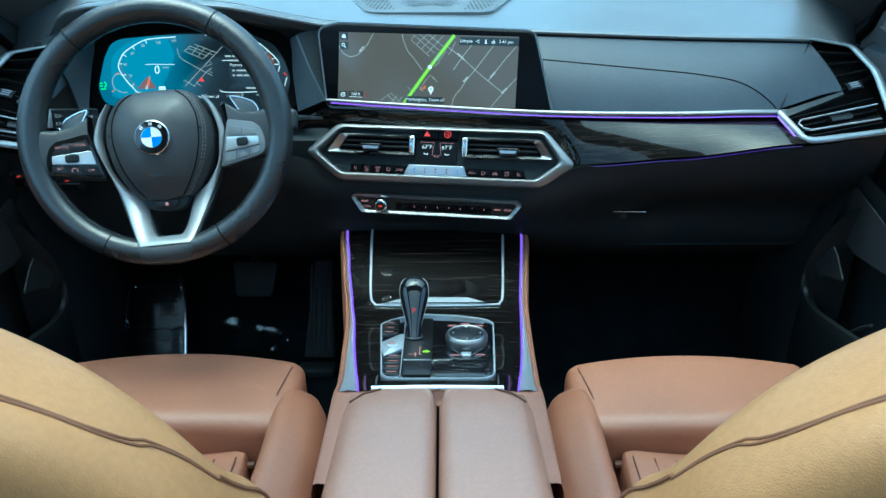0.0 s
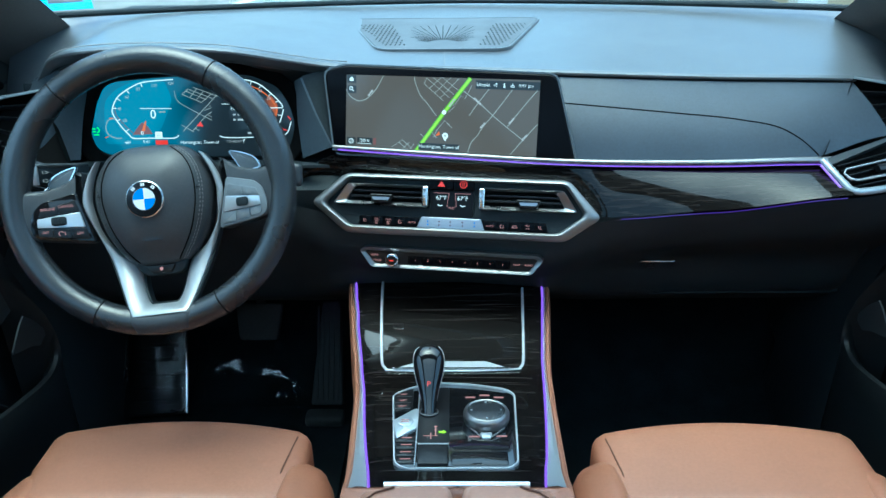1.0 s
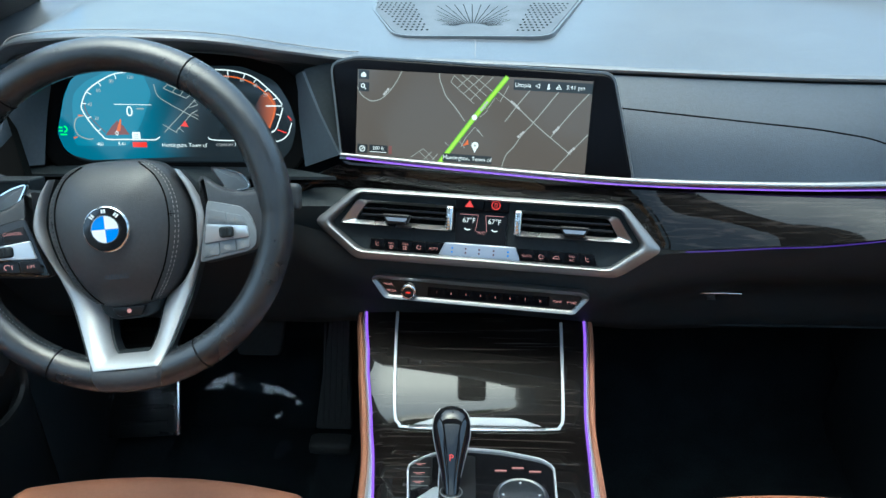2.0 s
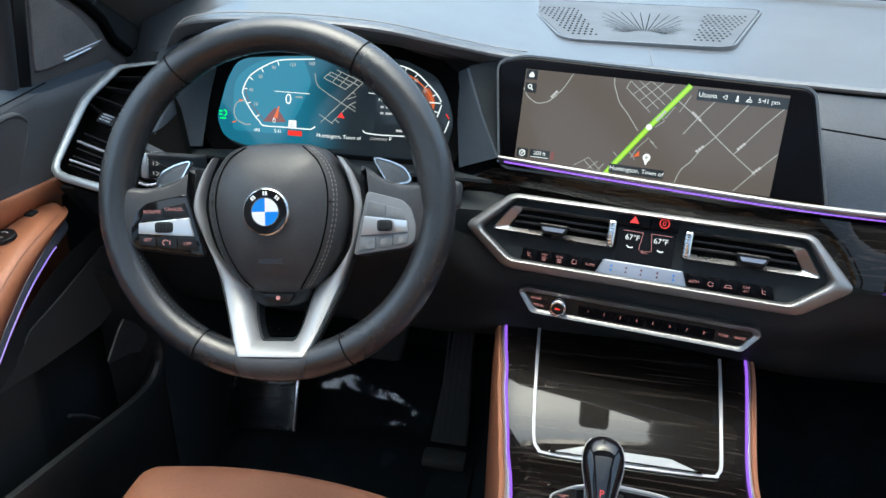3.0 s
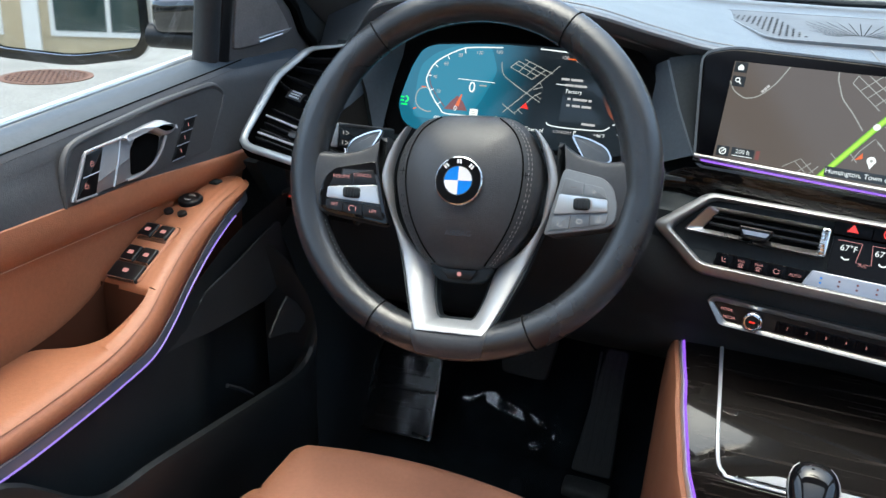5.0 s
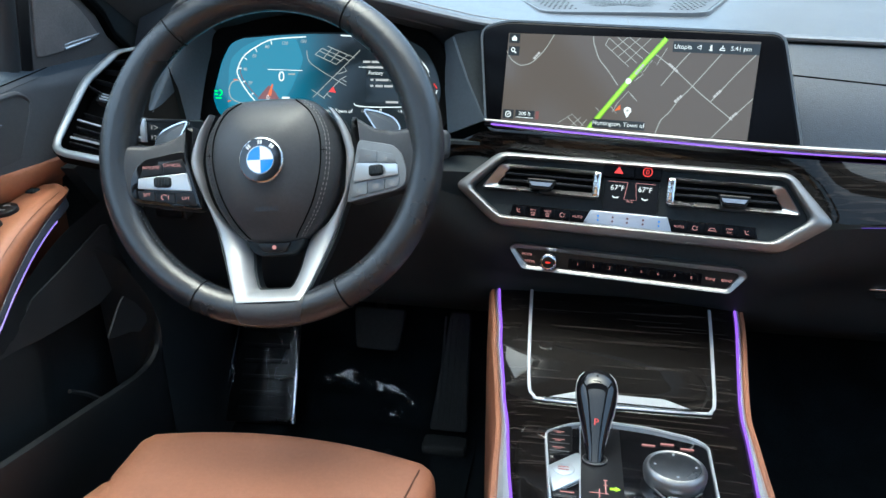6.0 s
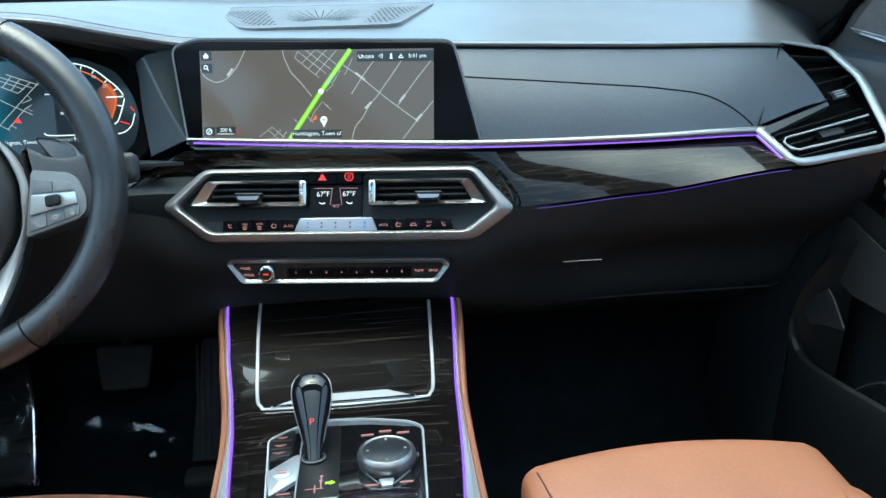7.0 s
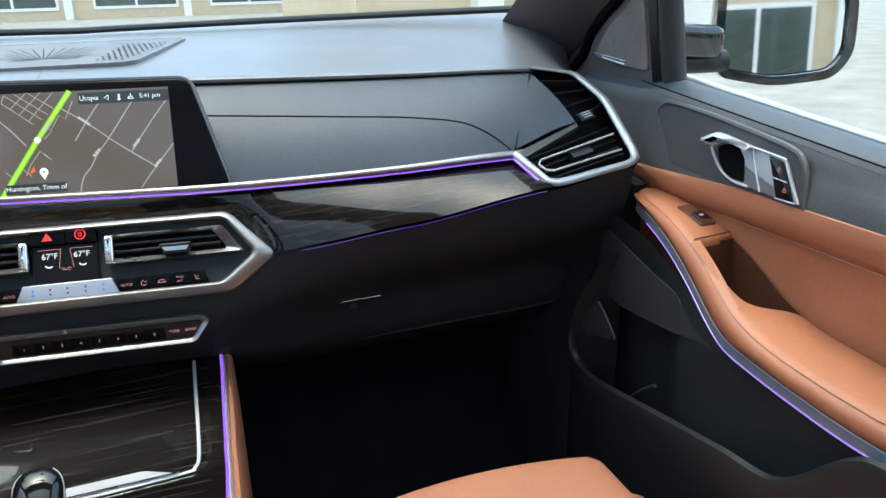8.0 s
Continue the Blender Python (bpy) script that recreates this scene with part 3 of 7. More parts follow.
TRIM = [(-0.191, 1.247, 1.072), (-0.02, 1.212, 1.070), (0.173, 1.180, 1.068), (0.36, 1.172, 1.068), (0.48, 1.174, 1.070), (0.545, 1.180, 1.069)]
LOWER = [(-0.72, 1.21, 1.02, 1.22, 0.95, 1.26, 0.86, 1.31, 0.78, 1.44, 0.70), (-0.26, 1.205, 0.995, 1.21, 0.94, 1.25, 0.86, 1.30, 0.78, 1.44, 0.70),
         (-0.19, 1.192, 0.985, 1.188, 0.93, 1.215, 0.88, 1.245, 0.82, 1.44, 0.70), (0.0, 1.166, 0.978, 1.164, 0.93, 1.20, 0.88, 1.24, 0.835, 1.44, 0.70),
         (0.15, 1.148, 0.978, 1.147, 0.93, 1.185, 0.88, 1.24, 0.82, 1.44, 0.70), (0.24, 1.139, 0.994, 1.160, 0.94, 1.22, 0.88, 1.28, 0.79, 1.44, 0.70),
         (0.37, 1.127, 1.008, 1.168, 0.945, 1.264, 0.875, 1.30, 0.785, 1.44, 0.70), (0.55, 1.117, 1.033, 1.165, 0.955, 1.262, 0.878, 1.30, 0.79, 1.44, 0.70), (0.71, 1.165, 1.036, 1.19, 0.96, 1.262, 0.878, 1.30, 0.79, 1.44, 0.70)]


def dashboard():
    d = thing("dashboard", "black leather dashboard with dark wood trim and silver strips", "dashboard")
    # padded top
    rows = []
    for e in EDGE:
        yb, zb = screen_base(e.x)
        row = [(e.x, e.y + 0.02, e.z - 0.022), (e.x, e.y + 0.006, e.z - 0.010), (e.x, e.y + 0.001, e.z - 0.005), (e.x, e.y + 0.001, e.z - 0.002), (e.x, e.y + 0.006, e.z + 0.001)]
        for t in [0.006, 0.014, 0.03] + steps(0.0, 1, 14)[1:]:
            y = e.y + 0.006 + (yb + 0.03 - e.y) * t
            z = (e.z + 0.001) * (1 - t) + (zb - 0.004) * t + 0.002 * math.sin(math.pi * t)
            row.append((e.x, y, z))
        rows.append(row)
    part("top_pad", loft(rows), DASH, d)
    part("seam", tube([(e.x, e.y + 0.0165, e.z + 0.0035) for e in EDGE if e.x < -0.16], 0.0009, 6), STITCH, d)
    part("seam", tube([(e.x, e.y + 0.002, e.z - 0.0075) for e in EDGE if -0.2 < e.x < 0.605], 0.0010, 6), PIT, d)
    part("seam", tube([(-0.018, y, 1.1878 + (y - 1.29) * 0.041) for y in steps(1.30, 1.40, 4)], 0.0005, 6), STITCH, d)
    # padded face in front of the passenger
    trim = curve(TRIM, 12)
    rows = []
    edge_line = [tuple(q) for q in EDGE]
    trim_line = [tuple(q) for q in trim] + [(0.66, 1.189, 1.064)]
    edge_line = [q for q in edge_line if q[0] < 0.60] + [(0.66, 1.2935, 1.1645)]

    def on_face(x, k):
        e, t = Vector((x, *spline_at(edge_line, x))), Vector((x, *spline_at(trim_line, x)))
        return Vector((x, e.y + 0.003, e.z - 0.0085)).lerp(Vector((x, t.y + 0.006, t.z)), k) + Vector((0, -0.0101 * math.sin(math.pi * k), 0.0061 * math.sin(math.pi * k)))
    for u in steps(0, 1, 44):
        row = []
        for v in steps(0, 1, 14):
            right = 0.614 + 0.022 * v / 0.72
            x = 0.10 + (right - 0.10) * u
            k = max(0.0, (x - 0.512) / 0.125)
            row.append(on_face(x, v * (1 - 0.28 * (0.5 * k + 0.5 * k * k * (3 - 2 * k)))))
        rows.append(row)
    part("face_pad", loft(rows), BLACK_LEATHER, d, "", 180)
    part("seam", tube([on_face(p.x, p.y) for p in curve([(0.14, 0.335, 0), (0.234, 0.385, 0), (0.315, 0.435, 0), (0.388, 0.485, 0), (0.430, 0.535, 0), (0.459, 0.58, 0), (0.482, 0.645, 0), (0.505, 0.76, 0), (0.522, 0.88, 0), (0.531, 0.96, 0)], 6)], 0.0010, 6), PIT, d)
    # silver strip, ambient light under it
    wide = [0.0026 + 0.0024 * k ** 0.8 for k in steps(0, 1, len(trim) - 1)]
    part("silver_strip", loft([[p + Vector((0, -0.002 + r * 1.2 * math.cos(a), 0.0062 - r + r * math.sin(a))) for a in (2 * math.pi * j / 12 for j in range(12))] for p, r in zip(trim, wide)], close_u=True, caps=True), SILVER, d)
    part("ambient_strip", tube([p + Vector((0, -0.0046 - r * 0.2, 0.0055 - 2 * r)) for p, r in list(zip(trim, wide))[1:]], 0.0011, 8, taper=lambda t: 1.15 - 0.5 * t), VIOLET, d, "violet ambient light strip")
    part("light_bed", tube([p + Vector((0, -0.0010, -0.0012)) for p in trim], 0.0046, 8, flat=0.9), GLOSS, d)
    # lacquered wood under the strip
    rows = []
    for x in steps(-0.70, 0.555, 80):
        t = min(trim, key=lambda q: abs(q.x - x)) if x > -0.191 else Vector((x, 1.25 + (-0.191 - x) * 0.03, 1.072 - (-0.191 - x) * 0.5 if x > -0.24 else 1.046))
        y0, z0 = smooth_at([(r[0], r[1], r[2]) for r in LOWER], x)
        reach, ease = (0.300, 0.085) if x < 0 else (0.225, 0.05)
        if abs(x + 0.006) < reach:
            k = min(1, (reach - abs(x + 0.006)) / ease)
            k = k * k * (3 - 2 * k)
            y0, z0 = y0 + (t.y + 0.003 - y0) * k, z0 + (1.02 - z0) * k
        a, b = Vector((x, t.y - 0.002, t.z - 0.009)), Vector((x, y0 - 0.003, z0 + 0.006))
        rows.append([a.lerp(b, k) + Vector((0, -0.0030 * math.sin(math.pi * k), 0.0012 * math.sin(math.pi * k))) for k in steps(0, 1, 8)])
    part("wood_trim", loft(rows), TRIM_WOOD, d, "dark lacquered wood trim")
    part("ambient_strip", tube([(x, smooth_at([(r[0], r[1], r[2]) for r in LOWER], x)[0] + 0.004, smooth_at([(r[0], r[1], r[2]) for r in LOWER], x)[1] - 0.001) for x in steps(0.24, 0.55, 20)], 0.0008, 6), VIOLET_FAINT, d, "faint violet light line")
    # lower panels down to the footwells
    rows = []
    for x in steps(-0.72, 0.71, 72):
        r = smooth_at(LOWER, x)
        rows.append(curve([(x, r[i], r[i + 1]) for i in range(0, 10, 2)], 5))
    part("lower_panel", loft(rows), SOFT, d)
    part("bulkhead", loft([[(x, y, z) for y, z in ((1.44, 0.70), (1.75, 0.68), (1.86, 0.9))] for x in steps(-0.78, 0.76, 8)]), SOFT, d)
    # unseen violet emitter, added so the floor film picks up glints
    part("added_violet_glow", plate(rounded(box2(-0.31, 1.484, -0.25, 1.489), 0.002), 0.686, 0.691, Matrix.Identity(4)), VIOLET, d, "unseen violet glow added to make glints in the floor film")
    # body behind the instrument opening
    part("backing", loft([[(x, y, z) for y, z in ((1.37, 1.15), (1.35, 1.10), (1.29, 1.04), (1.215, 1.015), (1.22, 0.97))] for x in steps(-0.72, 0.70, 20)]), SOFT, d)
    for s in (-1, 1):
        x = C + s * 0.735
        part("end_cap", side_poly([(1.18, 1.005), (1.30, 1.02), (1.45, 1.05), (1.86, 1.15), (1.86, 0.45), (1.44, 0.45), (1.40, 0.70), (1.30, 0.80), (1.24, 0.92)], x, x + s * 0.02), SOFT, d)
    # shelf under the instruments
    part("column_shroud", soft_box((0.06, 0.10, 0.045), 0.02, lambda v: Vector((v.x - 0.395, v.y + 1.20, v.z + 1.02 - 0.3 * v.y))), SOFT, d)
    # glovebox handle and its lock
    m = plane((0.372, 1.246, 0.877), (1, 0), -25)
    gl = part("glovebox", frame_ring(rounded(box2(-0.17, -0.10, 0.30, 0.045), 0.02), rounded(box2(-0.169, -0.099, 0.299, 0.044), 0.02), -0.01, -0.006, m), SOFT, d)
    part("handle", plate(rounded(box2(-0.078, -0.002, -0.012, 0.0015), 0.001), 0.0, 0.004, m, 0.001), CHROME, gl, "thin silver glovebox handle")
    part("lock", plate(rounded(box2(-0.056, -0.0165, -0.044, -0.0145), 0.0008), -0.01, 0.003, m), SILVER, gl)
    # loudspeaker on the top
    m = plane((-0.022, 1.397, 1.1915), (1, 0.0), 87.65)
    o = rounded([(-0.110, 0.0), (0.110, 0.0), (0.197, 0.292), (-0.197, 0.292)], 0.03)
    sp = part("speaker", frame_ring(o, inset(o, 0.004), -0.01, 0.0046, m), DASH, d)
    part("grille", plate(inset(o, 0.005), -0.01, 0.0042, m), MESH, sp)
    holes = bmesh.new()
    for i in range(12):
        for j in range(9):
            for s in (-1, 1):
                hx, hy = s * (0.065 + j * 0.0078 + i * 0.0030 + (0.0039 if i % 2 else 0)), 0.035 + i * 0.0165
                if 0.058 + i * 0.0032 < abs(hx) < 0.101 + i * 0.0056:
                    q = [holes.verts.new(m @ Vector((hx + a, hy + b, 0.0047))) for a, b in ((-0.0024, 0), (0, -0.005), (0.0024, 0), (0, 0.005))]
                    holes.faces.new(q)
    tagged(part("perforation", holes, PIT, sp), kind="stuff")
    rays = []
    for i in range(25):
        a = radians(20 + 140 * i / 24)
        rays.append([(0.012 * k * math.cos(a), 0.05 + 0.012 * k * math.sin(a) * 1.1) for k in (2, 4, 6, 8, 10, 12) if abs(0.012 * k * math.cos(a)) < 0.06])
    part("ray_pattern", lines([r for r in rays if len(r) > 1], 0.0012, 0.0046, m), PIT, sp)
    return d


dashboard()


def side_vent(s):
    """The vent at an end of the dashboard; s: -1 by the driver, 1 by the passenger."""
    v = thing("side_air_vent", "black louvred air vent in a silver frame", "air vent", group="side vents of the dashboard")
    dy, dz = (0.0, 0.0) if s > 0 else (-0.018, -0.006)

    def P(x, y, z):
        return Vector((x if s > 0 else 2 * C - x - 0.008, y + dy, z + dz))
    A, B, B2, Cc, D, E, F = P(0.612, 1.288, 1.166), P(0.683, 1.291, 1.154), P(0.711, 1.248, 1.119), P(0.716, 1.164, 1.045), P(0.556, 1.120, 1.040), P(0.530, 1.172, 1.072), P(0.640, 1.207, 1.096)
    n = P(0, -0.6, 0.75) - P(0, 0, 0)
    n = (n - Vector((0, dy, dz)) * 0).normalized()
    path = [A, B, B2, Cc, D] if s < 0 else [A, B, B2, Cc, D, E]
    pts = []
    for i, p in enumerate(path):
        if 0 < i < len(path) - 1:
            a, b = path[i - 1], path[i + 1]
            for t in (0.0, 0.33, 0.67, 1.0):
                q0, q1 = p.lerp(a, 0.16), p.lerp(b, 0.16)
                pts.append(q0 * (1 - t) ** 2 + p * 2 * t * (1 - t) + q1 * t * t)
        else:
            pts.append(p)
    part("frame", tube(pts, 0.0066, 10, flat=0.7, up=n, taper=lambda t: min(1.0, 0.35 + 1.9 * t) if t < 0.62 else 0.85), VENT_FRAME, v)
    if s > 0:
        part("ambient_strip", tube([E + Vector((-0.004, -0.006, -0.006)), E.lerp(D, 0.75) + Vector((-0.008, -0.004, -0.003))], 0.0016, 8), VIOLET, v, "violet ambient light strip")
    bm = bmesh.new()
    back = [bm.verts.new(p - n * 0.026) for p in (A, B, B2, Cc, D, E)]
    bm.faces.new(back)
    front = [bm.verts.new(p - n * 0.002) for p in (A, B, B2, Cc, D, E)]
    for j in range(6):
        bm.faces.new((back[j], back[(j + 1) % 6], front[(j + 1) % 6], front[j]))
    part("backing", bm, PIT, v)
    # ledge between the pad and the lower louvres
    w = (D - E).normalized() * 0.012
    part("ledge", loft([[E.lerp(F, k) - n * 0.004, E.lerp(F, k) + n * 0.001, E.lerp(F, k) + w * (1 - 0.6 * k) - n * 0.001, E.lerp(F, k) + w * (1 - 0.6 * k) - n * 0.012] for k in (0.0, 0.5, 1.0)]), GREY, v)
    for t in (0.2, 0.45, 0.70, 0.95):
        part("slat", blade(A.lerp(F, t) - n * 0.004, B.lerp(B2, min(1, t * 1.15)) - n * 0.004, n, 0.010, 0.0022), KEY, v)
    # lower louvres between the ledge and the foot of the frame
    l0, r0, r1, l1 = P(0.534, 1.157, 1.073), P(0.697, 1.217, 1.093), P(0.702, 1.169, 1.052), P(0.557, 1.124, 1.043)
    for t in (0.12, 0.30, 0.48, 0.66, 0.86):
        p, q = l0.lerp(l1, t), r0.lerp(r1, t)
        part("slat", blade(p.lerp(q, 0.06) - n * 0.004, p.lerp(q, 0.99) - n * 0.004, n, 0.010, 0.0022), KEY, v)
    u1, u2, u3, u4 = P(0.695, 1.198, 1.078), P(0.546, 1.147, 1.064), P(0.559, 1.135, 1.052), P(0.695, 1.177, 1.060)
    loop = [u1, u1.lerp(u2, 0.5), u2.lerp(u1, 0.06), u2.lerp(u3, 0.25), u2.lerp(u3, 0.75), u3.lerp(u4, 0.06), u3.lerp(u4, 0.5), u4]
    part("bright_edge", tube([p + n * 0.001 for p in loop], 0.0012, 8, flat=1.3), BRIGHT, v)
    ta, tb = P(0.604, 1.158, 1.063), P(0.642, 1.171, 1.065)
    part("tab", blade(ta + n * 0.005, tb + n * 0.005, n, 0.010, 0.010), KEY, v)
    wc = P(0.665, 1.222, 1.104)
    wu = (u1 - u2).normalized()
    part("wheel", blade(wc - wu * 0.015, wc + wu * 0.015, n, 0.014, 0.014), KEY, v)
    for k in (-0.004, 0.0, 0.004):
        o = wu.cross(n).normalized() * k
        part("ridge", blade(wc - wu * 0.009 + n * 0.0018 + o, wc + wu * 0.009 + n * 0.0018 + o, n, 0.003, 0.0014), PALE, v)
    return v


side_vent(1)
side_vent(-1)


# ---- instruments ----
CL = plane((-0.42, 1.29, 1.11), (1, 0), 15)


def arc(cx, cy, rx, ry, a0, a1, n=16):
    return [(cx + rx * math.cos(radians(a)), cy + ry * math.sin(radians(a))) for a in steps(a0, a1, n)]


def instruments():
    d = thing("instrument_display", "lit teal digital instrument display under a black hood", "instrument display")
    o = rounded([(-0.163, -0.024), (-0.149, 0.026), (-0.136, 0.050), (-0.118, 0.0585), (-0.02, 0.0665), (0.096, 0.0665), (0.140, 0.048), (0.158, 0.020), (0.166, -0.010), (0.158, -0.042), (0.140, -0.060), (-0.128, -0.062), (-0.150, -0.052)], 0.012)
    part("glass", plate(o[::-1], -0.01, 0.0, CL, 0.002), NIGHT, d)
    part("bezel", frame_ring(inset(o, -0.022), o, -0.02, 0.012, CL, 0.006), PIT, d)
    lit = rounded([(-0.1615, -0.024), (-0.148, 0.025), (-0.1355, 0.0488), (-0.119, 0.0565), (-0.061, 0.0618), (-0.02, 0.064), (0.060, 0.064), (0.060, -0.052), (-0.118, -0.0595), (-0.1416, -0.0535), (-0.1535, -0.0455)], 0.008)
    part("teal_field", plate(lit[::-1], 0.0, 0.0006, CL), TEAL, d, "teal lit field")
    part("teal_field", plate(rounded([(-0.1390, -0.0400), (-0.1372, 0.0157), (-0.1335, 0.0300), (-0.1158, 0.0459), (-0.088, 0.0577), (-0.040, 0.0600), (-0.028, 0.030), (-0.045, -0.010), (-0.066, -0.0405)], 0.008)[::-1], 0.0006, 0.0009, CL), TEAL_LIGHT, d, "lighter teal field")

    def smooth(pts, n=6):
        return [(p.x, p.y) for p in curve([(*q, 0) for q in pts], n)]
    left = [(-0.0210, -0.0270), (-0.0261, -0.0305), (-0.0340, -0.0313), (-0.0652, -0.0310), (-0.0930, -0.0310), (-0.1003, -0.0256), (-0.1114, -0.0132), (-0.1229, 0.0050), (-0.1238, 0.0161), (-0.1126, 0.0350), (-0.0844, 0.0520), (-0.0649, 0.0570), (-0.0250, 0.0600)]
    right = [(0.0240, 0.0625), (0.0535, 0.0615), (0.0762, 0.0608), (0.0987, 0.0565), (0.1137, 0.0498), (0.1286, 0.0374), (0.1376, 0.0290), (0.1436, 0.0219), (0.1467, 0.0165)]
    low = [(0.1474, 0.0128), (0.1445, 0.0030), (0.1406, -0.0074), (0.1360, -0.0165), (0.1276, -0.0212)]
    for name, pts in (("left_scale", left), ("right_scale", right), ("right_scale", low)):
        part(name, lines([smooth(pts)], 0.0016, 0.0013, CL), LIT, d, "white dial outline")
    part("dial_line", lines([[(-0.0801, 0.0155), (-0.0297, 0.0150)]], 0.0009, 0.0013, CL), LIT, d)
    part("dial_line", lines([[(0.050, 0.0215), (0.086, 0.0210)]], 0.0009, 0.0013, CL), LIT, d)
    part("status_line", lines([smooth([(0.0446, -0.0270), (0.0485, -0.0300), (0.067, -0.0312), (0.100, -0.0305), (0.1165, -0.0290), (0.1246, -0.0238)])], 0.0014, 0.0013, CL), LIT, d)
    for (x, y), (u, v) in (((-0.1238, 0.0161), (1, 0.0)), ((-0.1150, 0.0310), (0.8, -0.5)), ((-0.0990, 0.0440), (0.6, -0.8)), ((-0.0760, 0.0545), (0.3, -0.95)), ((-0.1180, -0.0035), (0.9, 0.4)), ((-0.1050, -0.0205), (0.8, 0.6)), ((0.0762, 0.0608), (0, -1)), ((0.0987, 0.0565), (-0.3, -0.9)), ((0.1137, 0.0498), (-0.6, -0.8)), ((0.1286, 0.0374), (-0.7, -0.7)), ((0.1400, 0.0255), (-0.9, -0.4)), ((0.1440, 0.0030), (-1, 0.2))):
        part("tick", lines([[(x, y), (x + 0.006 * u, y + 0.006 * v)]], 0.0012, 0.0014, CL), LIT, d)
    part("gauge", lines([smooth([(-0.1201, 0.0002), (-0.1321, -0.0028), (-0.1367, -0.0142), (-0.1327, -0.0253), (-0.1204, -0.0309), (-0.1125, -0.0306)])], 0.0014, 0.0014, CL), ROADS, d)
    part("gauge_mark", lines([[(-0.130, 0.0005), (-0.124, 0.0005)], [(-0.139, -0.030), (-0.134, -0.028)]], 0.0016, 0.0014, CL), AMBER, d)
    part("needle_glow", plate([(-0.0950, -0.0255), (-0.0625, -0.0245), (-0.0700, -0.0130), (-0.0780, -0.0060), (-0.0860, -0.0140)][::-1], 0.0009, 0.0012, CL), DIM_RED, d)
    part("red_needle", plate([(-0.0800, -0.0200), (-0.0745, -0.0200), (-0.0718, -0.0043), (-0.0735, -0.0040)][::-1], 0.0012, 0.0015, CL), AMBER, d)
    part("red_scale", lines([smooth([(-0.1208, 0.0200), (-0.1182, 0.0052), (-0.1073, -0.0093), (-0.0946, -0.0224)])], 0.0010, 0.0012, CL), DIM_RED, d)
    part("orange_sector", plate(rounded([(0.1290, 0.0340), (0.1360, 0.0240), (0.1392, 0.0145), (0.1360, 0.0010), (0.1285, -0.0160), (0.1200, -0.0080), (0.1090, 0.0120), (0.1180, 0.0280)], 0.003)[::-1], 0.0006, 0.0011, CL), ORANGE, d, "glowing orange gauge sector")
    part("red_scale", lines([smooth([(0.060, 0.0535), (0.085, 0.0520), (0.107, 0.0450), (0.125, 0.0320), (0.1345, 0.0190), (0.1365, 0.0120), (0.1340, 0.0010), (0.1285, -0.0135)])], 0.0016, 0.0014, CL), AMBER, d)
    part("red_needle", lines([[(0.1250, 0.0150), (0.1465, 0.0150)]], 0.0016, 0.0016, CL), LIT, d)
    part("gauge", lines([smooth([(0.1588, -0.0067), (0.1560, -0.0150), (0.1535, -0.0217), (0.1451, -0.0294), (0.1344, -0.0321)])], 0.0014, 0.0014, CL), LIT, d)
    part("red_arc", lines([[(0.1540, 0.0020), (0.1585, -0.0040)], [(0.1390, -0.0162), (0.1512, -0.0203)]], 0.0016, 0.0014, CL), LIT_RED, d)
    # little road map in the middle
    road = [[(-0.0240, 0.0420), (-0.0200, 0.0271), (-0.0049, 0.0167), (0.0140, 0.0063), (0.0330, -0.0035)], [(-0.0140, -0.0208), (0.0290, 0.0215), (0.0520, 0.0440)], [(-0.0119, 0.0369), (0.0183, 0.0241)], [(-0.0064, 0.0420), (0.0260, 0.0285)], [(-0.0020, 0.0450), (0.0360, 0.0300)], [(0.0060, 0.0480), (0.0440, 0.0335)],
            [(-0.0119, 0.0369), (-0.0020, 0.0450)], [(0.0000, 0.0318), (0.0120, 0.0455)], [(0.0100, 0.0276), (0.0220, 0.0415)], [(0.0183, 0.0241), (0.0340, 0.0370)], [(0.0290, 0.0215), (0.0334, 0.0158), (0.0218, 0.0117)], [(0.0331, 0.0011), (0.0255, 0.0052), (0.0015, -0.0202)], [(-0.0160, -0.0104), (0.0030, -0.0216)], [(0.0240, 0.0040), (0.0330, 0.0090)], [(0.0050, -0.0150), (0.0120, -0.0200)]]
    for q in road:
        part("map_road", lines([smooth(q, 4) if len(q) > 3 else q], 0.0010, 0.0012, CL), ROADS, d)
    part("map_arrow", plate([(0.0085, -0.0125), (0.0190, -0.0135), (0.0145, -0.0055)], 0.0012, 0.0016, CL), LIT_RED, d)
    part("lamp_symbol", lines([arc(-0.1515, -0.0180, 0.004, 0.0038, -90, 90, 8), [(-0.1585, -0.0158), (-0.1535, -0.0158)], [(-0.1585, -0.0202), (-0.1535, -0.0202)], [(-0.1570, -0.0252), (-0.1480, -0.0252)]], 0.0020, 0.0012, CL), LIT_GREEN, d, "green lamp symbol")
    part("notice", plate(rounded(box2(-0.0585, -0.0320, -0.0475, -0.0210), 0.001), 0.0014, 0.0018, CL), LIT, d)
    for k in (-0.0245, -0.0270, -0.0295):
        part("notice_line", plate(box2(-0.0560, k - 0.0004, -0.0500, k + 0.0004), 0.0018, 0.0020, CL), ROADS, d)
    part("warning", plate(box2(-0.0591, -0.0413, -0.0398, -0.0345), 0.0006, 0.0012, CL), LIT_RED, d)
    text("digits", "0", 0.019, at(CL, -0.0596, 0.0058, 0.0016), LIT, d)
    text("digits", "0", 0.009, at(CL, -0.0790, -0.0232, 0.0018), LIT, d)
    part("unread_text", plate(box2(-0.050, 0.0090, -0.040, 0.0108), 0.0009, 0.0014, CL), ROADS, d)
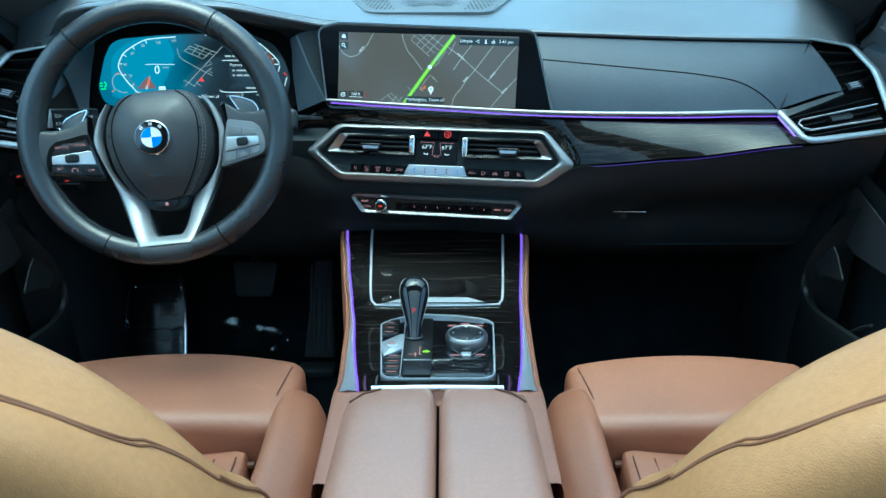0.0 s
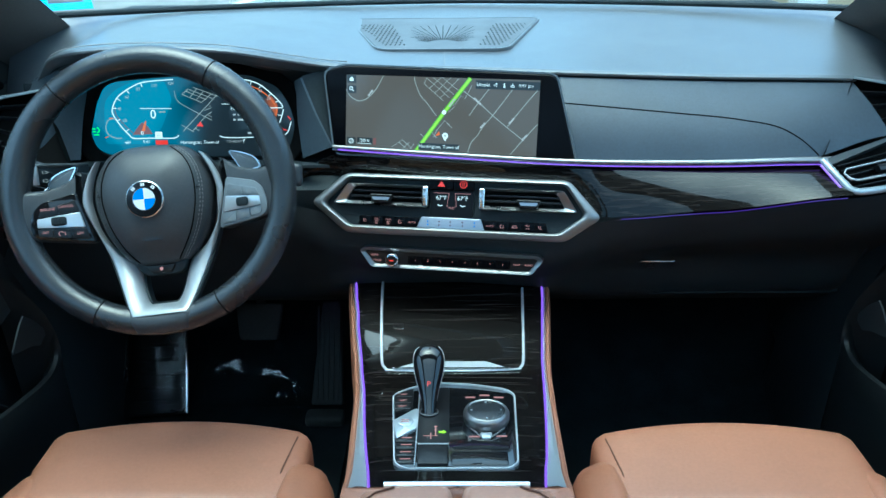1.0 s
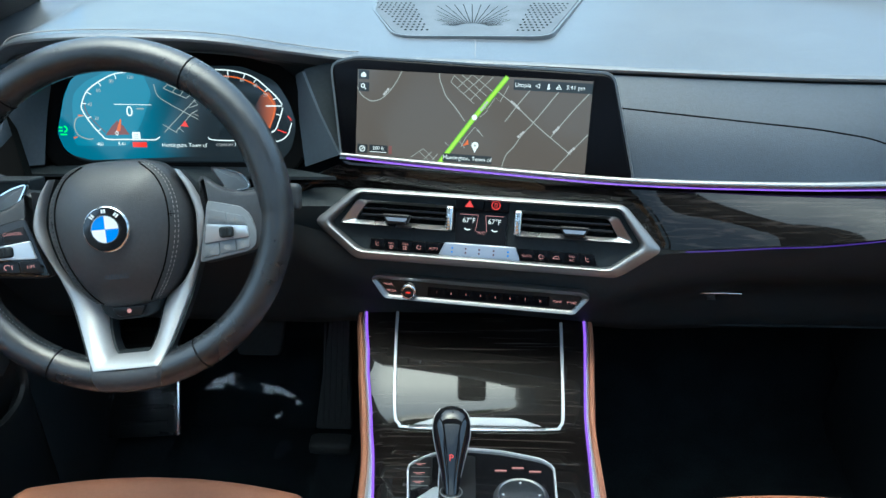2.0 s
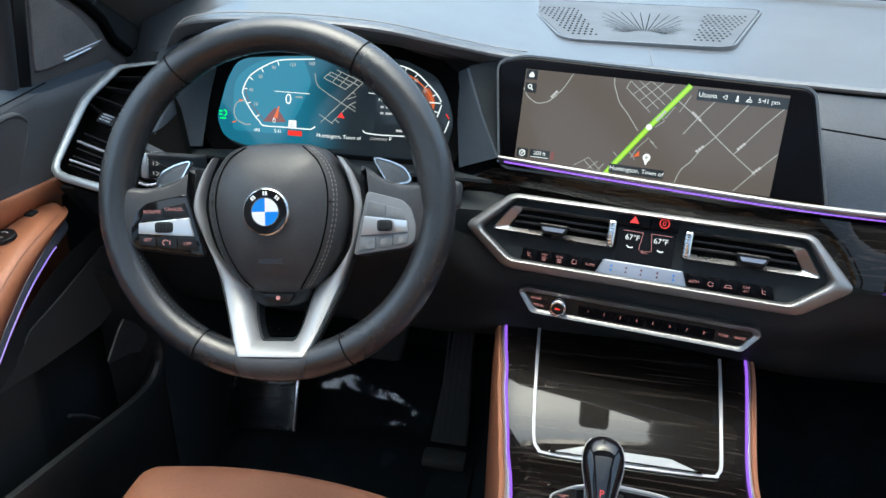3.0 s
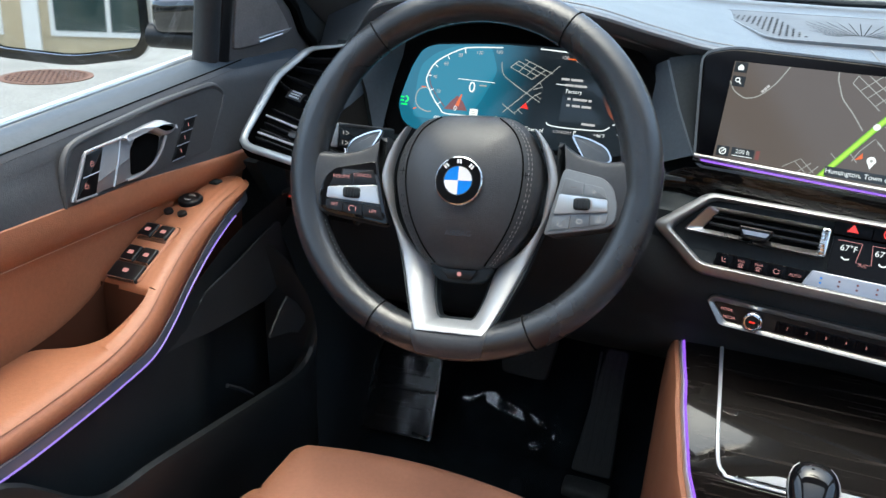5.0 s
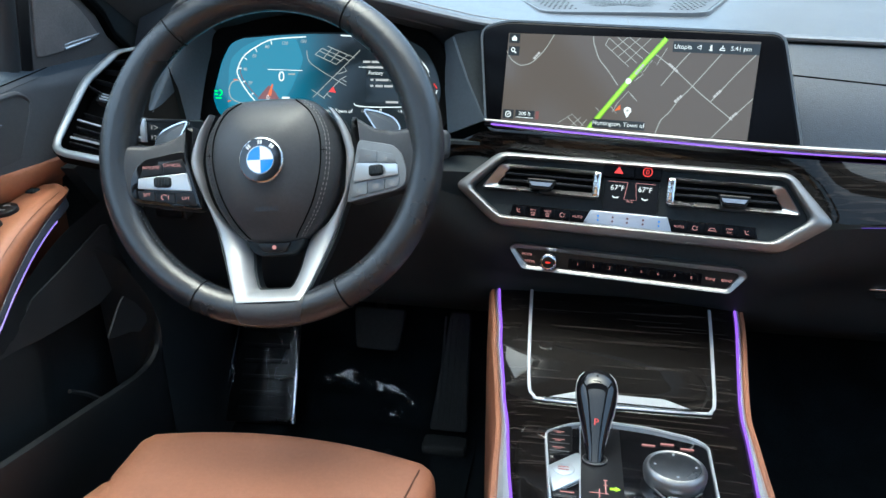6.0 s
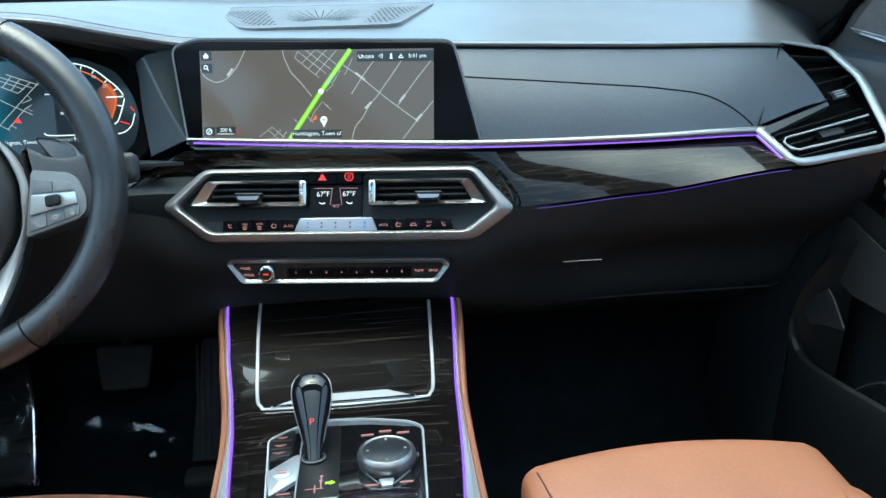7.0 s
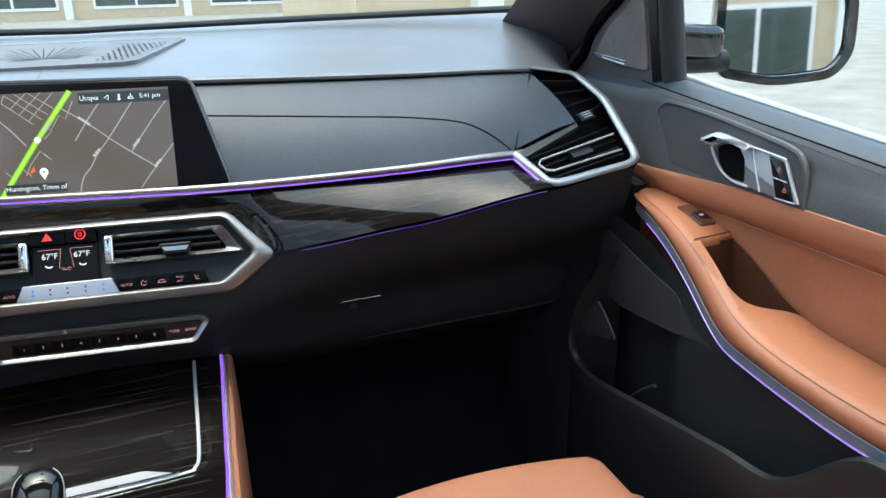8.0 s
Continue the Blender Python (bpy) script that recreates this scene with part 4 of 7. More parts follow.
    for words, x, y in (("120", -0.0552, 0.0508), ("160", -0.0290, 0.0540), ("80", -0.0809, 0.0456), ("60", -0.0994, 0.0332), ("40", -0.1129, 0.0150), ("20", -0.1054, -0.0033), ("100", 0.0572, 0.0544), ("80", 0.0745, 0.0521), ("60", 0.0949, 0.0485), ("40", 0.1121, 0.0411), ("20", 0.1248, 0.0293)):
        text("digits", words, 0.0062, at(CL, x, y, 0.0016), LIT_GREY, d)
    text("caption", "Huntington, Town of", 0.0072, at(CL, 0.0118, -0.0380, 0.0016), LIT, d)
    text("caption", "COMFORT", 0.0050, at(CL, 0.0668, -0.0372, 0.0016), LIT_GREY, d)
    text("caption", "P", 0.0075, at(CL, 0.0823, -0.0362, 0.0016), LIT, d)
    text("caption", "+46°F", 0.0060, at(CL, 0.1130, -0.0358, 0.0016), LIT, d)
    text("caption", "480", 0.0060, at(CL, -0.1034, -0.0378, 0.0016), LIT, d)
    text("caption", "5:41", 0.0065, at(CL, -0.0734, -0.0370, 0.0016), LIT, d)
    # trip list: one word can be made out, the rest are bars
    text("trip_text", "Factory", 0.0068, at(CL, 0.0740, 0.0140, 0.0016), LIT, d)
    for y, spans in ((0.0285, ((0.056, 0.066), (0.068, 0.083))), (0.0215, ((0.062, 0.072), (0.0735, 0.089))), (0.0050, ((0.067, 0.071), (0.074, 0.092), (0.0935, 0.0975))), (-0.0030, ((0.067, 0.071), (0.074, 0.084), (0.086, 0.098))), (-0.0240, ((0.089, 0.106),))):
        for a, b in spans:
            part("unread_text", plate(box2(a, y - 0.0014, b, y + 0.0014), 0.0009, 0.0014, CL), LIT_GREY, d)
    h = thing("instrument_hood", "black leather hood round the instrument display", "instrument hood")
    # hood lining from the padded edge back to the display
    outer, inner = [], []
    for e in EDGE:
        if -0.655 <= e.x <= -0.20:
            outer.append(Vector((e.x, e.y + 0.012, e.z - 0.018)))
    for i, p in enumerate(outer):
        k = i / (len(outer) - 1)
        inner.append(CL @ Vector((-0.185 + 0.385 * k, 0.03 + 0.062 * math.sin(math.pi * k), -0.008)))
    part("lining", loft([outer, [a.lerp(b, 0.5) + Vector((0, 0.0, 0.006)) for a, b in zip(outer, inner)], inner]), SOFT, h)
    # cheeks take the lighter ledge leather: the light on them is painted in
    part("cheek", loft([[(-0.237, 1.283, 1.174), (-0.249, 1.297, 1.166)], [(-0.216, 1.264, 1.124), (-0.248, 1.287, 1.112)], [(-0.191, 1.246, 1.075), (-0.240, 1.262, 1.052)]], thick=0.004), LEDGE_LEATHER, h, "moulded cheek panel with a lit look put into its colour", 80)
    part("lining", loft([[(-0.238, 1.284, 1.176), (-0.20, 1.300, 1.184), (-0.14, 1.305, 1.184)], [(-0.217, 1.266, 1.124), (-0.18, 1.290, 1.124), (-0.13, 1.300, 1.124)], [(-0.192, 1.248, 1.075), (-0.16, 1.270, 1.074), (-0.12, 1.280, 1.070)]]), SOFT, h, "", 80)
    part("cheek", smooth_sheet([[(-0.570, 1.300, 1.180), (-0.600, 1.266, 1.190), (-0.630, 1.290, 1.188), (-0.675, 1.32, 1.165)], [(-0.585, 1.280, 1.120), (-0.616, 1.242, 1.128), (-0.645, 1.262, 1.128), (-0.685, 1.29, 1.120)], [(-0.590, 1.250, 1.055), (-0.645, 1.215, 1.062), (-0.665, 1.228, 1.062), (-0.700, 1.25, 1.06)]]), LEDGE_LEATHER, h, "leather cheek panel with a lit look put into its colour", 180)
    part("cheek_seam", dashes(curve([(-0.600, 1.264, 1.190), (-0.616, 1.240, 1.128), (-0.645, 1.213, 1.062)], 24), 0.0007), DOOR_STITCH, h)
    part("sill", loft([[CL @ Vector((x, -0.066, 0.006)), Vector((-0.42 + x * 1.5, 1.225, 1.052))] for x in steps(-0.16, 0.15, 6)], thick=0.004), SOFT, h)


instruments()

# ---- main screen ----
SC = plane((-0.0245, 1.2275, 1.126), (0.984, -0.178), 15)


def main_screen():
    d = thing("navigation_screen", "wide landscape touchscreen showing a grey road map", "touchscreen")
    o = rounded([(-0.164, -0.062), (0.204, -0.060), (0.168, 0.066), (-0.15, 0.071), (-0.182, 0.062)], 0.012)
    part("housing", plate(o, -0.016, 0.0, SC, 0.003), SCREEN, d)
    part("edge", frame_ring(inset(o, -0.003), inset(o, 0.0005), -0.016, -0.002, SC), SCREEN_EDGE, d, "thin grey screen edge")
    part("map", plate(box2(-0.146, -0.053, 0.146, 0.057), 0.0, 0.0006, SC), MAP, d, "grey lit map")

    def X(px, py):
        """From a place on the map in parts of its width and height."""
        return (-0.146 + 0.292 * px, 0.057 - 0.110 * py)
    r = [[(0.0, 0.20), (0.020, 0.285), (0.050, 0.335), (0.074, 0.348), (0.115, 0.307), (0.161, 0.174), (0.197, 0.0)], [(0.360, 0.0), (0.364, 0.070), (0.373, 0.128), (0.394, 0.245), (0.434, 0.359), (0.480, 0.510)], [(0.600, 0.140), (0.701, 0.327), (0.802, 0.544), (0.935, 0.800)], [(0.865, 0.130), (0.772, 0.473), (0.726, 0.624), (0.697, 0.754), (0.666, 0.855), (0.650, 0.999)], [(0.999, 0.100), (0.927, 0.334), (0.847, 0.623)], [(0.999, 0.570), (0.927, 0.795), (0.866, 0.999)], [(0.651, 0.490), (0.700, 0.297), (0.750, 0.120)]]
    for s in r:
        part("road", lines([[X(p.x, p.y) for p in curve([(*q, 0) for q in s], 6)]], 0.0012, 0.0009, SC), ROADS, d)
    fine = [[(0.412, 0.090), (0.515, 0.310)], [(0.424, 0.015), (0.412, 0.090)], [(0.424, 0.015), (0.545, 0.265)], [(0.458, 0.005), (0.567, 0.220)], [(0.505, 0.0), (0.590, 0.165)], [(0.549, 0.0), (0.470, 0.205)], [(0.500, 0.0), (0.440, 0.150)], [(0.590, 0.010), (0.500, 0.270)], [(0.575, 0.356), (0.605, 0.229), (0.625, 0.273), (0.657, 0.097)], [(0.544, 0.455), (0.575, 0.380), (0.560, 0.340)], [(0.551, 0.625), (0.525, 0.571), (0.487, 0.700), (0.470, 0.800)], [(0.564, 0.665), (0.535, 0.600)], [(0.487, 0.810), (0.455, 0.720)], [(0.400, 0.760), (0.430, 0.830)], [(0.250, 0.960), (0.306, 0.853), (0.359, 0.972)], [(0.290, 0.890), (0.335, 0.990)], [(0.344, 0.881), (0.300, 0.999)], [(0.370, 0.900), (0.345, 0.985)]]
    for s in fine:
        part("lane", lines([[X(*q) for q in s]], 0.0009, 0.00095, SC), ROADS, d)
    route = [X(0.650, 0.0), X(0.521, 0.461), X(0.380, 1.0)]
    part("route_edge", lines([route], 0.0062, 0.0010, SC), ROUTE_EDGE, d, "darker green edge of the route line")
    part("route", lines([route], 0.0038, 0.0012, SC), ROUTE, d, "bright green route line")
    part("marker", plate(circle(*X(0.521, 0.461), 0.0034, 12), 0.001, 0.0015, SC), LIT, d)
    pin = plate(circle(*X(0.531, 0.774), 0.0044, 16), 0.001, 0.0016, SC)
    part("pin", pin, LIT, d)
    part("pin_dot", plate(circle(*X(0.531, 0.774), 0.0016, 10), 0.0016, 0.0018, SC), ROADS, d)
    x, y = X(0.531, 0.774)
    part("pin", plate([(x - 0.003, y - 0.003), (x, y - 0.009), (x + 0.003, y - 0.003)], 0.001, 0.0014, SC), LIT, d)
    x, y = X(0.492, 0.759)
    part("arrow", plate([(x - 0.004, y - 0.003), (x + 0.003, y - 0.001), (x + 0.002, y + 0.005)], 0.001, 0.0015, SC), AMBER, d)
    part("caption_field", plate(box2(*X(0.393, 0.975), *X(0.606, 0.885)), 0.001, 0.0016, SC), NIGHT, d)
    text("caption", "Huntington, Town of", 0.0072, at(SC, *X(0.500, 0.928), 0.002), LIT, d)
    part("status_field", plate(box2(*X(0.678, 0.135), *X(1.0, 0.025)), 0.001, 0.0016, SC), NIGHT, d)
    text("status", "Utopia", 0.0072, at(SC, *X(0.716, 0.080), 0.002), LIT, d)
    text("status", "5:41 pm", 0.0068, at(SC, *X(0.932, 0.080), 0.002), LIT, d)
    def symbol(name, px, py, shapes, width=0.0010):
        x, y = X(px, py)
        part(name, lines([[(x + u, y + v) for u, v in q] for q in shapes], width, 0.0019, SC), LIT, d)
    symbol("status_symbol", 0.777, 0.080, [[(0.0022, 0.0024), (-0.0022, 0.0), (0.0022, -0.0024), (0.0022, 0.0024)]])
    symbol("status_symbol", 0.822, 0.080, [[(0.0, 0.0030), (0.0, -0.0010)], [(-0.0016, -0.0024), (0.0016, -0.0024)]], 0.0020)
    symbol("status_symbol", 0.864, 0.080, [[(0.0, 0.0030), (0.0, 0.0006)], [(-0.0030, -0.0022), (-0.0018, 0.0), (0.0018, 0.0), (0.0030, -0.0022), (-0.0030, -0.0022)]])
    for px, py in ((0.028, 0.056), (0.030, 0.195), (0.031, 0.900)):
        x, y = X(px, py)
        part("button_field", plate(rounded(box2(x - 0.0068, y - 0.0056, x + 0.0068, y + 0.0056), 0.001), 0.001, 0.0016, SC), NIGHT, d)
    x, y = X(0.028, 0.056)
    part("home_symbol", plate([(x - 0.0030, y - 0.0030), (x + 0.0030, y - 0.0030), (x + 0.0032, y + 0.0004), (x, y + 0.0034), (x - 0.0032, y + 0.0004)], 0.0016, 0.0019, SC), LIT, d)
    symbol("search_symbol", 0.026, 0.182, [arc(0, 0, 0.0022, 0.0022, 0, 360, 12), [(0.0014, -0.0014), (0.0040, -0.0042)]], 0.0012)
    symbol("compass_symbol", 0.031, 0.900, [arc(0, 0, 0.0034, 0.0034, 0, 360, 14), [(-0.0014, -0.0014), (0.0018, 0.0018)]], 0.0012)
    x, y = X(0.104, 0.893)
    part("scale_field", plate(box2(x - 0.012, y - 0.005, x + 0.012, y + 0.005), 0.001, 0.0016, SC), NIGHT, d)
    text("scale", "200 ft", 0.0065, at(SC, x, y + 0.0008, 0.002), LIT, d)
    part("scale_bar", plate(box2(x - 0.011, y - 0.0042, x + 0.011, y - 0.0034), 0.0016, 0.0019, SC), LIT, d)
    x, y = X(0.158, 0.893)
    part("traffic_field", plate(box2(x - 0.002, y - 0.005, x + 0.002, y + 0.005), 0.001, 0.0017, SC), DIM_RED, d)
    # street names too small to read
    for (px, py), a, n in (((0.131, 0.235), 52, 3), ((0.560, 0.330), 55, 4), ((0.690, 0.300), -38, 4), ((0.723, 0.615), 46, 3), ((0.868, 0.540), 50, 3), ((0.937, 0.755), 46, 3)):
        for k in range(n):
            part("street_label", plate(box2((k - n / 2) * 0.0037, -0.0014, (k - n / 2) * 0.0037 + 0.0031, 0.0014), 0.0009, 0.0014, at(SC, *X(px, py), 0, a)), LIT_GREY, d)


main_screen()

# ---- climate panel with the middle vents ----
ST = plane((-0.006, 1.165, 1.0), (0.431, -0.058), 25)
RD = plane((-0.0095, 1.157, 0.931), (0.279, -0.037), 12)


def climate_panel():
    d = thing("climate_panel", "silver framed middle vents above lit climate buttons", "climate panel")
    o = rounded([(-0.2185, 0.0040), (-0.1610, -0.0405), (0.1670, -0.0395), (0.2180, -0.0025), (0.1690, 0.0505), (-0.1660, 0.0500)], 0.010)
    i = rounded([(-0.1975, 0.0035), (-0.1555, -0.0280), (0.1560, -0.0280), (0.1935, 0.0010), (0.1640, 0.0435), (-0.1590, 0.0435)], 0.008)
    rows = []
    for t, z in ((0, -0.02), (0, 0.0005), (0.10, 0.0022), (0.60, 0.0062), (0.74, 0.0066), (0.86, 0.0056), (1, 0.0015), (1, -0.02)):
        rows.append([ST @ Vector((p[0] * (1 - t) + q[0] * t, p[1] * (1 - t) + q[1] * t, z)) for p, q in zip(o, i)])
    part("frame", loft(rows, close_u=True, close_v=True), FRAME_SILVER, d)
    part("panel", plate(i, -0.03, -0.010, ST), SOFT, d)
    for s in (-1, 1):
        def turn(pts):
            return rounded([(s * x, y) for x, y in (pts if s < 0 else pts[::-1])], 0.004, 3)
        ro = turn([(0.1830, 0.0040), (0.1620, 0.0350), (0.0400, 0.0350), (0.0400, 0.0025)])
        ri = turn([(0.1655, 0.0092), (0.1515, 0.0312), (0.0450, 0.0312), (0.0450, 0.0092)])
        v = part("air_vent", frame_ring(ro, ri, -0.012, 0.004, ST, 0.006), VENT_SILVER, d, "louvred vent with a bright surround")
        part("throat", plate(turn([(0.1720, 0.0070), (0.1560, 0.0330), (0.0430, 0.0330), (0.0430, 0.0060)]), -0.0130, -0.0100, ST), PIT, v)
        for k, depth in ((0.0165, -0.004), (0.0245, -0.004)):
            part("slat", plate(box2(min(s * 0.158, s * 0.046), k - 0.0016, max(s * 0.158, s * 0.046), k + 0.0016), -0.0098, depth, ST, 0.0008), KEY, v)
        for k in range(6):
            x = s * (0.06 + k * 0.018)
            part("fin", plate(box2(x - 0.0007, 0.010, x + 0.0007, 0.031), -0.0099, -0.0085, ST), PIT, v)
        c = s * 0.1085 + (0.003 if s > 0 else 0)
        t = part("tab", plate(rounded([(c - 0.0180, 0.0195), (c - 0.0125, 0.0065), (c + 0.0125, 0.0065), (c + 0.0180, 0.0195)][::-1], 0.003)[::-1], 0.0, 0.010, ST, 0.002), KEY, v)
        part("bright_edge", plate(rounded([(c - 0.0140, 0.0150), (c - 0.0110, 0.0105), (c + 0.0110, 0.0105), (c + 0.0140, 0.0150)], 0.001), 0.010, 0.0108, ST), ROCKER, t)
        part("wheel", plate(rounded(box2(s * 0.0425 - 0.0050, 0.0035, s * 0.0425 + 0.0050, 0.0345), 0.003), -0.01, 0.007, ST, 0.003), CHROME, v, "bright thumb wheel")
        for k in range(6):
            part("wheel_rib", plate(box2(s * 0.0425 - 0.0040, 0.0075 + k * 0.0042, s * 0.0425 + 0.0010, 0.0085 + k * 0.0042), 0.006, 0.0076, ST), SILVER, v)
    # hazard and lock keys, temperature display
    part("key", plate(rounded(box2(-0.0365, 0.0300, -0.0012, 0.0455), 0.002), -0.012, 0.0012, ST, 0.0006), SCREEN, d)
    part("key", plate(rounded(box2(-0.0006, 0.0300, 0.0300, 0.0455), 0.002), -0.012, 0.0012, ST, 0.0006), SCREEN, d)
    part("hazard_symbol", plate([(-0.0245, 0.0345), (-0.0135, 0.0345), (-0.0190, 0.0430)], 0.0014, 0.0020, ST), LIT_RED, d, "lit red triangle")
    part("lock_symbol", frame_ring(circle(0.0140, 0.0388, 0.0058, 20), circle(0.0140, 0.0388, 0.0044, 20), 0.0010, 0.0021, ST), LIT_RED, d, "lit red ring")
    part("lock_symbol", frame_ring(rounded(box2(0.0122, 0.0362, 0.0158, 0.0414), 0.001, 2), rounded(box2(0.0131, 0.0371, 0.0149, 0.0405), 0.0005, 2), 0.0010, 0.0020, ST), LIT_RED, d)
    part("temperature_display", plate(rounded(box2(-0.0345, -0.0100, 0.0290, 0.0285), 0.002), -0.012, -0.003, ST), BLANK, d)
    for s in (-1, 1):
        c = s * 0.0160 - 0.0027
        text("temperature", "67°F", 0.0088, at(ST, c, 0.0178, -0.0026), LIT, d)
        part("field_line", lines([[(c - 0.0115, 0.0252), (c + 0.0115, 0.0252)], [(s * 0.0046 - 0.0027, 0.0252), (s * 0.0072 - 0.0027, 0.0050), (s * 0.0030 - 0.0027, 0.0042)]], 0.0006, -0.0026, ST), LIT_PINK, d)
        part("arrow", lines([arc(c + s * 0.001, 0.0095, 0.0042, 0.0034, 200, 320, 6)], 0.0014, -0.0026, ST), LIT, d)
    text("caption", "A/C", 0.0050, at(ST, -0.0026, 0.0032, -0.0026), LIT_PINK, d)
    # the row of buttons, flush in one dark strip
    part("button_bed", plate(rounded([(-0.1450, -0.0268), (0.1420, -0.0268), (0.1370, -0.0128), (-0.1420, -0.0128)], 0.002), -0.012, -0.0050, ST, 0.0008), SCREEN, d)
    seat_symbol = [[(-0.0022, 0.0032), (-0.0012, -0.0012), (0.0026, -0.0018)], [(0.0000, 0.0010), (0.0016, 0.0022)]]
    screen_symbol = [arc(0, -0.0010, 0.0038, 0.0030, 20, 160, 6), [(-0.0030, -0.0026), (0.0030, -0.0026)], [(-0.0012, -0.0034), (-0.0012, 0.0006)], [(0.0012, -0.0034), (0.0012, 0.0006)]]
    air_symbol = [arc(0, 0, 0.0030, 0.0026, 90, 340, 8), [(0.0008, 0.0012), (0.0030, 0.0012)]]
    car_symbol = [[(-0.0042, -0.0012), (-0.0024, 0.0016), (0.0022, 0.0016), (0.0042, -0.0012), (-0.0042, -0.0012)]]
    for x, kind in ((-0.1344, seat_symbol), (-0.1161, "MAX"), (-0.0981, "REAR"), (-0.0800, air_symbol), (-0.0616, "AUTO"), (0.0556, "AUTO"), (0.0737, air_symbol), (0.0924, car_symbol), (0.1111, "A/C"), (0.1295, seat_symbol)):
        b = part("button", plate(rounded(box2(x - 0.0088, -0.0262, x + 0.0088, -0.0134), 0.0012), -0.0060, -0.0046, ST, 0.0003), SCREEN, d)
        if kind == "AUTO":
            text("button_text", "AUTO", 0.0042, at(ST, x, -0.0208, -0.0043), DIM_GREY, b)
        elif kind in ("MAX", "REAR", "A/C"):
            text("button_text", "MAX" if kind == "A/C" else kind, 0.0036, at(ST, x, -0.0180, -0.0043), DIM_GREY, b)
            if kind == "A/C":
                text("button_text", "A/C", 0.0036, at(ST, x, -0.0222, -0.0043), DIM_GREY, b)
            else:
                part("symbol", lines([[(x + u * 0.8, -0.0222 + v * 0.8) for u, v in q] for q in screen_symbol], 0.0007, -0.0043, ST), DIM_GREY, b)
        else:
            part("symbol", lines([[(x + u, -0.0205 + v) for u, v in q] for q in kind], 0.0008, -0.0043, ST), DIM_GREY, b)
    rk = part("rocker", plate(rounded([(-0.0545, -0.0290), (0.0485, -0.0290), (0.0418, -0.0112), (-0.0470, -0.0112)], 0.002), -0.006, 0.0, ST, 0.0015), ROCKER, d, "blue-grey metal rocker key")
    for k, x in enumerate((-0.037, -0.020, -0.003, 0.015, 0.033)):
        for dy in (-0.0028, 0.0022):
            part("symbol", plate(circle(x, -0.0200 + dy, 0.0012, 8), 0.0, 0.0004, ST), BLUE if k in (0, 4) else DIM_RED, rk)


climate_panel()


def radio_panel():
    d = thing("radio_panel", "slim radio strip with a volume knob and numbered keys", "radio controls")
    o = rounded([(-0.1410, 0.0008), (-0.1230, -0.0248), (0.1225, -0.0255), (0.1408, -0.0020), (0.1325, 0.0060), (-0.1335, 0.0070)], 0.005)
    i = rounded([(-0.1330, -0.0010), (-0.1170, -0.0192), (0.1190, -0.0202), (0.1310, -0.0030), (0.1275, -0.0003), (-0.1300, 0.0008)], 0.004)
    part("frame", frame_ring(o, i, -0.02, 0.005, RD, 0.002), SILVER, d)
    part("panel", plate(i, -0.02, 0.0, RD), KEY, d)
    k = part("knob", plate(circle(-0.0892, -0.0110, 0.0105, 24), 0.0, 0.013, RD, 0.002), CHROME, d, "bright volume knob")
    part("cap", plate(circle(-0.0892, -0.0110, 0.0072, 24), 0.013, 0.0136, RD), KEY, k)
    part("symbol", plate(box2(-0.0922, -0.0120, -0.0862, -0.0100), 0.0136, 0.014, RD), LIT_RED, k)
    part("key_recess", plate(rounded(box2(-0.066, -0.0180, 0.0905, -0.0055), 0.002), 0.0, 0.0008, RD), SCREEN, d)
    for j in range(8):
        x = -0.0541 + j * 0.0190
        b = part("key", plate(rounded(box2(x - 0.0086, -0.0172, x + 0.0086, -0.0058), 0.001), 0.0, 0.0014, RD, 0.0003), SCREEN, d)
        text("number", str(j + 1), 0.0044, at(RD, x, -0.0115, 0.0018), DIM_GREY, b)
    for w, x, y in (("MODE", -0.1180, -0.0060), ("MEDIA", -0.1140, -0.0145), ("TUNE", 0.1000, -0.0108), ("BAND", 0.1180, -0.0106)):
        text("caption", w, 0.0044, at(RD, x, y, 0.0006), LIT_PINK, d)


radio_panel()

# ---- centre console ----
CON = [(0.755, 0.843, 0.094, -0.004), (0.80, 0.8275, 0.100, -0.004), (0.83, 0.8195, 0.105, -0.004), (0.90, 0.8115, 0.114, -0.005), (0.98, 0.807, 0.122, -0.006), (1.03, 0.8015, 0.128, -0.008), (1.045, 0.8029, 0.1295, -0.0085), (1.06, 0.8056, 0.131, -0.009), (1.075, 0.8092, 0.133, -0.0095), (1.09, 0.8135, 0.135, -0.010), (1.105, 0.8185, 0.137, -0.0105), (1.12, 0.8237, 0.139, -0.011), (1.135, 0.8288, 0.1405, -0.011), (1.15, 0.8337, 0.142, -0.011), (1.18, 0.8418, 0.146, -0.012), (1.21, 0.8476, 0.149, -0.013), (1.25, 0.853, 0.152, -0.014)]


def crown(k):
    """The wood's rise over its edge, for a place across it from -1 to 1."""
    return 0.003 * (1 - abs(k) ** 9)
GP = plane((-0.004, 0.905, 0.8190), (1, 0), 95.6)


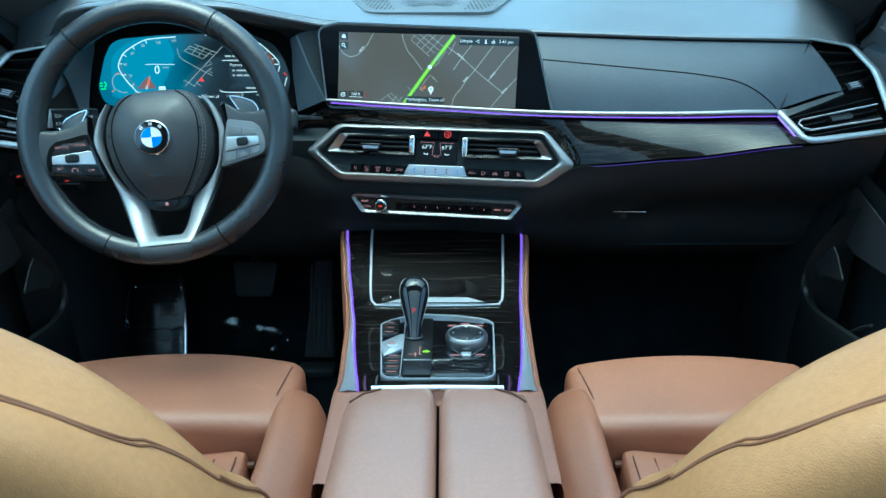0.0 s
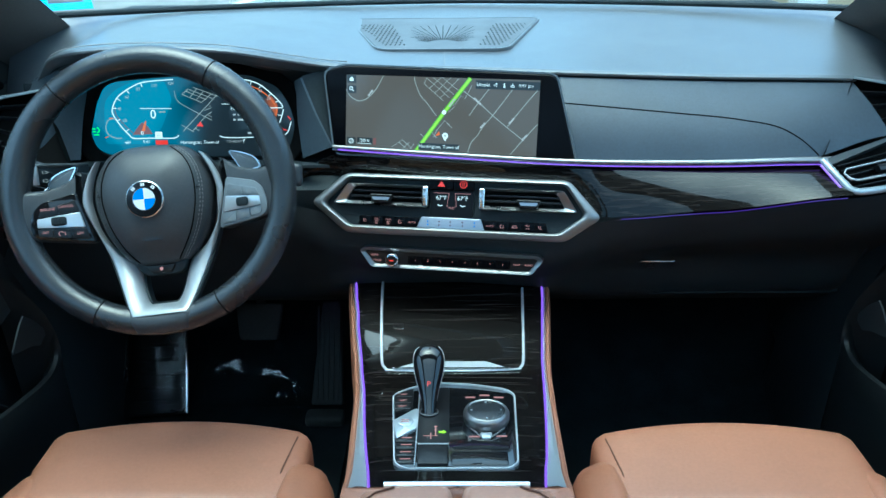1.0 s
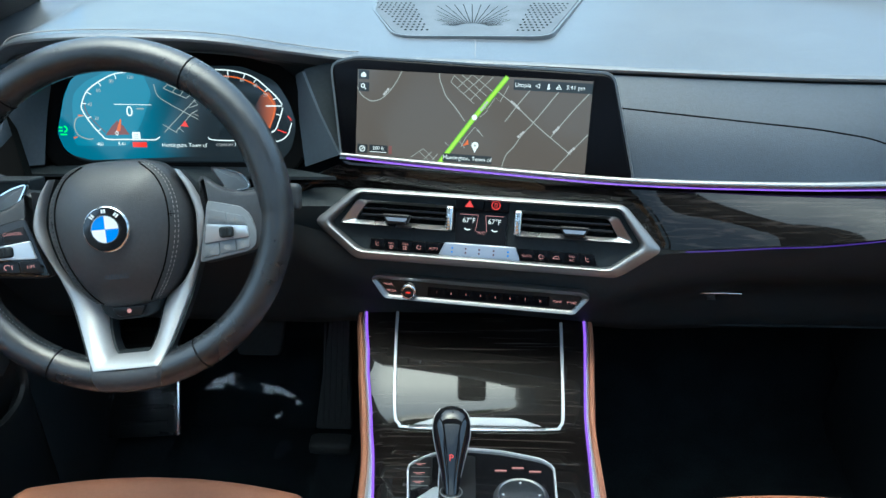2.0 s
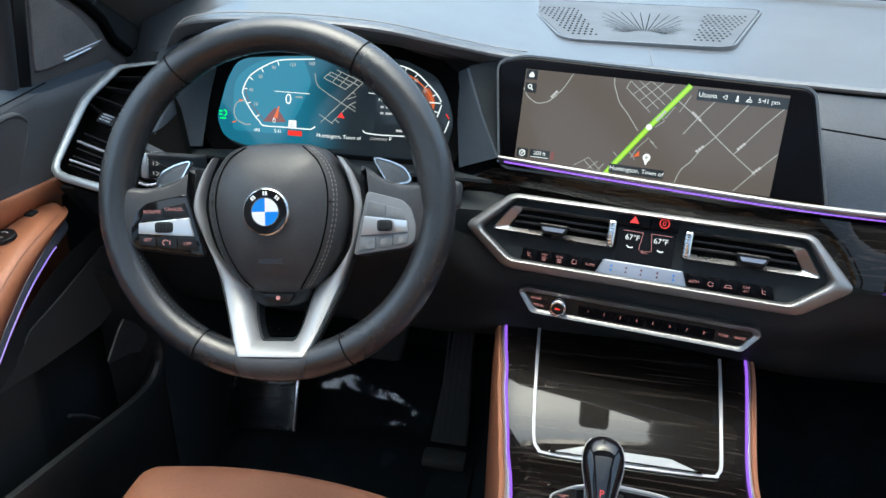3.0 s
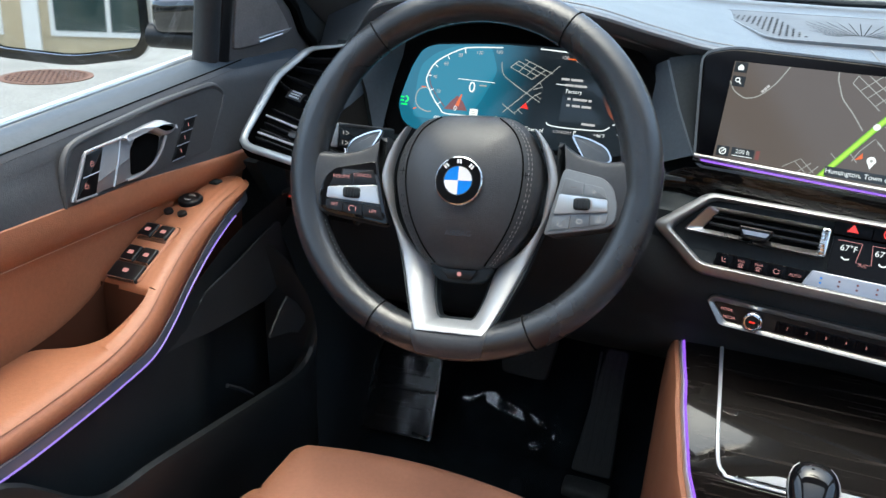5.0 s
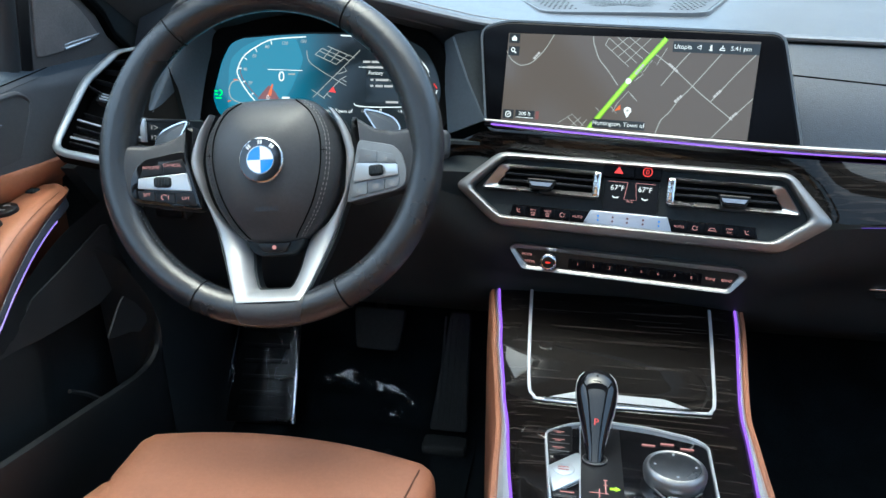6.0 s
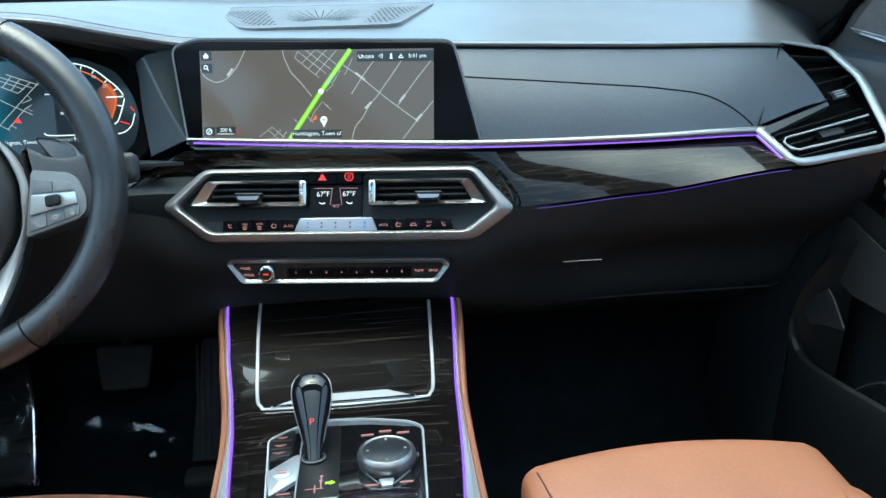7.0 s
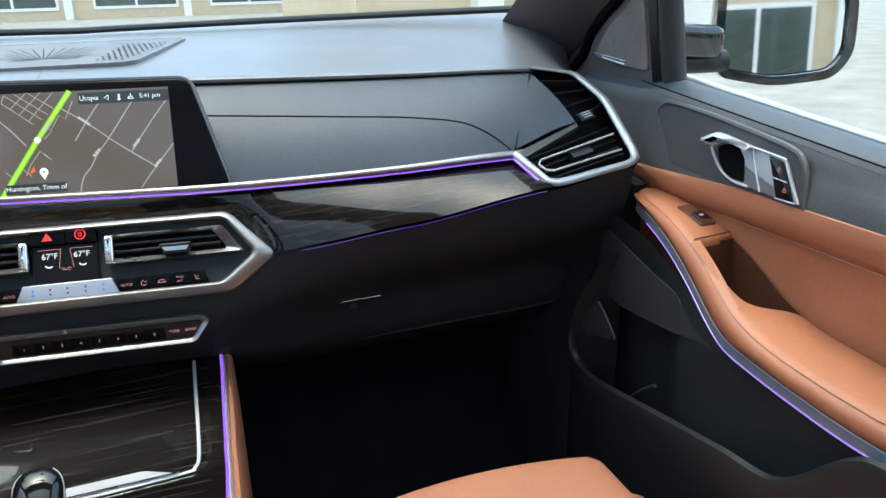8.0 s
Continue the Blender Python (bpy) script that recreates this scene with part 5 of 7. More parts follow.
def console():
    d = thing("centre_console", "dark wood centre console with violet edge lights and tan leather sides", "centre console")
    ys = steps(0.755, 1.25, 90)
    rows = []
    for y in ys:
        z, w, c = spline_at(CON, y)
        rows.append([(c + w * k, y, z + crown(k)) for k in (-1, -0.97, -0.93, -0.88, -0.8, -0.6, -0.3, 0, 0.3, 0.6, 0.8, 0.88, 0.93, 0.97, 1)])
    part("wood_top", loft(rows), WOOD, d, "dark lacquered wood top")
    for s in (-1, 1):
        led, band, tan = [], [], []
        for y in [0.60, 0.66, 0.71, 0.745] + ys:
            z, w, c = spline_at(CON, max(y, 0.755))
            k = max(0.0, (1.06 - max(y, 0.755)) / 0.30)
            b = 0.0035 + 0.017 * k * k
            if y >= 0.755:
                led.append((c + s * (w + 0.0015), y, z + 0.0015))
            if y >= 0.755:
                band.append([(c + s * (w + 0.003), y, z + 0.001), (c + s * (w + 0.003 + b * 0.5), y, z + 0.0025), (c + s * (w + 0.003 + b), y, z - 0.001), (c + s * (w + 0.003 + b), y, z - 0.006)])
            x = w + 0.003 + b
            tan.append([(c + s * (x if y >= 0.755 else x - 0.024), y, z - (0.003 if y >= 0.755 else 0.002)), (c + s * (x + 0.002), y, z + 0.001), (c + s * (x + 0.006), y, z - 0.001), (c + s * (x + 0.009), y, z - 0.012), (c + s * (x + 0.011), y, z - 0.09), (c + s * (x + 0.011), y, 0.42)])
        part("ambient_strip", tube(led, 0.0014, 8), VIOLET, d, "violet ambient light strip")
        part("silver_band", loft(band), PALE, d)
        part("side_panel", loft(tan), TAN, d, "tan leather side")
    # lid over the cup holders: a bright outline let into the wood, and a pull
    out = curve([(-0.121, 1.222, 0), (-0.118, 1.15, 0), (-0.112, 1.06, 0), (-0.105, 1.038, 0), (-0.093, 1.033, 0), (-0.010, 1.031, 0), (0.078, 1.034, 0), (0.090, 1.039, 0), (0.096, 1.06, 0), (0.102, 1.15, 0), (0.105, 1.20, 0)], 8)
    lid = part("lid", tube([(p.x, p.y, spline_at(CON, p.y)[0] + 0.0046) for p in out], 0.0021, 8, flat=0.7), BRIGHT, d, "bright lid outline")
    part("pull", plate(rounded([(-0.086, 0.002), (0.086, 0.002), (0.050, 0.016), (-0.046, 0.016)], 0.004), -0.008, 0.002, plane((-0.010, 1.0315, 0.8065), (1, 0), 72), 0.002), BRIGHT, lid, "bright metal pull")
    part("rear_edge", plate(box2(-0.121, 0.728, 0.113, 0.7565), 0.78, 0.8425, Matrix.Identity(4)), TAN, d, "tan leather behind the wood")
    # bar at the rear edge
    part("rear_bar", tube(curve([(-0.082, 0.752, 0.849), (0.0, 0.748, 0.853), (0.073, 0.752, 0.849)], 8), 0.0045, 10), CHROME, d, "bright metal bar")
    # gear panel
    o = rounded([(-0.0835, 0.0540), (-0.0715, -0.0970), (-0.0600, -0.1080), (0.0600, -0.1080), (0.0705, -0.0970), (0.0785, 0.0560), (0.0660, 0.0690), (0.0225, 0.0815), (-0.0214, 0.0855), (-0.0580, 0.0745)], 0.009)
    gp = part("gear_panel", plate(o, -0.012, 0.002, GP, 0.002), GLOSS, d, "gloss black control panel")
    part("panel_edge", frame_ring(inset(o, -0.0016), inset(o, 0.0010), -0.008, 0.0034, GP), BRIGHT, gp, "bright outline")
    part("start_field", plate(rounded([(-0.0795, -0.0100), (-0.0728, -0.0500), (-0.0478, -0.0255), (-0.0492, 0.0180), (-0.0540, 0.0165)], 0.003), 0.002, 0.0042, GP, 0.001), PALE, gp, "pale metal field with the start key")
    part("start_key", plate(circle(-0.0640, -0.0135, 0.0105, 24), 0.0042, 0.0054, GP, 0.001), PALE, gp, "round pale start key")
    for dy in (-0.0022, 0.0022):
        part("start_mark", plate(box2(-0.0690, -0.0142 + dy, -0.0590, -0.0128 + dy), 0.0054, 0.0057, GP), LIT_PINK, gp)
    part("key_column", plate(rounded([(-0.0820, 0.0520), (-0.0790, 0.0120), (-0.0560, 0.0225), (-0.0570, 0.0700), (-0.0640, 0.0680)], 0.003), 0.001, 0.0030, GP, 0.0006), KEY, gp, "column of small black keys")
    for y in (0.0560, 0.0405, 0.0260):
        part("mark", lines([[(-0.0765, y), (-0.0640, y)], [(-0.0735, y - 0.0022), (-0.0675, y - 0.0022)]], 0.0010, 0.0033, GP), LIT_PINK, gp)
        part("groove", plate(box2(-0.0790, y - 0.0072, -0.0590, y - 0.0064), 0.0028, 0.0036, GP), SILVER, gp)
    for k, y in enumerate((-0.0500, -0.0645, -0.0790, -0.0930)):
        b = part("drive_key", plate(rounded(box2(-0.0730 + 0.0010 * k, y - 0.0064, -0.0495, y + 0.0064), 0.001), 0.002, 0.0034, GP, 0.0008), KEY, gp)
        part("mark", plate(box2(-0.0660, y + 0.0012, -0.0535, y + 0.0026), 0.0034, 0.0038, GP), LIT_PINK, b)
        part("groove", plate(box2(-0.0700, y - 0.0036, -0.0515, y - 0.0030), 0.0030, 0.0037, GP), SILVER, b)
    part("lever_well", plate(rounded(box2(-0.0475, -0.0590, -0.0085, 0.0720), 0.004), 0.001, 0.0028, GP), KEY, gp, "black lever field")
    part("well_edge", plate(box2(-0.0490, -0.1030, -0.0478, 0.0700), 0.002, 0.0040, GP), PALE, gp)
    part("parking_key", plate(rounded(box2(-0.0455, -0.1030, -0.0095, -0.0650), 0.002), 0.002, 0.0055, GP, 0.001), KEY, gp, "square parking brake key")
    part("parking_edge", plate(box2(-0.0455, -0.0648, -0.0092, -0.0628), 0.002, 0.0058, GP), PALE, gp)
    for q in ([(-0.0400, -0.0436), (-0.0225, -0.0436)], [(-0.0310, -0.0370), (-0.0310, -0.0505)], [(-0.0253, -0.0440), (-0.0253, -0.0220)], [(-0.0275, -0.0230), (-0.0230, -0.0230)], [(-0.0275, -0.0310), (-0.0230, -0.0310)]):
        part("shift_pattern", lines([q], 0.0013, 0.0032, GP), LIT_PINK, gp)
    part("shift_lamp", plate([(-0.0215, -0.0370), (-0.0165, -0.0370), (-0.0165, -0.0390), (-0.0120, -0.0355), (-0.0165, -0.0320), (-0.0165, -0.0340), (-0.0215, -0.0340)], 0.003, 0.0036, GP), LIT_LIME, gp, "lit lime shift mark")
    for x, y in ((0.0195, 0.0484), (0.0384, 0.0535), (0.0572, 0.0479), (0.0221, -0.0442), (0.0551, -0.0435)):
        part("mark", plate(box2(x - 0.0065, y - 0.0010, x + 0.0065, y + 0.0010), 0.002, 0.0026, GP), LIT_PINK, gp)
    part("slot", plate(rounded(box2(-0.0040, -0.0700, 0.0620, -0.0655), 0.002), 0.002, 0.0026, GP), KEY, gp)
    part("small_key", plate(rounded(box2(-0.0060, -0.1020, 0.0600, -0.0760), 0.003), 0.002, 0.0030, GP, 0.0006), LEVER, gp)
    k = thing("rotary_controller", "round silver rotary controller on the console", "control knob")
    prof = [(0.0275, 0.002), (0.0290, 0.009), (0.0290, 0.013), (0.0275, 0.0165), (0.0248, 0.0180), (0.0235, 0.0172)]
    part("ring", loft([[GP @ Vector((0.038 + r * math.cos(a), -0.0085 + r * math.sin(a), z)) for a in (2 * math.pi * j / 40 for j in range(40))] for r, z in prof], close_u=True), SILVER, k, "brushed silver ring")
    part("touch_pad", plate(circle(0.038, -0.0085, 0.0238, 40), 0.01, 0.0174, GP, 0.001), RIM_LEATHER, k)
    for a in range(4):
        part("tick", plate(circle(0.038 + 0.0185 * math.cos(a * math.pi / 2), -0.0085 + 0.0185 * math.sin(a * math.pi / 2), 0.0013, 6), 0.0174, 0.0178, GP), PALE, k)
    part("foot", plate(rounded([(0.0310, -0.0495), (0.0420, -0.0495), (0.0440, -0.0380), (0.0290, -0.0380)], 0.002), 0.002, 0.0045, GP, 0.001), PALE, k)
    for p, q in (((0.0180, -0.0300), (0.0308, -0.0480)), ((0.0600, -0.0290), (0.0425, -0.0480))):
        part("foot_wing", tube([GP @ Vector((*p, 0.0045)), GP @ Vector((*q, 0.0038))], 0.0009, 6), SILVER, k)
    # armrest in two halves
    a = thing("armrest", "tan leather split armrest lid behind the console", "armrest")
    for s in (-1, 1):
        def bend(v):
            w = 0.107 + 0.012 * max(0, min(1, (0.755 - (v.y + 0.525)) / 0.35))
            x = (v.x + 0.053) / 0.106 * w
            return Vector((-0.004 + s * (x + 0.0014), v.y + 0.525, v.z + 0.806 - 0.012 * (x / w) ** 4 + 0.006 * math.sin((v.y + 0.22) * 6)))
        part("lid_half", soft_box((0.053, 0.222, 0.052), 0.016, bend, 14), LID_TAN, a)
    part("gap", plate(box2(-0.0058, 0.31, -0.0022, 0.74), 0.70, 0.840, Matrix.Identity(4)), PIT, a)
    part("seam", tube([(-0.105, 0.722, 0.852), (-0.09, 0.734, 0.8555), (-0.07, 0.741, 0.857)], 0.0012, 6), TAN_DARK, a)
    part("seam", tube([(0.097, 0.722, 0.852), (0.082, 0.734, 0.8555), (0.062, 0.741, 0.857)], 0.0012, 6), TAN_DARK, a)
    part("base", plate(box2(-0.115, 0.25, 0.107, 0.745), FLOOR - 0.005, 0.765, Matrix.Identity(4)), TAN, a)


console()


def gear_selector():
    g = thing("gear_selector", "glossy black gear selector with a lit red letter", "gear lever")
    base, top = Vector((-0.0385, 0.915, 0.8165)), Vector((-0.0395, 0.984, 0.8795))
    d = (top - base)
    v = d.normalized()
    x = Vector((1, 0, 0))
    y = v.cross(x).normalized()
    prof = [(0.0, 0.0088, 0.0080), (0.08, 0.0088, 0.0080), (0.20, 0.0104, 0.0090), (0.36, 0.0140, 0.0112), (0.52, 0.0180, 0.0135), (0.66, 0.0207, 0.0150), (0.76, 0.0213, 0.0158), (0.84, 0.0204, 0.0150), (0.91, 0.0178, 0.0125), (0.965, 0.0130, 0.0085), (1.0, 0.0055, 0.0035)]
    def bent_ring(t, rx, ry):
        """A ring with soft corners: a flat face towards the rear, rounded shoulders."""
        out = []
        for j in range(32):
            ca, sa = math.cos(2 * math.pi * j / 32), math.sin(2 * math.pi * j / 32)
            out.append(base + d * t + x * rx * math.copysign(abs(ca) ** 0.88, ca) + y * ry * math.copysign(abs(sa) ** 0.92, sa))
        return out
    part("grip", loft([bent_ring(*p) for p in prof], close_u=True, caps=True), LEVER, g, "", 28)
    for s in (-1, 1):
        part("edge_strip", tube([base + d * t + x * s * rx * 0.97 - y * ry * 0.30 for t, rx, ry in prof[2:10]], 0.0006, 6), SILVER, g)
    part("collar", loft([[GP @ Vector((-0.0345 + r * math.cos(q), 0.0085 + r * 0.85 * math.sin(q), h)) for q in (2 * math.pi * j / 28 for j in range(28))] for h, r in ((0.002, 0.0125), (0.0042, 0.0121), (0.0055, 0.0110), (0.0058, 0.0090))], close_u=True), KEY, g)
    part("collar_ring", tube([GP @ Vector((-0.0345 + 0.0116 * math.cos(q), 0.0085 + 0.0099 * math.sin(q), 0.0050)) for q in (2 * math.pi * j / 28 for j in range(28))], 0.0007, 6, closed=True), SILVER, g, "thin silver ring")
    m = Matrix((x, v, x.cross(v))).transposed().to_4x4()
    m.translation = base + d * 0.40 + x.cross(v) * 0.0132
    text("letter", "P", 0.010, m, LIT_RED, g)
    return g


gear_selector()

# ---- steering wheel ----
WH = plane((-0.3958, 1.0317, 1.0805), (math.cos(radians(2.7)), math.sin(radians(2.7))), 23.5) @ pose(0, 0, 0, 0, 0, 5)


def steering_wheel():
    w = thing("steering_wheel", "black leather steering wheel with a silver V spoke", "steering wheel")
    rows = []

    def rim(a):
        """Middle radius and half thickness of the rim at an angle."""
        up = max(0, math.cos(2 * (a - math.pi / 4))) if math.sin(a) > 0 else 0
        grip = math.exp(-((math.degrees(a) % 360 - 12) / 16) ** 2) + math.exp(-((math.degrees(a) % 360 - 168) / 16) ** 2)
        return 0.1705 - 0.0035 * max(0, -math.sin(a)) ** 2 - 0.0010 * grip, 0.0176 + 0.0010 * up + 0.0012 * grip
    for j in range(120):
        a = 2 * math.pi * j / 120
        rad, thick = rim(a)
        o = Vector((math.cos(a), math.sin(a), 0))
        rows.append([WH @ (o * (rad + thick * math.cos(q)) + Vector((0, 0, thick * 1.08 * math.sin(q)))) for q in (2 * math.pi * k / 18 for k in range(18))])
    part("rim", loft(rows, close_u=True, close_v=True), RIM_LEATHER, w)
    for a in (56.5, 126, 241.5, 297):
        o = Vector((math.cos(radians(a)), math.sin(radians(a)), 0))
        rad, thick = rim(radians(a))
        part("rim_seam", tube([WH @ (o * (rad + (thick + 0.0002) * math.cos(q)) + Vector((0, 0, (thick * 1.08 + 0.0002) * math.sin(q)))) for q in (2 * math.pi * k / 20 for k in range(20))], 0.0007, 6, closed=True), PIT, w)
    seam = bmesh.new()
    for j in range(210):
        ang = 2 * math.pi * j / 210
        if not 200 < math.degrees(ang) < 340:
            continue
        rad = rim(ang)[0] - 0.0173
        p = [Vector((rad * math.cos(ang + k), rad * math.sin(ang + k), z)) for k, z in ((0.0, 0.0052), (0.006, 0.0050), (0.016, 0.0076), (0.010, 0.0078))]
        seam.faces.new([seam.verts.new(WH @ v) for v in p])
    part("rim_stitching", seam, DOOR_STITCH, w, "row of dark stitches along the inner rim")
    # hub pad: a dome that falls back behind the rim's plane
    half = [(0.016, 0.0615), (0.038, 0.0590), (0.054, 0.0510), (0.070, 0.0280), (0.076, 0.0020), (0.0738, -0.0210), (0.065, -0.0500), (0.048, -0.0780), (0.033, -0.0905), (0.013, -0.0960)]
    o = curve([(x, y, 0) for x, y in half] + [(-x, y, 0) for x, y in half[::-1]], 4, closed=True)
    DOME = [(0.0, -0.034), (0.0, -0.017), (0.025, -0.010), (0.07, -0.0045), (0.14, 0.0010), (0.24, 0.0070), (0.38, 0.0130), (0.56, 0.0185), (0.76, 0.0215), (0.97, 0.0225)]
    hub = part("hub_pad", loft([[WH @ Vector((p.x * (1 - t), (p.y + 0.010) * (1 - t) - 0.010, z)) for p in o] for t, z in DOME], close_u=True, caps=True), HUB_LEATHER, w)

    def on_pad(x, y, lift=0.0006):
        """A point on the dome over a place in the wheel's plane."""
        ang = math.atan2(y + 0.010, x)
        edge = min(o, key=lambda p: abs(math.remainder(math.atan2(p.y + 0.010, p.x) - ang, 2 * math.pi)))
        k = max(0.0, min(0.97, 1 - math.hypot(x, y + 0.010) / math.hypot(edge.x, edge.y + 0.010)))
        z = next(b[1] + (a[1] - b[1]) * (b[0] - k) / max(1e-6, b[0] - a[0]) for a, b in zip(DOME[1:], DOME[2:]) if k <= b[0])
        return WH @ Vector((x, y, z + lift))
    for s in (-1, 1):
        for off, mat, r in ((0.0, PIT, 0.0008), (0.0050, STITCH, 0.0004), (0.0078, STITCH, 0.0004)):
            pts = curve([(s * (0.030 + off), 0.0575, 0), (s * (0.0475 + off), 0.042, 0), (s * (0.0575 + off), 0.018, 0), (s * (0.0585 + off), -0.012, 0), (s * (0.0512 + off), -0.044, 0), (s * (0.0390 + off), -0.070, 0), (s * (0.0255 + off * 0.9), -0.0895, 0)], 12)
            line = [on_pad(p.x, p.y) for p in pts]
            # pale thread on the right paints it as lit; left rows stay dark
            part("stitching", tube(line, r, 6) if off == 0 else dashes(line, r), mat if s > 0 or off == 0 else DOOR_STITCH, hub)
        part("horn_mark", lines([[(s * 0.062 - 0.004, 0.0), (s * 0.062 + 0.004, 0.0)], [(s * 0.062, 0.003), (s * 0.062, -0.003)]], 0.0006, 0.0, Matrix.Translation(WH @ Vector((0, 0, 0.0072)) - WH @ Vector((0, 0, 0))) @ WH), PIT, hub)
    text("hub_text", "AIRBAG", 0.0075, at(WH, 0.002, -0.060, 0.0168), BLACK_LEATHER, hub)
    # round badge in plain shapes
    e = part("badge", plate(circle(0.001, -0.010, 0.0240, 40), 0.017, 0.0262, WH, 0.002), CHROME, w, "round blue and white badge with a bright rim")
    part("badge_ring", plate(circle(0.001, -0.010, 0.0222, 40), 0.0258, 0.0268, WH), GLOSS, e)
    part("badge_ring", frame_ring(circle(0.001, -0.010, 0.0146, 40), circle(0.001, -0.010, 0.0134, 40), 0.0262, 0.0275, WH), CHROME, e)
    for q in range(4):
        a0 = q * math.pi / 2
        pts = [(0.001, -0.010)] + [(0.001 + 0.0136 * math.cos(a0 + k * math.pi / 20), -0.010 + 0.0136 * math.sin(a0 + k * math.pi / 20)) for k in range(11)]
        part("badge_quarter", plate(pts, 0.0262, 0.0273, WH), BLUE if q % 2 else WHITE, e)
    for a in (48, 90, 132):
        m = at(WH, 0.001 + 0.0184 * math.cos(radians(a)), -0.010 + 0.0184 * math.sin(radians(a)), 0, a - 90)
        for k in (-1, 1):
            part("badge_bar", plate(box2(k * 0.0013 - 0.0009, -0.0020, k * 0.0013 + 0.0009, 0.0020), 0.0266, 0.0271, m), WHITE, e)
    # V spoke: a band that hugs the pad, dips behind it and comes forward to the foot of the rim
    outer = [(0.0690, 0.0460, -0.010), (0.0810, 0.0290, -0.010), (0.0905, 0.0040, -0.011), (0.0905, -0.0140, -0.013), (0.0820, -0.0410, -0.020), (0.0725, -0.0650, -0.020), (0.0620, -0.0920, -0.016), (0.0485, -0.1270, 0.000), (0.0400, -0.1470, 0.0115), (0.0345, -0.1565, 0.0190)]
    inner = [(0.0640, 0.0475, -0.008), (0.0740, 0.0266, -0.009), (0.0805, 0.0020, -0.010), (0.0795, -0.0190, -0.012), (0.0740, -0.0470, -0.018), (0.0560, -0.0735, -0.021), (0.0345, -0.0905, -0.023), (0.0265, -0.1235, -0.010), (0.0205, -0.1395, -0.002), (0.0160, -0.1440, 0.001)]

    def chain(pts):
        return curve([(-x, y, z) for x, y, z in pts], 5) + curve([(x, y, z) for x, y, z in pts[::-1]], 5)
    oc, ic = chain(outer), chain(inner)
    rows = []
    for t, lift in ((0.0, -0.012), (0.0, -0.002), (0.06, 0.0012), (0.18, 0.0032), (0.40, 0.0040), (0.62, 0.0034), (0.80, 0.0014), (0.94, -0.0022), (1.0, -0.0060), (1.0, -0.014)):
        rows.append([WH @ (a.lerp(b, t) + Vector((0, 0, lift))) for a, b in zip(oc, ic)])
    part("v_spoke", loft(rows), SPOKE, w, "satin silver V spoke")
    ob = [a.lerp(b, -0.10) + Vector((0, 0, -0.004)) for a, b in zip(oc, ic)]
    ib = [a.lerp(b, 1.10) + Vector((0, 0, -0.008)) for a, b in zip(oc, ic)]
    part("lower_spoke", loft([[WH @ p for p in ob], [WH @ p for p in ib], [WH @ (p + Vector((0, 0, -0.016))) for p in ib], [WH @ (p + Vector((0, 0, -0.016))) for p in ob]], close_v=True), SOFT, w)
    # leather foot of the spoke, lying over the rim
    rows = []
    for r, half in ((0.1532, 15.2), (0.1552, 15.0), (0.1580, 14.6), (0.1620, 14.0), (0.1670, 13.2), (0.1720, 12.4), (0.1770, 11.5), (0.1805, 11.0)):
        row = []
        for k in steps(-1, 1, 16):
            ang = radians(-90 + half * k)
            rad, thick = rim(ang)
            z = thick * 1.08 * math.sqrt(max(0.0, 1 - ((r - rad) / thick) ** 2))
            row.append(WH @ Vector((r * math.cos(ang), r * math.sin(ang), z + (0.0014 if abs(k) < 0.95 else -0.0010))))
        rows.append(row)
    part("spoke_base", loft(rows), HUB_LEATHER, w)
    # voice key in its black cradle under the pad
    cradle = rounded([(-0.034, -0.088), (0.034, -0.088), (0.028, -0.103), (0.016, -0.1085), (-0.016, -0.1085), (-0.028, -0.103)], 0.005)
    key_bed = part("voice_key_cradle", plate(cradle[::-1], -0.034, -0.012, WH, 0.003), SOFT, w)
    key = part("voice_key", plate(rounded([(-0.0185, -0.094), (0.0185, -0.094), (0.0125, -0.1045), (-0.0125, -0.1045)][::-1], 0.003), -0.014, -0.0085, WH, 0.001), KEY, key_bed)
    part("mark", plate(circle(0, -0.099, 0.0024, 8), -0.0085, -0.0080, WH), LIT_PINK, key)
    # side spokes with their keys, falling inwards from the rim to the pad
    for s in (-1, 1):
        T = WH @ Matrix(((1, 0, 0, 0), (0, 1, 0, 0), (s * 0.344, 0, 1, -0.0444), (0, 0, 0, 1)))
        o = [(s * 0.0885, 0.0385), (s * 0.0960, 0.0335), (s * 0.112, 0.022), (s * 0.136, 0.0155), (s * 0.158, 0.018), (s * 0.164, -0.010), (s * 0.161, -0.042), (s * 0.150, -0.047), (s * 0.128, -0.051), (s * 0.0810, -0.0580), (s * 0.0880, -0.0250), (s * 0.0925, 0.0050)]
        o = rounded(o if s < 0 else o[::-1], 0.012)
        sp = part("side_spoke", plate(o, -0.016, 0.003, T, 0.006), HUB_LEATHER, w)
        p = [(s * 0.0965, 0.0105), (s * 0.1355, 0.0005), (s * 0.1450, -0.0085), (s * 0.1500, -0.0260), (s * 0.1485, -0.0405), (s * 0.1390, -0.0465), (s * 0.0800, -0.0555)]
        p = rounded(p if s < 0 else p[::-1], 0.005)
        pod = part("key_pod", plate(p, 0.0, 0.0055, T, 0.0012), LEVER if s < 0 else POD, sp, "gloss black key field" if s < 0 else "grey key field")

        def key(pts, z=0.0066, m=KEY if s < 0 else POD, name="key"):
            pts = [(s * x, y) for x, y in pts]
            area = sum(pts[q - 1][0] * pts[q][1] - pts[q][0] * pts[q - 1][1] for q in range(len(pts)))
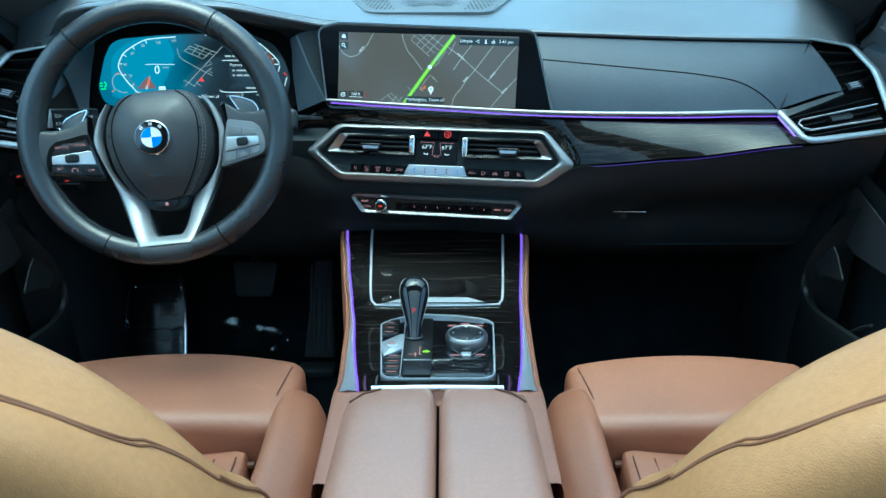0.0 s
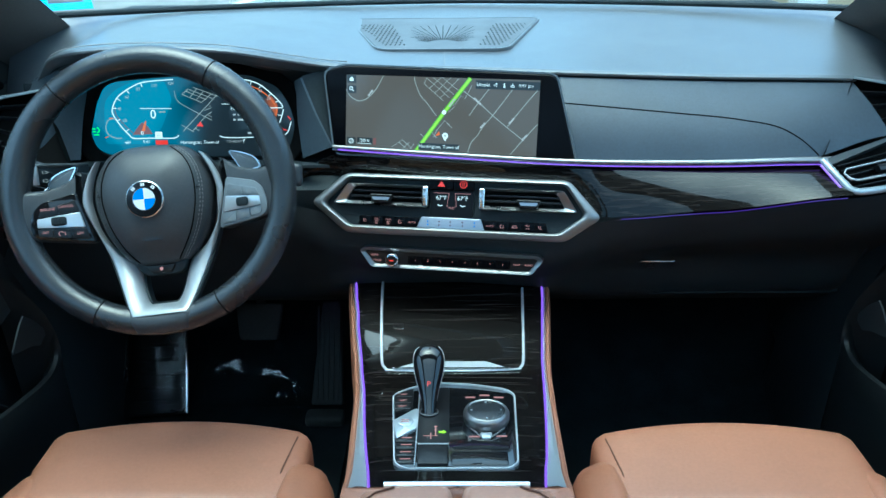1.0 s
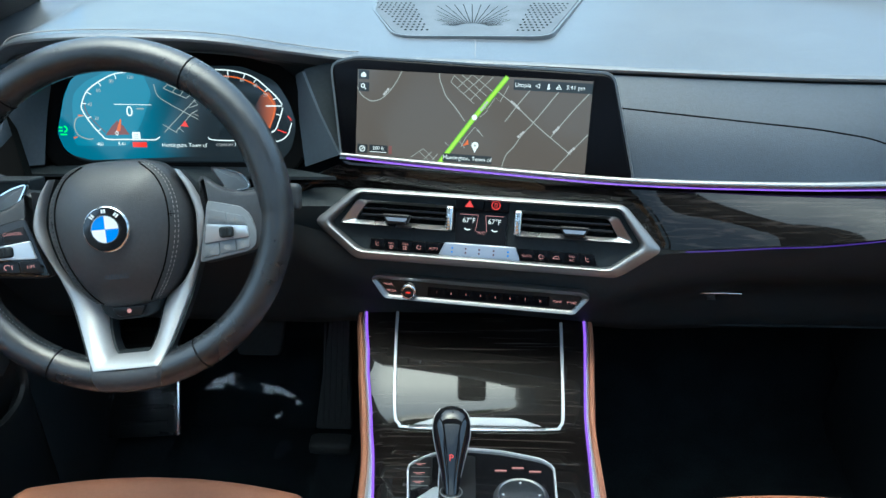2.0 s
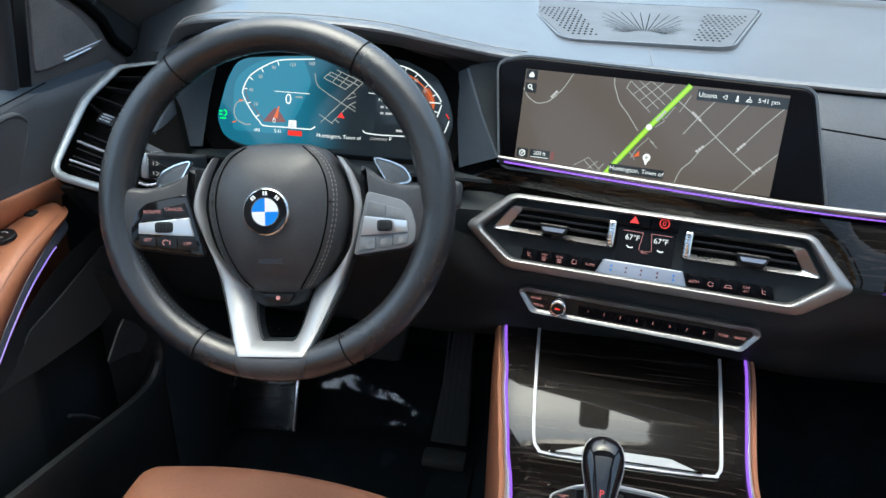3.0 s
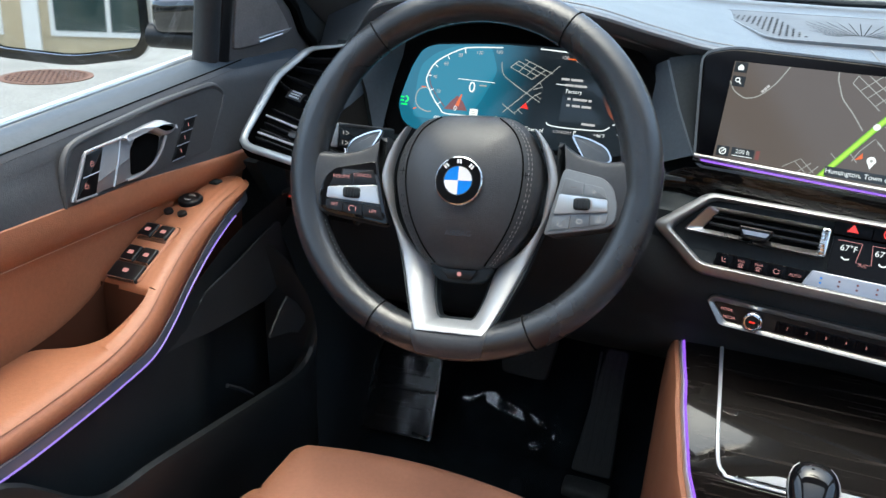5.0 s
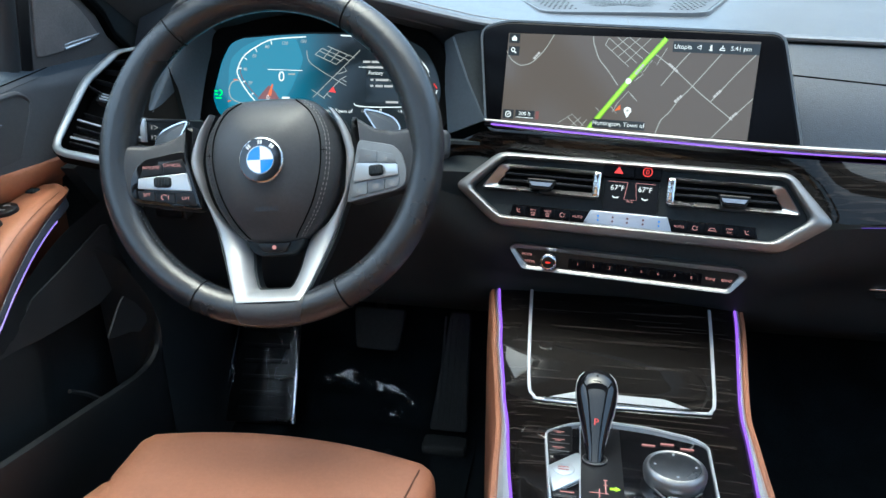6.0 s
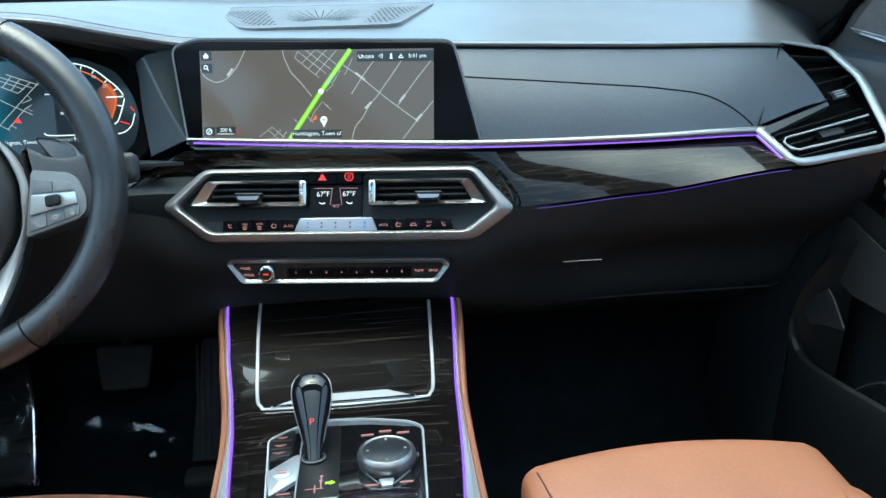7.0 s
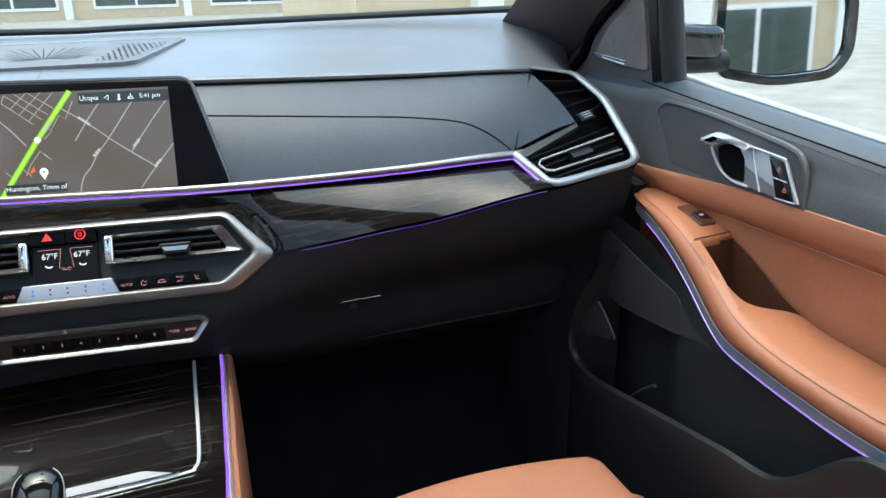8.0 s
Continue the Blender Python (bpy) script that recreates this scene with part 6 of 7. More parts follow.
            return part(name, plate(rounded(pts if area > 0 else pts[::-1], 0.0012), 0.004, z, T, 0.0005), m, pod)
        key([(0.0985, 0.0010), (0.1172, -0.0042), (0.1166, -0.0155), (0.0945, -0.0135)])
        key([(0.1180, -0.0045), (0.1360, -0.0090), (0.1400, -0.0190), (0.1174, -0.0158)])
        bar = key([(0.0938, -0.0148), (0.1405, -0.0200), (0.1410, -0.0310), (0.0895, -0.0345)], 0.0082, PALE, "bright_bar")
        bar["label"] = "bright metal key bar"
        key([(0.0890, -0.0362), (0.1058, -0.0352), (0.1050, -0.0478), (0.0855, -0.0505)])
        key([(0.1066, -0.0352), (0.1250, -0.0340), (0.1246, -0.0450), (0.1060, -0.0476)])
        key([(0.1258, -0.0339), (0.1420, -0.0326), (0.1405, -0.0425), (0.1254, -0.0448)])
        part("roller", soft_box((0.0080, 0.0058, 0.006), 0.003, lambda v: T @ (v + Vector((s * 0.1165, -0.0245, 0.0075))), 4), SOFT, pod)
        for k in (-0.003, 0.0, 0.003):
            part("roller_rib", plate(box2(s * 0.1165 + k - 0.0006, -0.0290, s * 0.1165 + k + 0.0006, -0.0200), 0.0130, 0.0140, T), KEY, pod)
        if s < 0:
            text("key_text", "RESUME", 0.0046, at(T, -0.1285, -0.0085, 0.0069), LIT_PINK, pod)
            text("key_text", "CANCEL", 0.0046, at(T, -0.1082, -0.0060, 0.0069), LIT_PINK, pod)
            text("key_text", "SET", 0.0046, at(T, -0.1330, -0.0375, 0.0069), LIT_PINK, pod)
            text("key_text", "LIM", 0.0046, at(T, -0.0960, -0.0420, 0.0069), LIT_PINK, pod)
            part("mark", lines([arc(-0.1165, -0.0405, 0.0028, 0.0028, 30, 250, 8), [(-0.1125, -0.0385), (-0.1125, -0.0430)]], 0.0008, 0.0069, T), LIT_PINK, pod)
        else:
            for mark in ([[(0.104, -0.0080), (0.110, -0.0085)]], [[(0.1240, -0.0125), (0.1300, -0.0130)], [(0.1270, -0.0100), (0.1270, -0.0155)]], [arc(0.0965, -0.0430, 0.0028, 0.0028, 150, 330, 6)], [arc(0.1150, -0.0405, 0.0028, 0.0020, 0, 360, 10)], [[(0.1335, -0.0355), (0.1335, -0.0400)], arc(0.1335, -0.0390, 0.0022, 0.0022, 180, 360, 6)]):
                part("mark", lines(mark, 0.0007, 0.0069, T), LIT_GREY, pod)
        q = [(s * 0.098, 0.047), (s * 0.117, 0.0425), (s * 0.134, 0.0345), (s * 0.141, 0.020), (s * 0.116, 0.016)]
        o = rounded(q if s < 0 else q[::-1], 0.007)
        pad = part("shift_paddle", plate(o, -0.030, -0.024, WH, 0.002), POD, w, "grey shift paddle with a bright edge")
        part("paddle_edge", frame_ring(inset(o, -0.0006), inset(o, 0.0016), -0.026, -0.0228, WH), CHROME, pad)
    part("column", tube([WH @ Vector((0, 0, -0.03)), WH @ Vector((0, 0, -0.07)), WH @ Vector((0, 0, -0.14))], 0.045, 16), SOFT, w)
    # stalks
    for s in (-1, 1):
        st = thing("column_stalk", "black control stalk behind the steering wheel", "stalk", group="stalks on the steering column")
        m = plane((-0.3958, 1.0317, 1.0805), (1, 0.047), 23.5) @ Matrix.Translation((0, 0, -0.045))
        x = 0.142 if s < 0 else 0.172
        part("arm", tube([m @ Vector((s * 0.03, 0.015, -0.01)), m @ Vector((s * 0.09, 0.020, 0.0)), m @ Vector((s * (x - 0.01), 0.024, 0.0))], 0.010, 10), SOFT, st)
        if s > 0:
            part("tip", soft_box((0.016, 0.015, 0.012), 0.006, lambda v: m @ (v + Vector((s * x, 0.022, 0.0))), 6), GREY, st)
        else:
            k = plane((-0.540, 1.080, 1.089), (1, 0.05), 14)
            tip = part("tip", plate(rounded(box2(-0.030, -0.014, 0.032, 0.013), 0.003), -0.030, 0.0, k, 0.003), SOFT, st)
            part("end_face", plate(rounded(box2(-0.030, -0.014, -0.022, 0.013), 0.002), -0.028, 0.0015, k, 0.001), PALE, tip)
            part("end_face", plate(rounded(box2(-0.028, 0.0095, 0.030, 0.013), 0.001), -0.028, 0.0012, k, 0.0005), GREY, tip)
            for y in (-0.008, 0.003):
                part("mark", lines([[(-0.016, y + 0.002), (-0.016, y - 0.002)], [(-0.013, y + 0.002), (-0.009, y), (-0.013, y - 0.002)]], 0.0008, 0.0004, k), LIT_GREY, tip)


steering_wheel()

# ---- seats ----
def seat(name, cx, label):
    s = thing(name, label, "car seat", group="front seats")
    inner = 1 if cx < 0 else -1  # towards the car's middle

    def front(v):
        # thigh support: crowned top, narrower towards the rear
        w = 1 - 0.05 * max(0, -v.y / 0.085)
        return Vector((cx + v.x * w, v.y + 0.940 - 0.02 * (v.x / 0.18) ** 2 * (1 if v.y > 0 else 0), v.z + (0.660 if cx < 0 else 0.655) + 0.006 * (1 - (v.x / 0.18) ** 2) + 0.02 * v.y))
    part("thigh_support", soft_box((0.189, 0.090, 0.062), 0.022, front, 18), TAN, s)

    def cushion(v):
        return Vector((cx + v.x, v.y + 0.615, v.z + 0.635 - 0.012 * math.cos(v.x / 0.13 * 1.5) - 0.10 * (0.25 - v.y) * 0.4))
    part("cushion", soft_box((0.135, 0.235, 0.055), 0.02, cushion, 12), TAN, s)
    for k in range(-4, 5):
        x = cx + k * 0.030
        part("flute", tube([(x, y, 0.635 + 0.0545 - 0.012 * math.cos(k * 0.030 / 0.13 * 1.5) - 0.04 * (0.865 - y)) for y in steps(0.45, 0.825, 6)], 0.0012, 6), TAN_DARK, s)
    part("groove", tube([(cx + x, 0.838, 0.660) for x in steps(-0.14, 0.14, 6)], 0.006, 8), TAN_DARK, s)
    for side in (-1, 1):
        bx = cx + side * (0.193 if side == inner else 0.182)

        def bolster(v):
            k = max(0, (v.y - 0.10) / 0.16)
            return Vector((bx + v.x * (1 - 0.35 * k * k) + side * 0.01 * (1 - k), v.y + 0.705, v.z + (0.668 if side == inner else 0.660) - 0.022 * k * k + 0.02 * (v.x * -side) / 0.05))
        part("side_bolster", soft_box((0.040, 0.255, 0.062), 0.030, bolster, 14), TAN, s)
        part("seam", tube(curve([(bx - side * 0.010, 0.45, 0.722), (bx - side * 0.010, 0.70, 0.720), (bx - side * 0.008, 0.85, 0.708), (bx - side * 0.004, 0.92, 0.685)], 6), 0.0010, 6), TAN_DARK, s)
        part("piping", tube(curve([(bx + side * 0.036, 0.45, 0.705), (bx + side * 0.036, 0.72, 0.703), (bx + side * 0.032, 0.85, 0.692), (bx + side * 0.026, 0.92, 0.66)], 6), 0.0016, 6), TAN_DARK, s)
        if side == inner:
            part("seam", tube([(cx + side * 0.172, 1.004, 0.702), (cx + side * 0.170, 0.988, 0.7200 + (0.003 if cx < 0 else -0.002)), (cx + side * 0.161, 0.92, 0.7205 + (0.003 if cx < 0 else -0.002)), (cx + side * 0.155, 0.866, 0.706)], 0.0014, 6), TAN_DARK, s)
    part("base", soft_box((0.19, 0.30, 0.085), 0.02, lambda v: Vector((cx + v.x, v.y + 0.66, v.z + 0.515)), 6), SOFT, s, "black seat base")
    for rx in (-0.16, 0.16):
        part("rail", plate(box2(cx + rx - 0.015, 0.35, cx + rx + 0.015, 1.0), FLOOR - 0.004, 0.44, Matrix.Identity(4)), SILVER, s, "steel seat rail")

    # backrest in level rings: shoulders narrowing upwards, a bolster swelling forwards below them
    LEV = [(0.60, 0.240, 0.375, 0.510), (0.72, 0.262, 0.350, 0.510), (0.86, 0.276, 0.325, 0.500), (0.96, 0.282, 0.308, 0.476), (1.01, 0.278, 0.301, 0.450), (1.035, 0.270, 0.298, 0.426), (1.06, 0.260, 0.295, 0.410), (1.09, 0.243, 0.291, 0.402), (1.13, 0.210, 0.285, 0.394), (1.16, 0.169, 0.282, 0.387), (1.188, 0.120, 0.284, 0.376), (1.205, 0.065, 0.300, 0.352)]
    bx = -0.393 if cx < 0 else 0.399

    def ring(z, ang, grow=1.0):
        w, y0, y1 = spline_at(LEV, z)
        ca, sa = math.cos(ang), math.sin(ang)
        x = math.copysign(abs(ca) ** 0.45, ca) * w * grow
        y = math.copysign(abs(sa) ** 0.60, sa) * (y1 - y0) / 2 * grow + (y0 + y1) / 2
        y -= 0.030 * (1 - (abs(x) / w) ** 2) * (1 if sa > 0 else 0) * max(0, min(1, (1.1 - z) / 0.1))
        return Vector((bx + x, y, z))
    zs = steps(0.60, 1.0, 9) + steps(1.0, 1.205, 24)[1:]
    # backrest colour carries the warm light that falls on it
    part("backrest", loft([[ring(z, 2 * math.pi * k / 72) for k in range(72)] for z in zs], close_u=True, caps=True), BACK_TAN, s, "tan leather backrest with warm light put into its colour")
    SEAM = [(0.0, 1.170, -10), (0.25, 1.148, -6), (0.45, 1.131, -4), (0.62, 1.114, -1), (0.78, 1.094, 2), (0.90, 1.075, 5), (1.0, 1.058, 7)]
    for side in (-1, 1):
        for drop in (0.0, 0.0095):
            pts = []
            for t in steps(0, 1, 24):
                z, ang = spline_at(SEAM, t)
                pts.append(ring(z - drop * (1 - 0.75 * t), radians(ang) if side > 0 else math.pi - radians(ang), 1.001))
            part("seam", tube(pts, 0.0009, 6), TAN_STITCH, s)
        part("piping", tube([ring(z, radians(8 + 17 * (1.058 - z) / 0.1) if side > 0 else math.pi - radians(8 + 17 * (1.058 - z) / 0.1), 1.003) for z in steps(0.90, 1.057, 12)], 0.0016, 6), TAN_STITCH, s)
    return s


seat("driver_seat", -0.400, "tan leather driver's seat with side bolsters and seams")
seat("passenger_seat", 0.380, "tan leather passenger seat with side bolsters and seams")

# ---- doors ----
# along the door: y, inner edge of the armrest, its top, height of the light strip, outer edge of the top
ARM = [(0.40, 0.690, 0.900, 0.866), (0.60, 0.684, 0.898, 0.864), (0.73, 0.680, 0.897, 0.863), (0.80, 0.681, 0.899, 0.866), (0.87, 0.684, 0.905, 0.871), (0.92, 0.688, 0.920, 0.877), (0.96, 0.695, 0.942, 0.894), (1.00, 0.702, 0.962, 0.918), (1.05, 0.710, 0.980, 0.944), (1.10, 0.718, 0.990, 0.962), (1.165, 0.733, 0.994, 0.974), (1.185, 0.752, 0.990, 0.978)]
RECESS = {-1: [(0.40, 0.776), (0.828, 0.776), (0.836, 0.773), (0.843, 0.764), (0.850, 0.750), (0.857, 0.738), (0.866, 0.728), (0.876, 0.721), (0.890, 0.7165), (0.921, 0.714), (0.9460, 0.712), (0.9475, 0.776), (1.2, 0.776)], 1: [(0.40, 0.776), (0.886, 0.776), (0.894, 0.773), (0.900, 0.766), (0.905, 0.757), (0.911, 0.743), (0.917, 0.733), (0.925, 0.725), (0.937, 0.719), (0.955, 0.7145), (0.984, 0.713), (1.0150, 0.715), (1.0165, 0.776), (1.2, 0.776)]}


def arm_at(y):
    return spline_at(ARM, y)


def recess_at(s, y):
    """Outer edge of the armrest's top beside the pull recess."""
    for p, q in zip(RECESS[s], RECESS[s][1:]):
        if y <= q[0]:
            return p[1] + (q[1] - p[1]) * max(0.0, y - p[0]) / (q[0] - p[0])
    return RECESS[s][-1][1]


def door(s):
    nm = "door_1" if s < 0 else "door_2"
    d = thing(nm, "car door trimmed in black and tan leather with violet light", "car door", kind="structure")
    dy, dz = (-0.010, -0.005) if s < 0 else (0.010, 0.005)

    def P(a, y, z):
        return Vector((C + s * a, y + dy, z + dz))

    def sheet(rows, thick=0.0):
        return loft([[P(*p) for p in r] for r in rows], thick=thick)
    ys = sorted(steps(0.40, 1.185, 420) + [r[0] for r in RECESS[s] if 0.40 < r[0] < 1.18])
    # armrest top with its rolled inner edge and the pull recess
    rows, near_wall_rows = [], []
    for y in ys:
        a, zt, zl = arm_at(y)
        ao = recess_at(s, y)
        up = min(0.003, 0.12 * (zt - zl))
        rows.append([(a + 0.005, y, zl + 0.003 + up), (a - 0.001, y, zl + 0.006 + up), (a - 0.003, y, (zl + zt) / 2 + 0.002 + up * 0.5), (a + 0.001, y, zt - 0.007), (a + 0.008, y, zt - 0.001), (a + 0.018, y, zt), (a * 0.6 + ao * 0.4, y, zt - 0.001), (ao - 0.006, y, zt - 0.0015), (ao - 0.001, y, zt - 0.005), (ao + 0.001, y, zt - 0.012)])
        near_wall_rows.append([(ao + 0.001, y, zt - 0.011), (ao + 0.003, y, zt - 0.05), (ao + 0.004, y, 0.79)])
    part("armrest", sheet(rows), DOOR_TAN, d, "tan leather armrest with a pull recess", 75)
    # walls, floor and end of the recess are coloured dark for its shade
    wall = [y for y in ys if RECESS[s][2][0] < y < RECESS[s][-2][0]]
    part("recess_wall", sheet([[(0.7735, y, arm_at(y)[1] - 0.004), (0.7765, y, arm_at(y)[1] - 0.016), (0.7790, y, arm_at(y)[1] - 0.05), (0.7790, y, 0.79)] for y in wall]), TAN_DARK, d, "far wall of the pull recess, darkened with painted shade")
    part("recess_near_wall", sheet([q for q in near_wall_rows if 0.80 < q[0][1] <= RECESS[s][-2][0]]), TAN_DARK, d, "near wall of the pull recess, darkened with painted shade")
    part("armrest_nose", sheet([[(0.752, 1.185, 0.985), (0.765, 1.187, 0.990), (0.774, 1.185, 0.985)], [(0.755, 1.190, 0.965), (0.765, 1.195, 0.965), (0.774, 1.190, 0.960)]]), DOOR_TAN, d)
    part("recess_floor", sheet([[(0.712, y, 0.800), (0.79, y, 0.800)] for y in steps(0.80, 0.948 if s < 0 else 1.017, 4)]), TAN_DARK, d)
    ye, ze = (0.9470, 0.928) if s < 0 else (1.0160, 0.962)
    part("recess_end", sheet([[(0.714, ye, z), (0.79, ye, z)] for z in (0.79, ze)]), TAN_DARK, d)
    part("stitching", tube([P(arm_at(y)[0] + 0.004, y, arm_at(y)[1] - 0.0035) for y in steps(0.40, 1.15, 60)], 0.0004, 6), TAN_STITCH, d)
    # light strip in a silver edge below the armrest
    def strip(y, da, dz):
        a, zt, zl = arm_at(y)
        return (a + da, y, zl + dz + (min(0.003, 0.12 * (zt - zl)) if dz > 0 else 0.0))
    part("strip_bed", sheet([[strip(y, 0.006, 0.0045), strip(y, 0.001, 0.0030), strip(y, -0.0015, -0.002), strip(y, -0.0005, -0.007), strip(y, 0.004, -0.009), strip(y, 0.02, -0.012)] for y in steps(0.40, 1.16, 60)]), STRIP, d, "silver trim strip with the sky's blue put into its colour")
    part("silver_edge", tube([P(*strip(y, 0.0002, 0.0030)) for y in steps(0.40, 1.13, 50)], 0.0008, 8), PALE, d)
    part("ambient_strip", tube([P(*strip(y, -0.0008, -0.0066)) for y in steps(0.40, 1.12, 60)], 0.0011, 8), LILAC, d, "violet ambient light strip")
    # tan side panel above the armrest
    rows = []
    for y in steps(0.40, 1.215, 50):
        zt = 1.036 - 0.010 * max(0, (y - 1.0) / 0.2)
        rows.append([(0.786, y, 0.79), (0.783, y, 0.88), (0.780, y, 0.94), (0.777, y, 0.976), (0.7745, y, 0.9870), (0.7735, y, 0.9885), (0.7700, y, 0.9910), (0.7645, y, 1.000), (0.7605, y, 1.010), (0.7595, y, 1.020), (0.7615, y, zt - 0.004), (0.768, y, zt)])
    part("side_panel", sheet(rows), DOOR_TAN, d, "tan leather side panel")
    part("stitching", tube([P(0.7728, y, 0.9880) for y in steps(0.40, 1.04, 40)], 0.0006, 6), PALE_STITCH, d, "pale double stitching")
    # black upper part and the sill
    rows = []
    for y in steps(0.40, 1.40, 60):
        k = max(0.0, min(1.0, (y - 1.195) / 0.03))
        zs = (1.088 + 0.053 * (y - 0.70) / 0.5) * (1 - k) + 1.133 * k
        rows.append([(0.762, y, 1.024), (0.764, y, 1.040), (0.770, y, 1.065), (0.775, y, zs - 0.030), (0.776, y, zs - 0.018), (0.784, y, zs - 0.008), (0.797, y, zs), (0.815, y, zs + 0.002), (0.830, y, zs - 0.004), (0.835, y, zs - 0.05)])
    part("upper_panel", sheet([r[:6] for r in rows]), DOOR_LEATHER, d, "black leather upper panel, lightened for the light on it")
    part("window_ledge", sheet([r[5:] for r in rows]), LEDGE_LEATHER, d, "blue-black leather ledge under the window")
    def ledge(y, k, rise):
        return P(k, y, 1.088 + 0.053 * (y - 0.70) / 0.5 + rise)
    part("stitching", dashes([ledge(y, 0.7772, -0.0150) for y in steps(0.40, 1.22, 330)], 0.0005), DOOR_STITCH, d, "fine dark stitching")
    part("crease", tube([ledge(y, 0.7830, -0.0088) for y in steps(0.40, 1.24, 40)], 0.0008, 6), PIT, d)
    part("sill_trim", tube([P(0.834, y, 1.088 + 0.053 * (y - 0.70) / 0.5 + 0.0) for y in steps(0.30, 1.22, 20)], 0.0040, 8), BRIGHT, d, "bright window ledge trim")
    # recessed field round the opener
    f = plane(P(0.7665, 0.975, 1.068), (0, 1) if s < 0 else (0, -1), 6)
    q = 1 if s < 0 else -1

    def G(pts, r):
        return rounded([(q * (y - 0.975), z - 1.068) for y, z in (pts if s < 0 else pts[::-1])], r)
    lip = [(0.901, 1.031), (0.906, 1.062), (0.915, 1.082), (0.931, 1.0925), (0.975, 1.100), (1.060, 1.1105), (1.140, 1.1165), (1.162, 1.1145), (1.176, 1.104), (1.172, 1.090), (1.150, 1.062), (1.132, 1.038)]
    rim = [f @ Vector((q * (p.x - 0.975), p.y - 1.068, 0.0)) for p in curve([(y, z, 0) for y, z in lip], 6)]
    part("opener_lip", tube(rim, 0.0042, 8, flat=0.9, taper=lambda t: min(1.0, 0.5 + 4 * t) * (1.0 if t < 0.62 else max(0.25, 1 - 2.2 * (t - 0.62)))), DOOR_LEATHER, d, "raised rim of the opener field")
    part("opener_field", plate(G(lip, 0.004), -0.006, 0.0012, f), FIELD, d, "dark field round the opener")

    def V(y, z, w=0.0):
        return f @ Vector((q * (y - 0.975), z - 1.068, w))
    opn = G([(0.9065, 1.0360), (0.9340, 1.0785), (0.9390, 1.0815), (0.9840, 1.0855), (1.0320, 1.0925), (1.0460, 1.0935), (1.0700, 1.0825), (1.0580, 1.0755), (1.0480, 1.0735), (1.0280, 1.0485), (1.0060, 1.0390), (0.9600, 1.0372), (0.9300, 1.0358)], 0.003)
    handle = part("opener", plate(opn, -0.004, 0.0045, f, 0.0015), SATIN, d, "satin silver door opener")
    part("opener_well", plate(G([(0.9900, 1.0425), (0.9965, 1.0700), (1.0110, 1.0845), (1.0300, 1.0820), (1.0445, 1.0750), (1.0370, 1.0590), (1.0210, 1.0430)], 0.004), 0.002, 0.0052, f), PIT, handle)
    part("opener_grip", plate(G([(0.9860, 1.0835), (0.9850, 1.0865), (1.0320, 1.0930), (1.0460, 1.0940), (1.0710, 1.0828), (1.0580, 1.0752), (1.0450, 1.0757), (1.0310, 1.0835), (1.0120, 1.0862)], 0.003), 0.003, 0.0150, f, 0.005), BRIGHT, handle, "bright grip of the opener")
    part("opener_edge", tube(curve([V(1.0480, 1.0755, 0.012), V(1.0400, 1.0610, 0.009), V(1.0280, 1.0480, 0.006), V(1.0070, 1.0402, 0.005), V(0.9830, 1.0390, 0.005)], 6), 0.0017, 8), BRIGHT, handle)
    part("opener_edge", tube(curve([V(0.9075, 1.0365, 0.004), V(0.9220, 1.0590, 0.005), V(0.9345, 1.0785, 0.005), V(0.9420, 1.0820, 0.005), V(0.9860, 1.0858, 0.006)], 6), 0.0016, 8), BRIGHT, handle)
    part("opener_edge", tube([V(0.9865, 1.0845, 0.005), V(0.9760, 1.0610, 0.0055), V(0.9640, 1.0372, 0.005)], 0.0012, 8), BRIGHT, handle)
    part("opener_edge", tube([V(0.9110, 1.0364, 0.005), V(0.9250, 1.0362, 0.005), V(0.9390, 1.0360, 0.005)], 0.0012, 8), BRIGHT, handle)
    keys = part("lock_keys", plate(G([(0.9125, 1.0375), (0.9375, 1.0785), (0.9595, 1.0812), (0.9380, 1.0372)], 0.0015), 0.003, 0.0060, f, 0.0008), KEY, d, "black lock and unlock keys")
    for y, z in ((0.9275, 1.0475), (0.9405, 1.0680)):
        part("mark", lines([[(q * (y - 0.975) + u, z - 1.068 + v) for u, v in p] for p in ([(-0.0022, -0.0018), (0.0022, -0.0018), (0.0022, 0.0012), (-0.0022, 0.0012), (-0.0022, -0.0018)], [(-0.0013, 0.0012), (-0.0010, 0.0030), (0.0012, 0.0030)])], 0.0007, 0.0063, f), LIT_PINK, keys)
    part("key_line", tube([V(0.9255, 1.0570, 0.0062), V(0.9480, 1.0585, 0.0062)], 0.0006, 6), BRIGHT, keys)
    if s < 0:
        mem = part("seat_keys", plate(G([(1.0600, 1.0405), (1.0950, 1.0850), (1.1170, 1.0865), (1.0830, 1.0405)], 0.002), 0.0, 0.0030, f, 0.0006), KEY, d, "black seat memory keys")
        for y, z in ((1.0985, 1.0780), (1.0885, 1.0640), (1.0780, 1.0500)):
            part("mark", lines([[(q * (y - 0.975), z - 1.0680 - 0.0022), (q * (y - 0.975), z - 1.0680 + 0.0022)]], 0.0011, 0.0034, f), LIT_PINK, mem)
        for y, z in ((1.0600, 1.0412), (1.0725, 1.0565), (1.0830, 1.0705), (1.0945, 1.0845)):
            part("key_line", tube([V(y, z, 0.0034), V(y + 0.0220, z + 0.0010, 0.0034)], 0.0006, 6), ROCKER, mem)
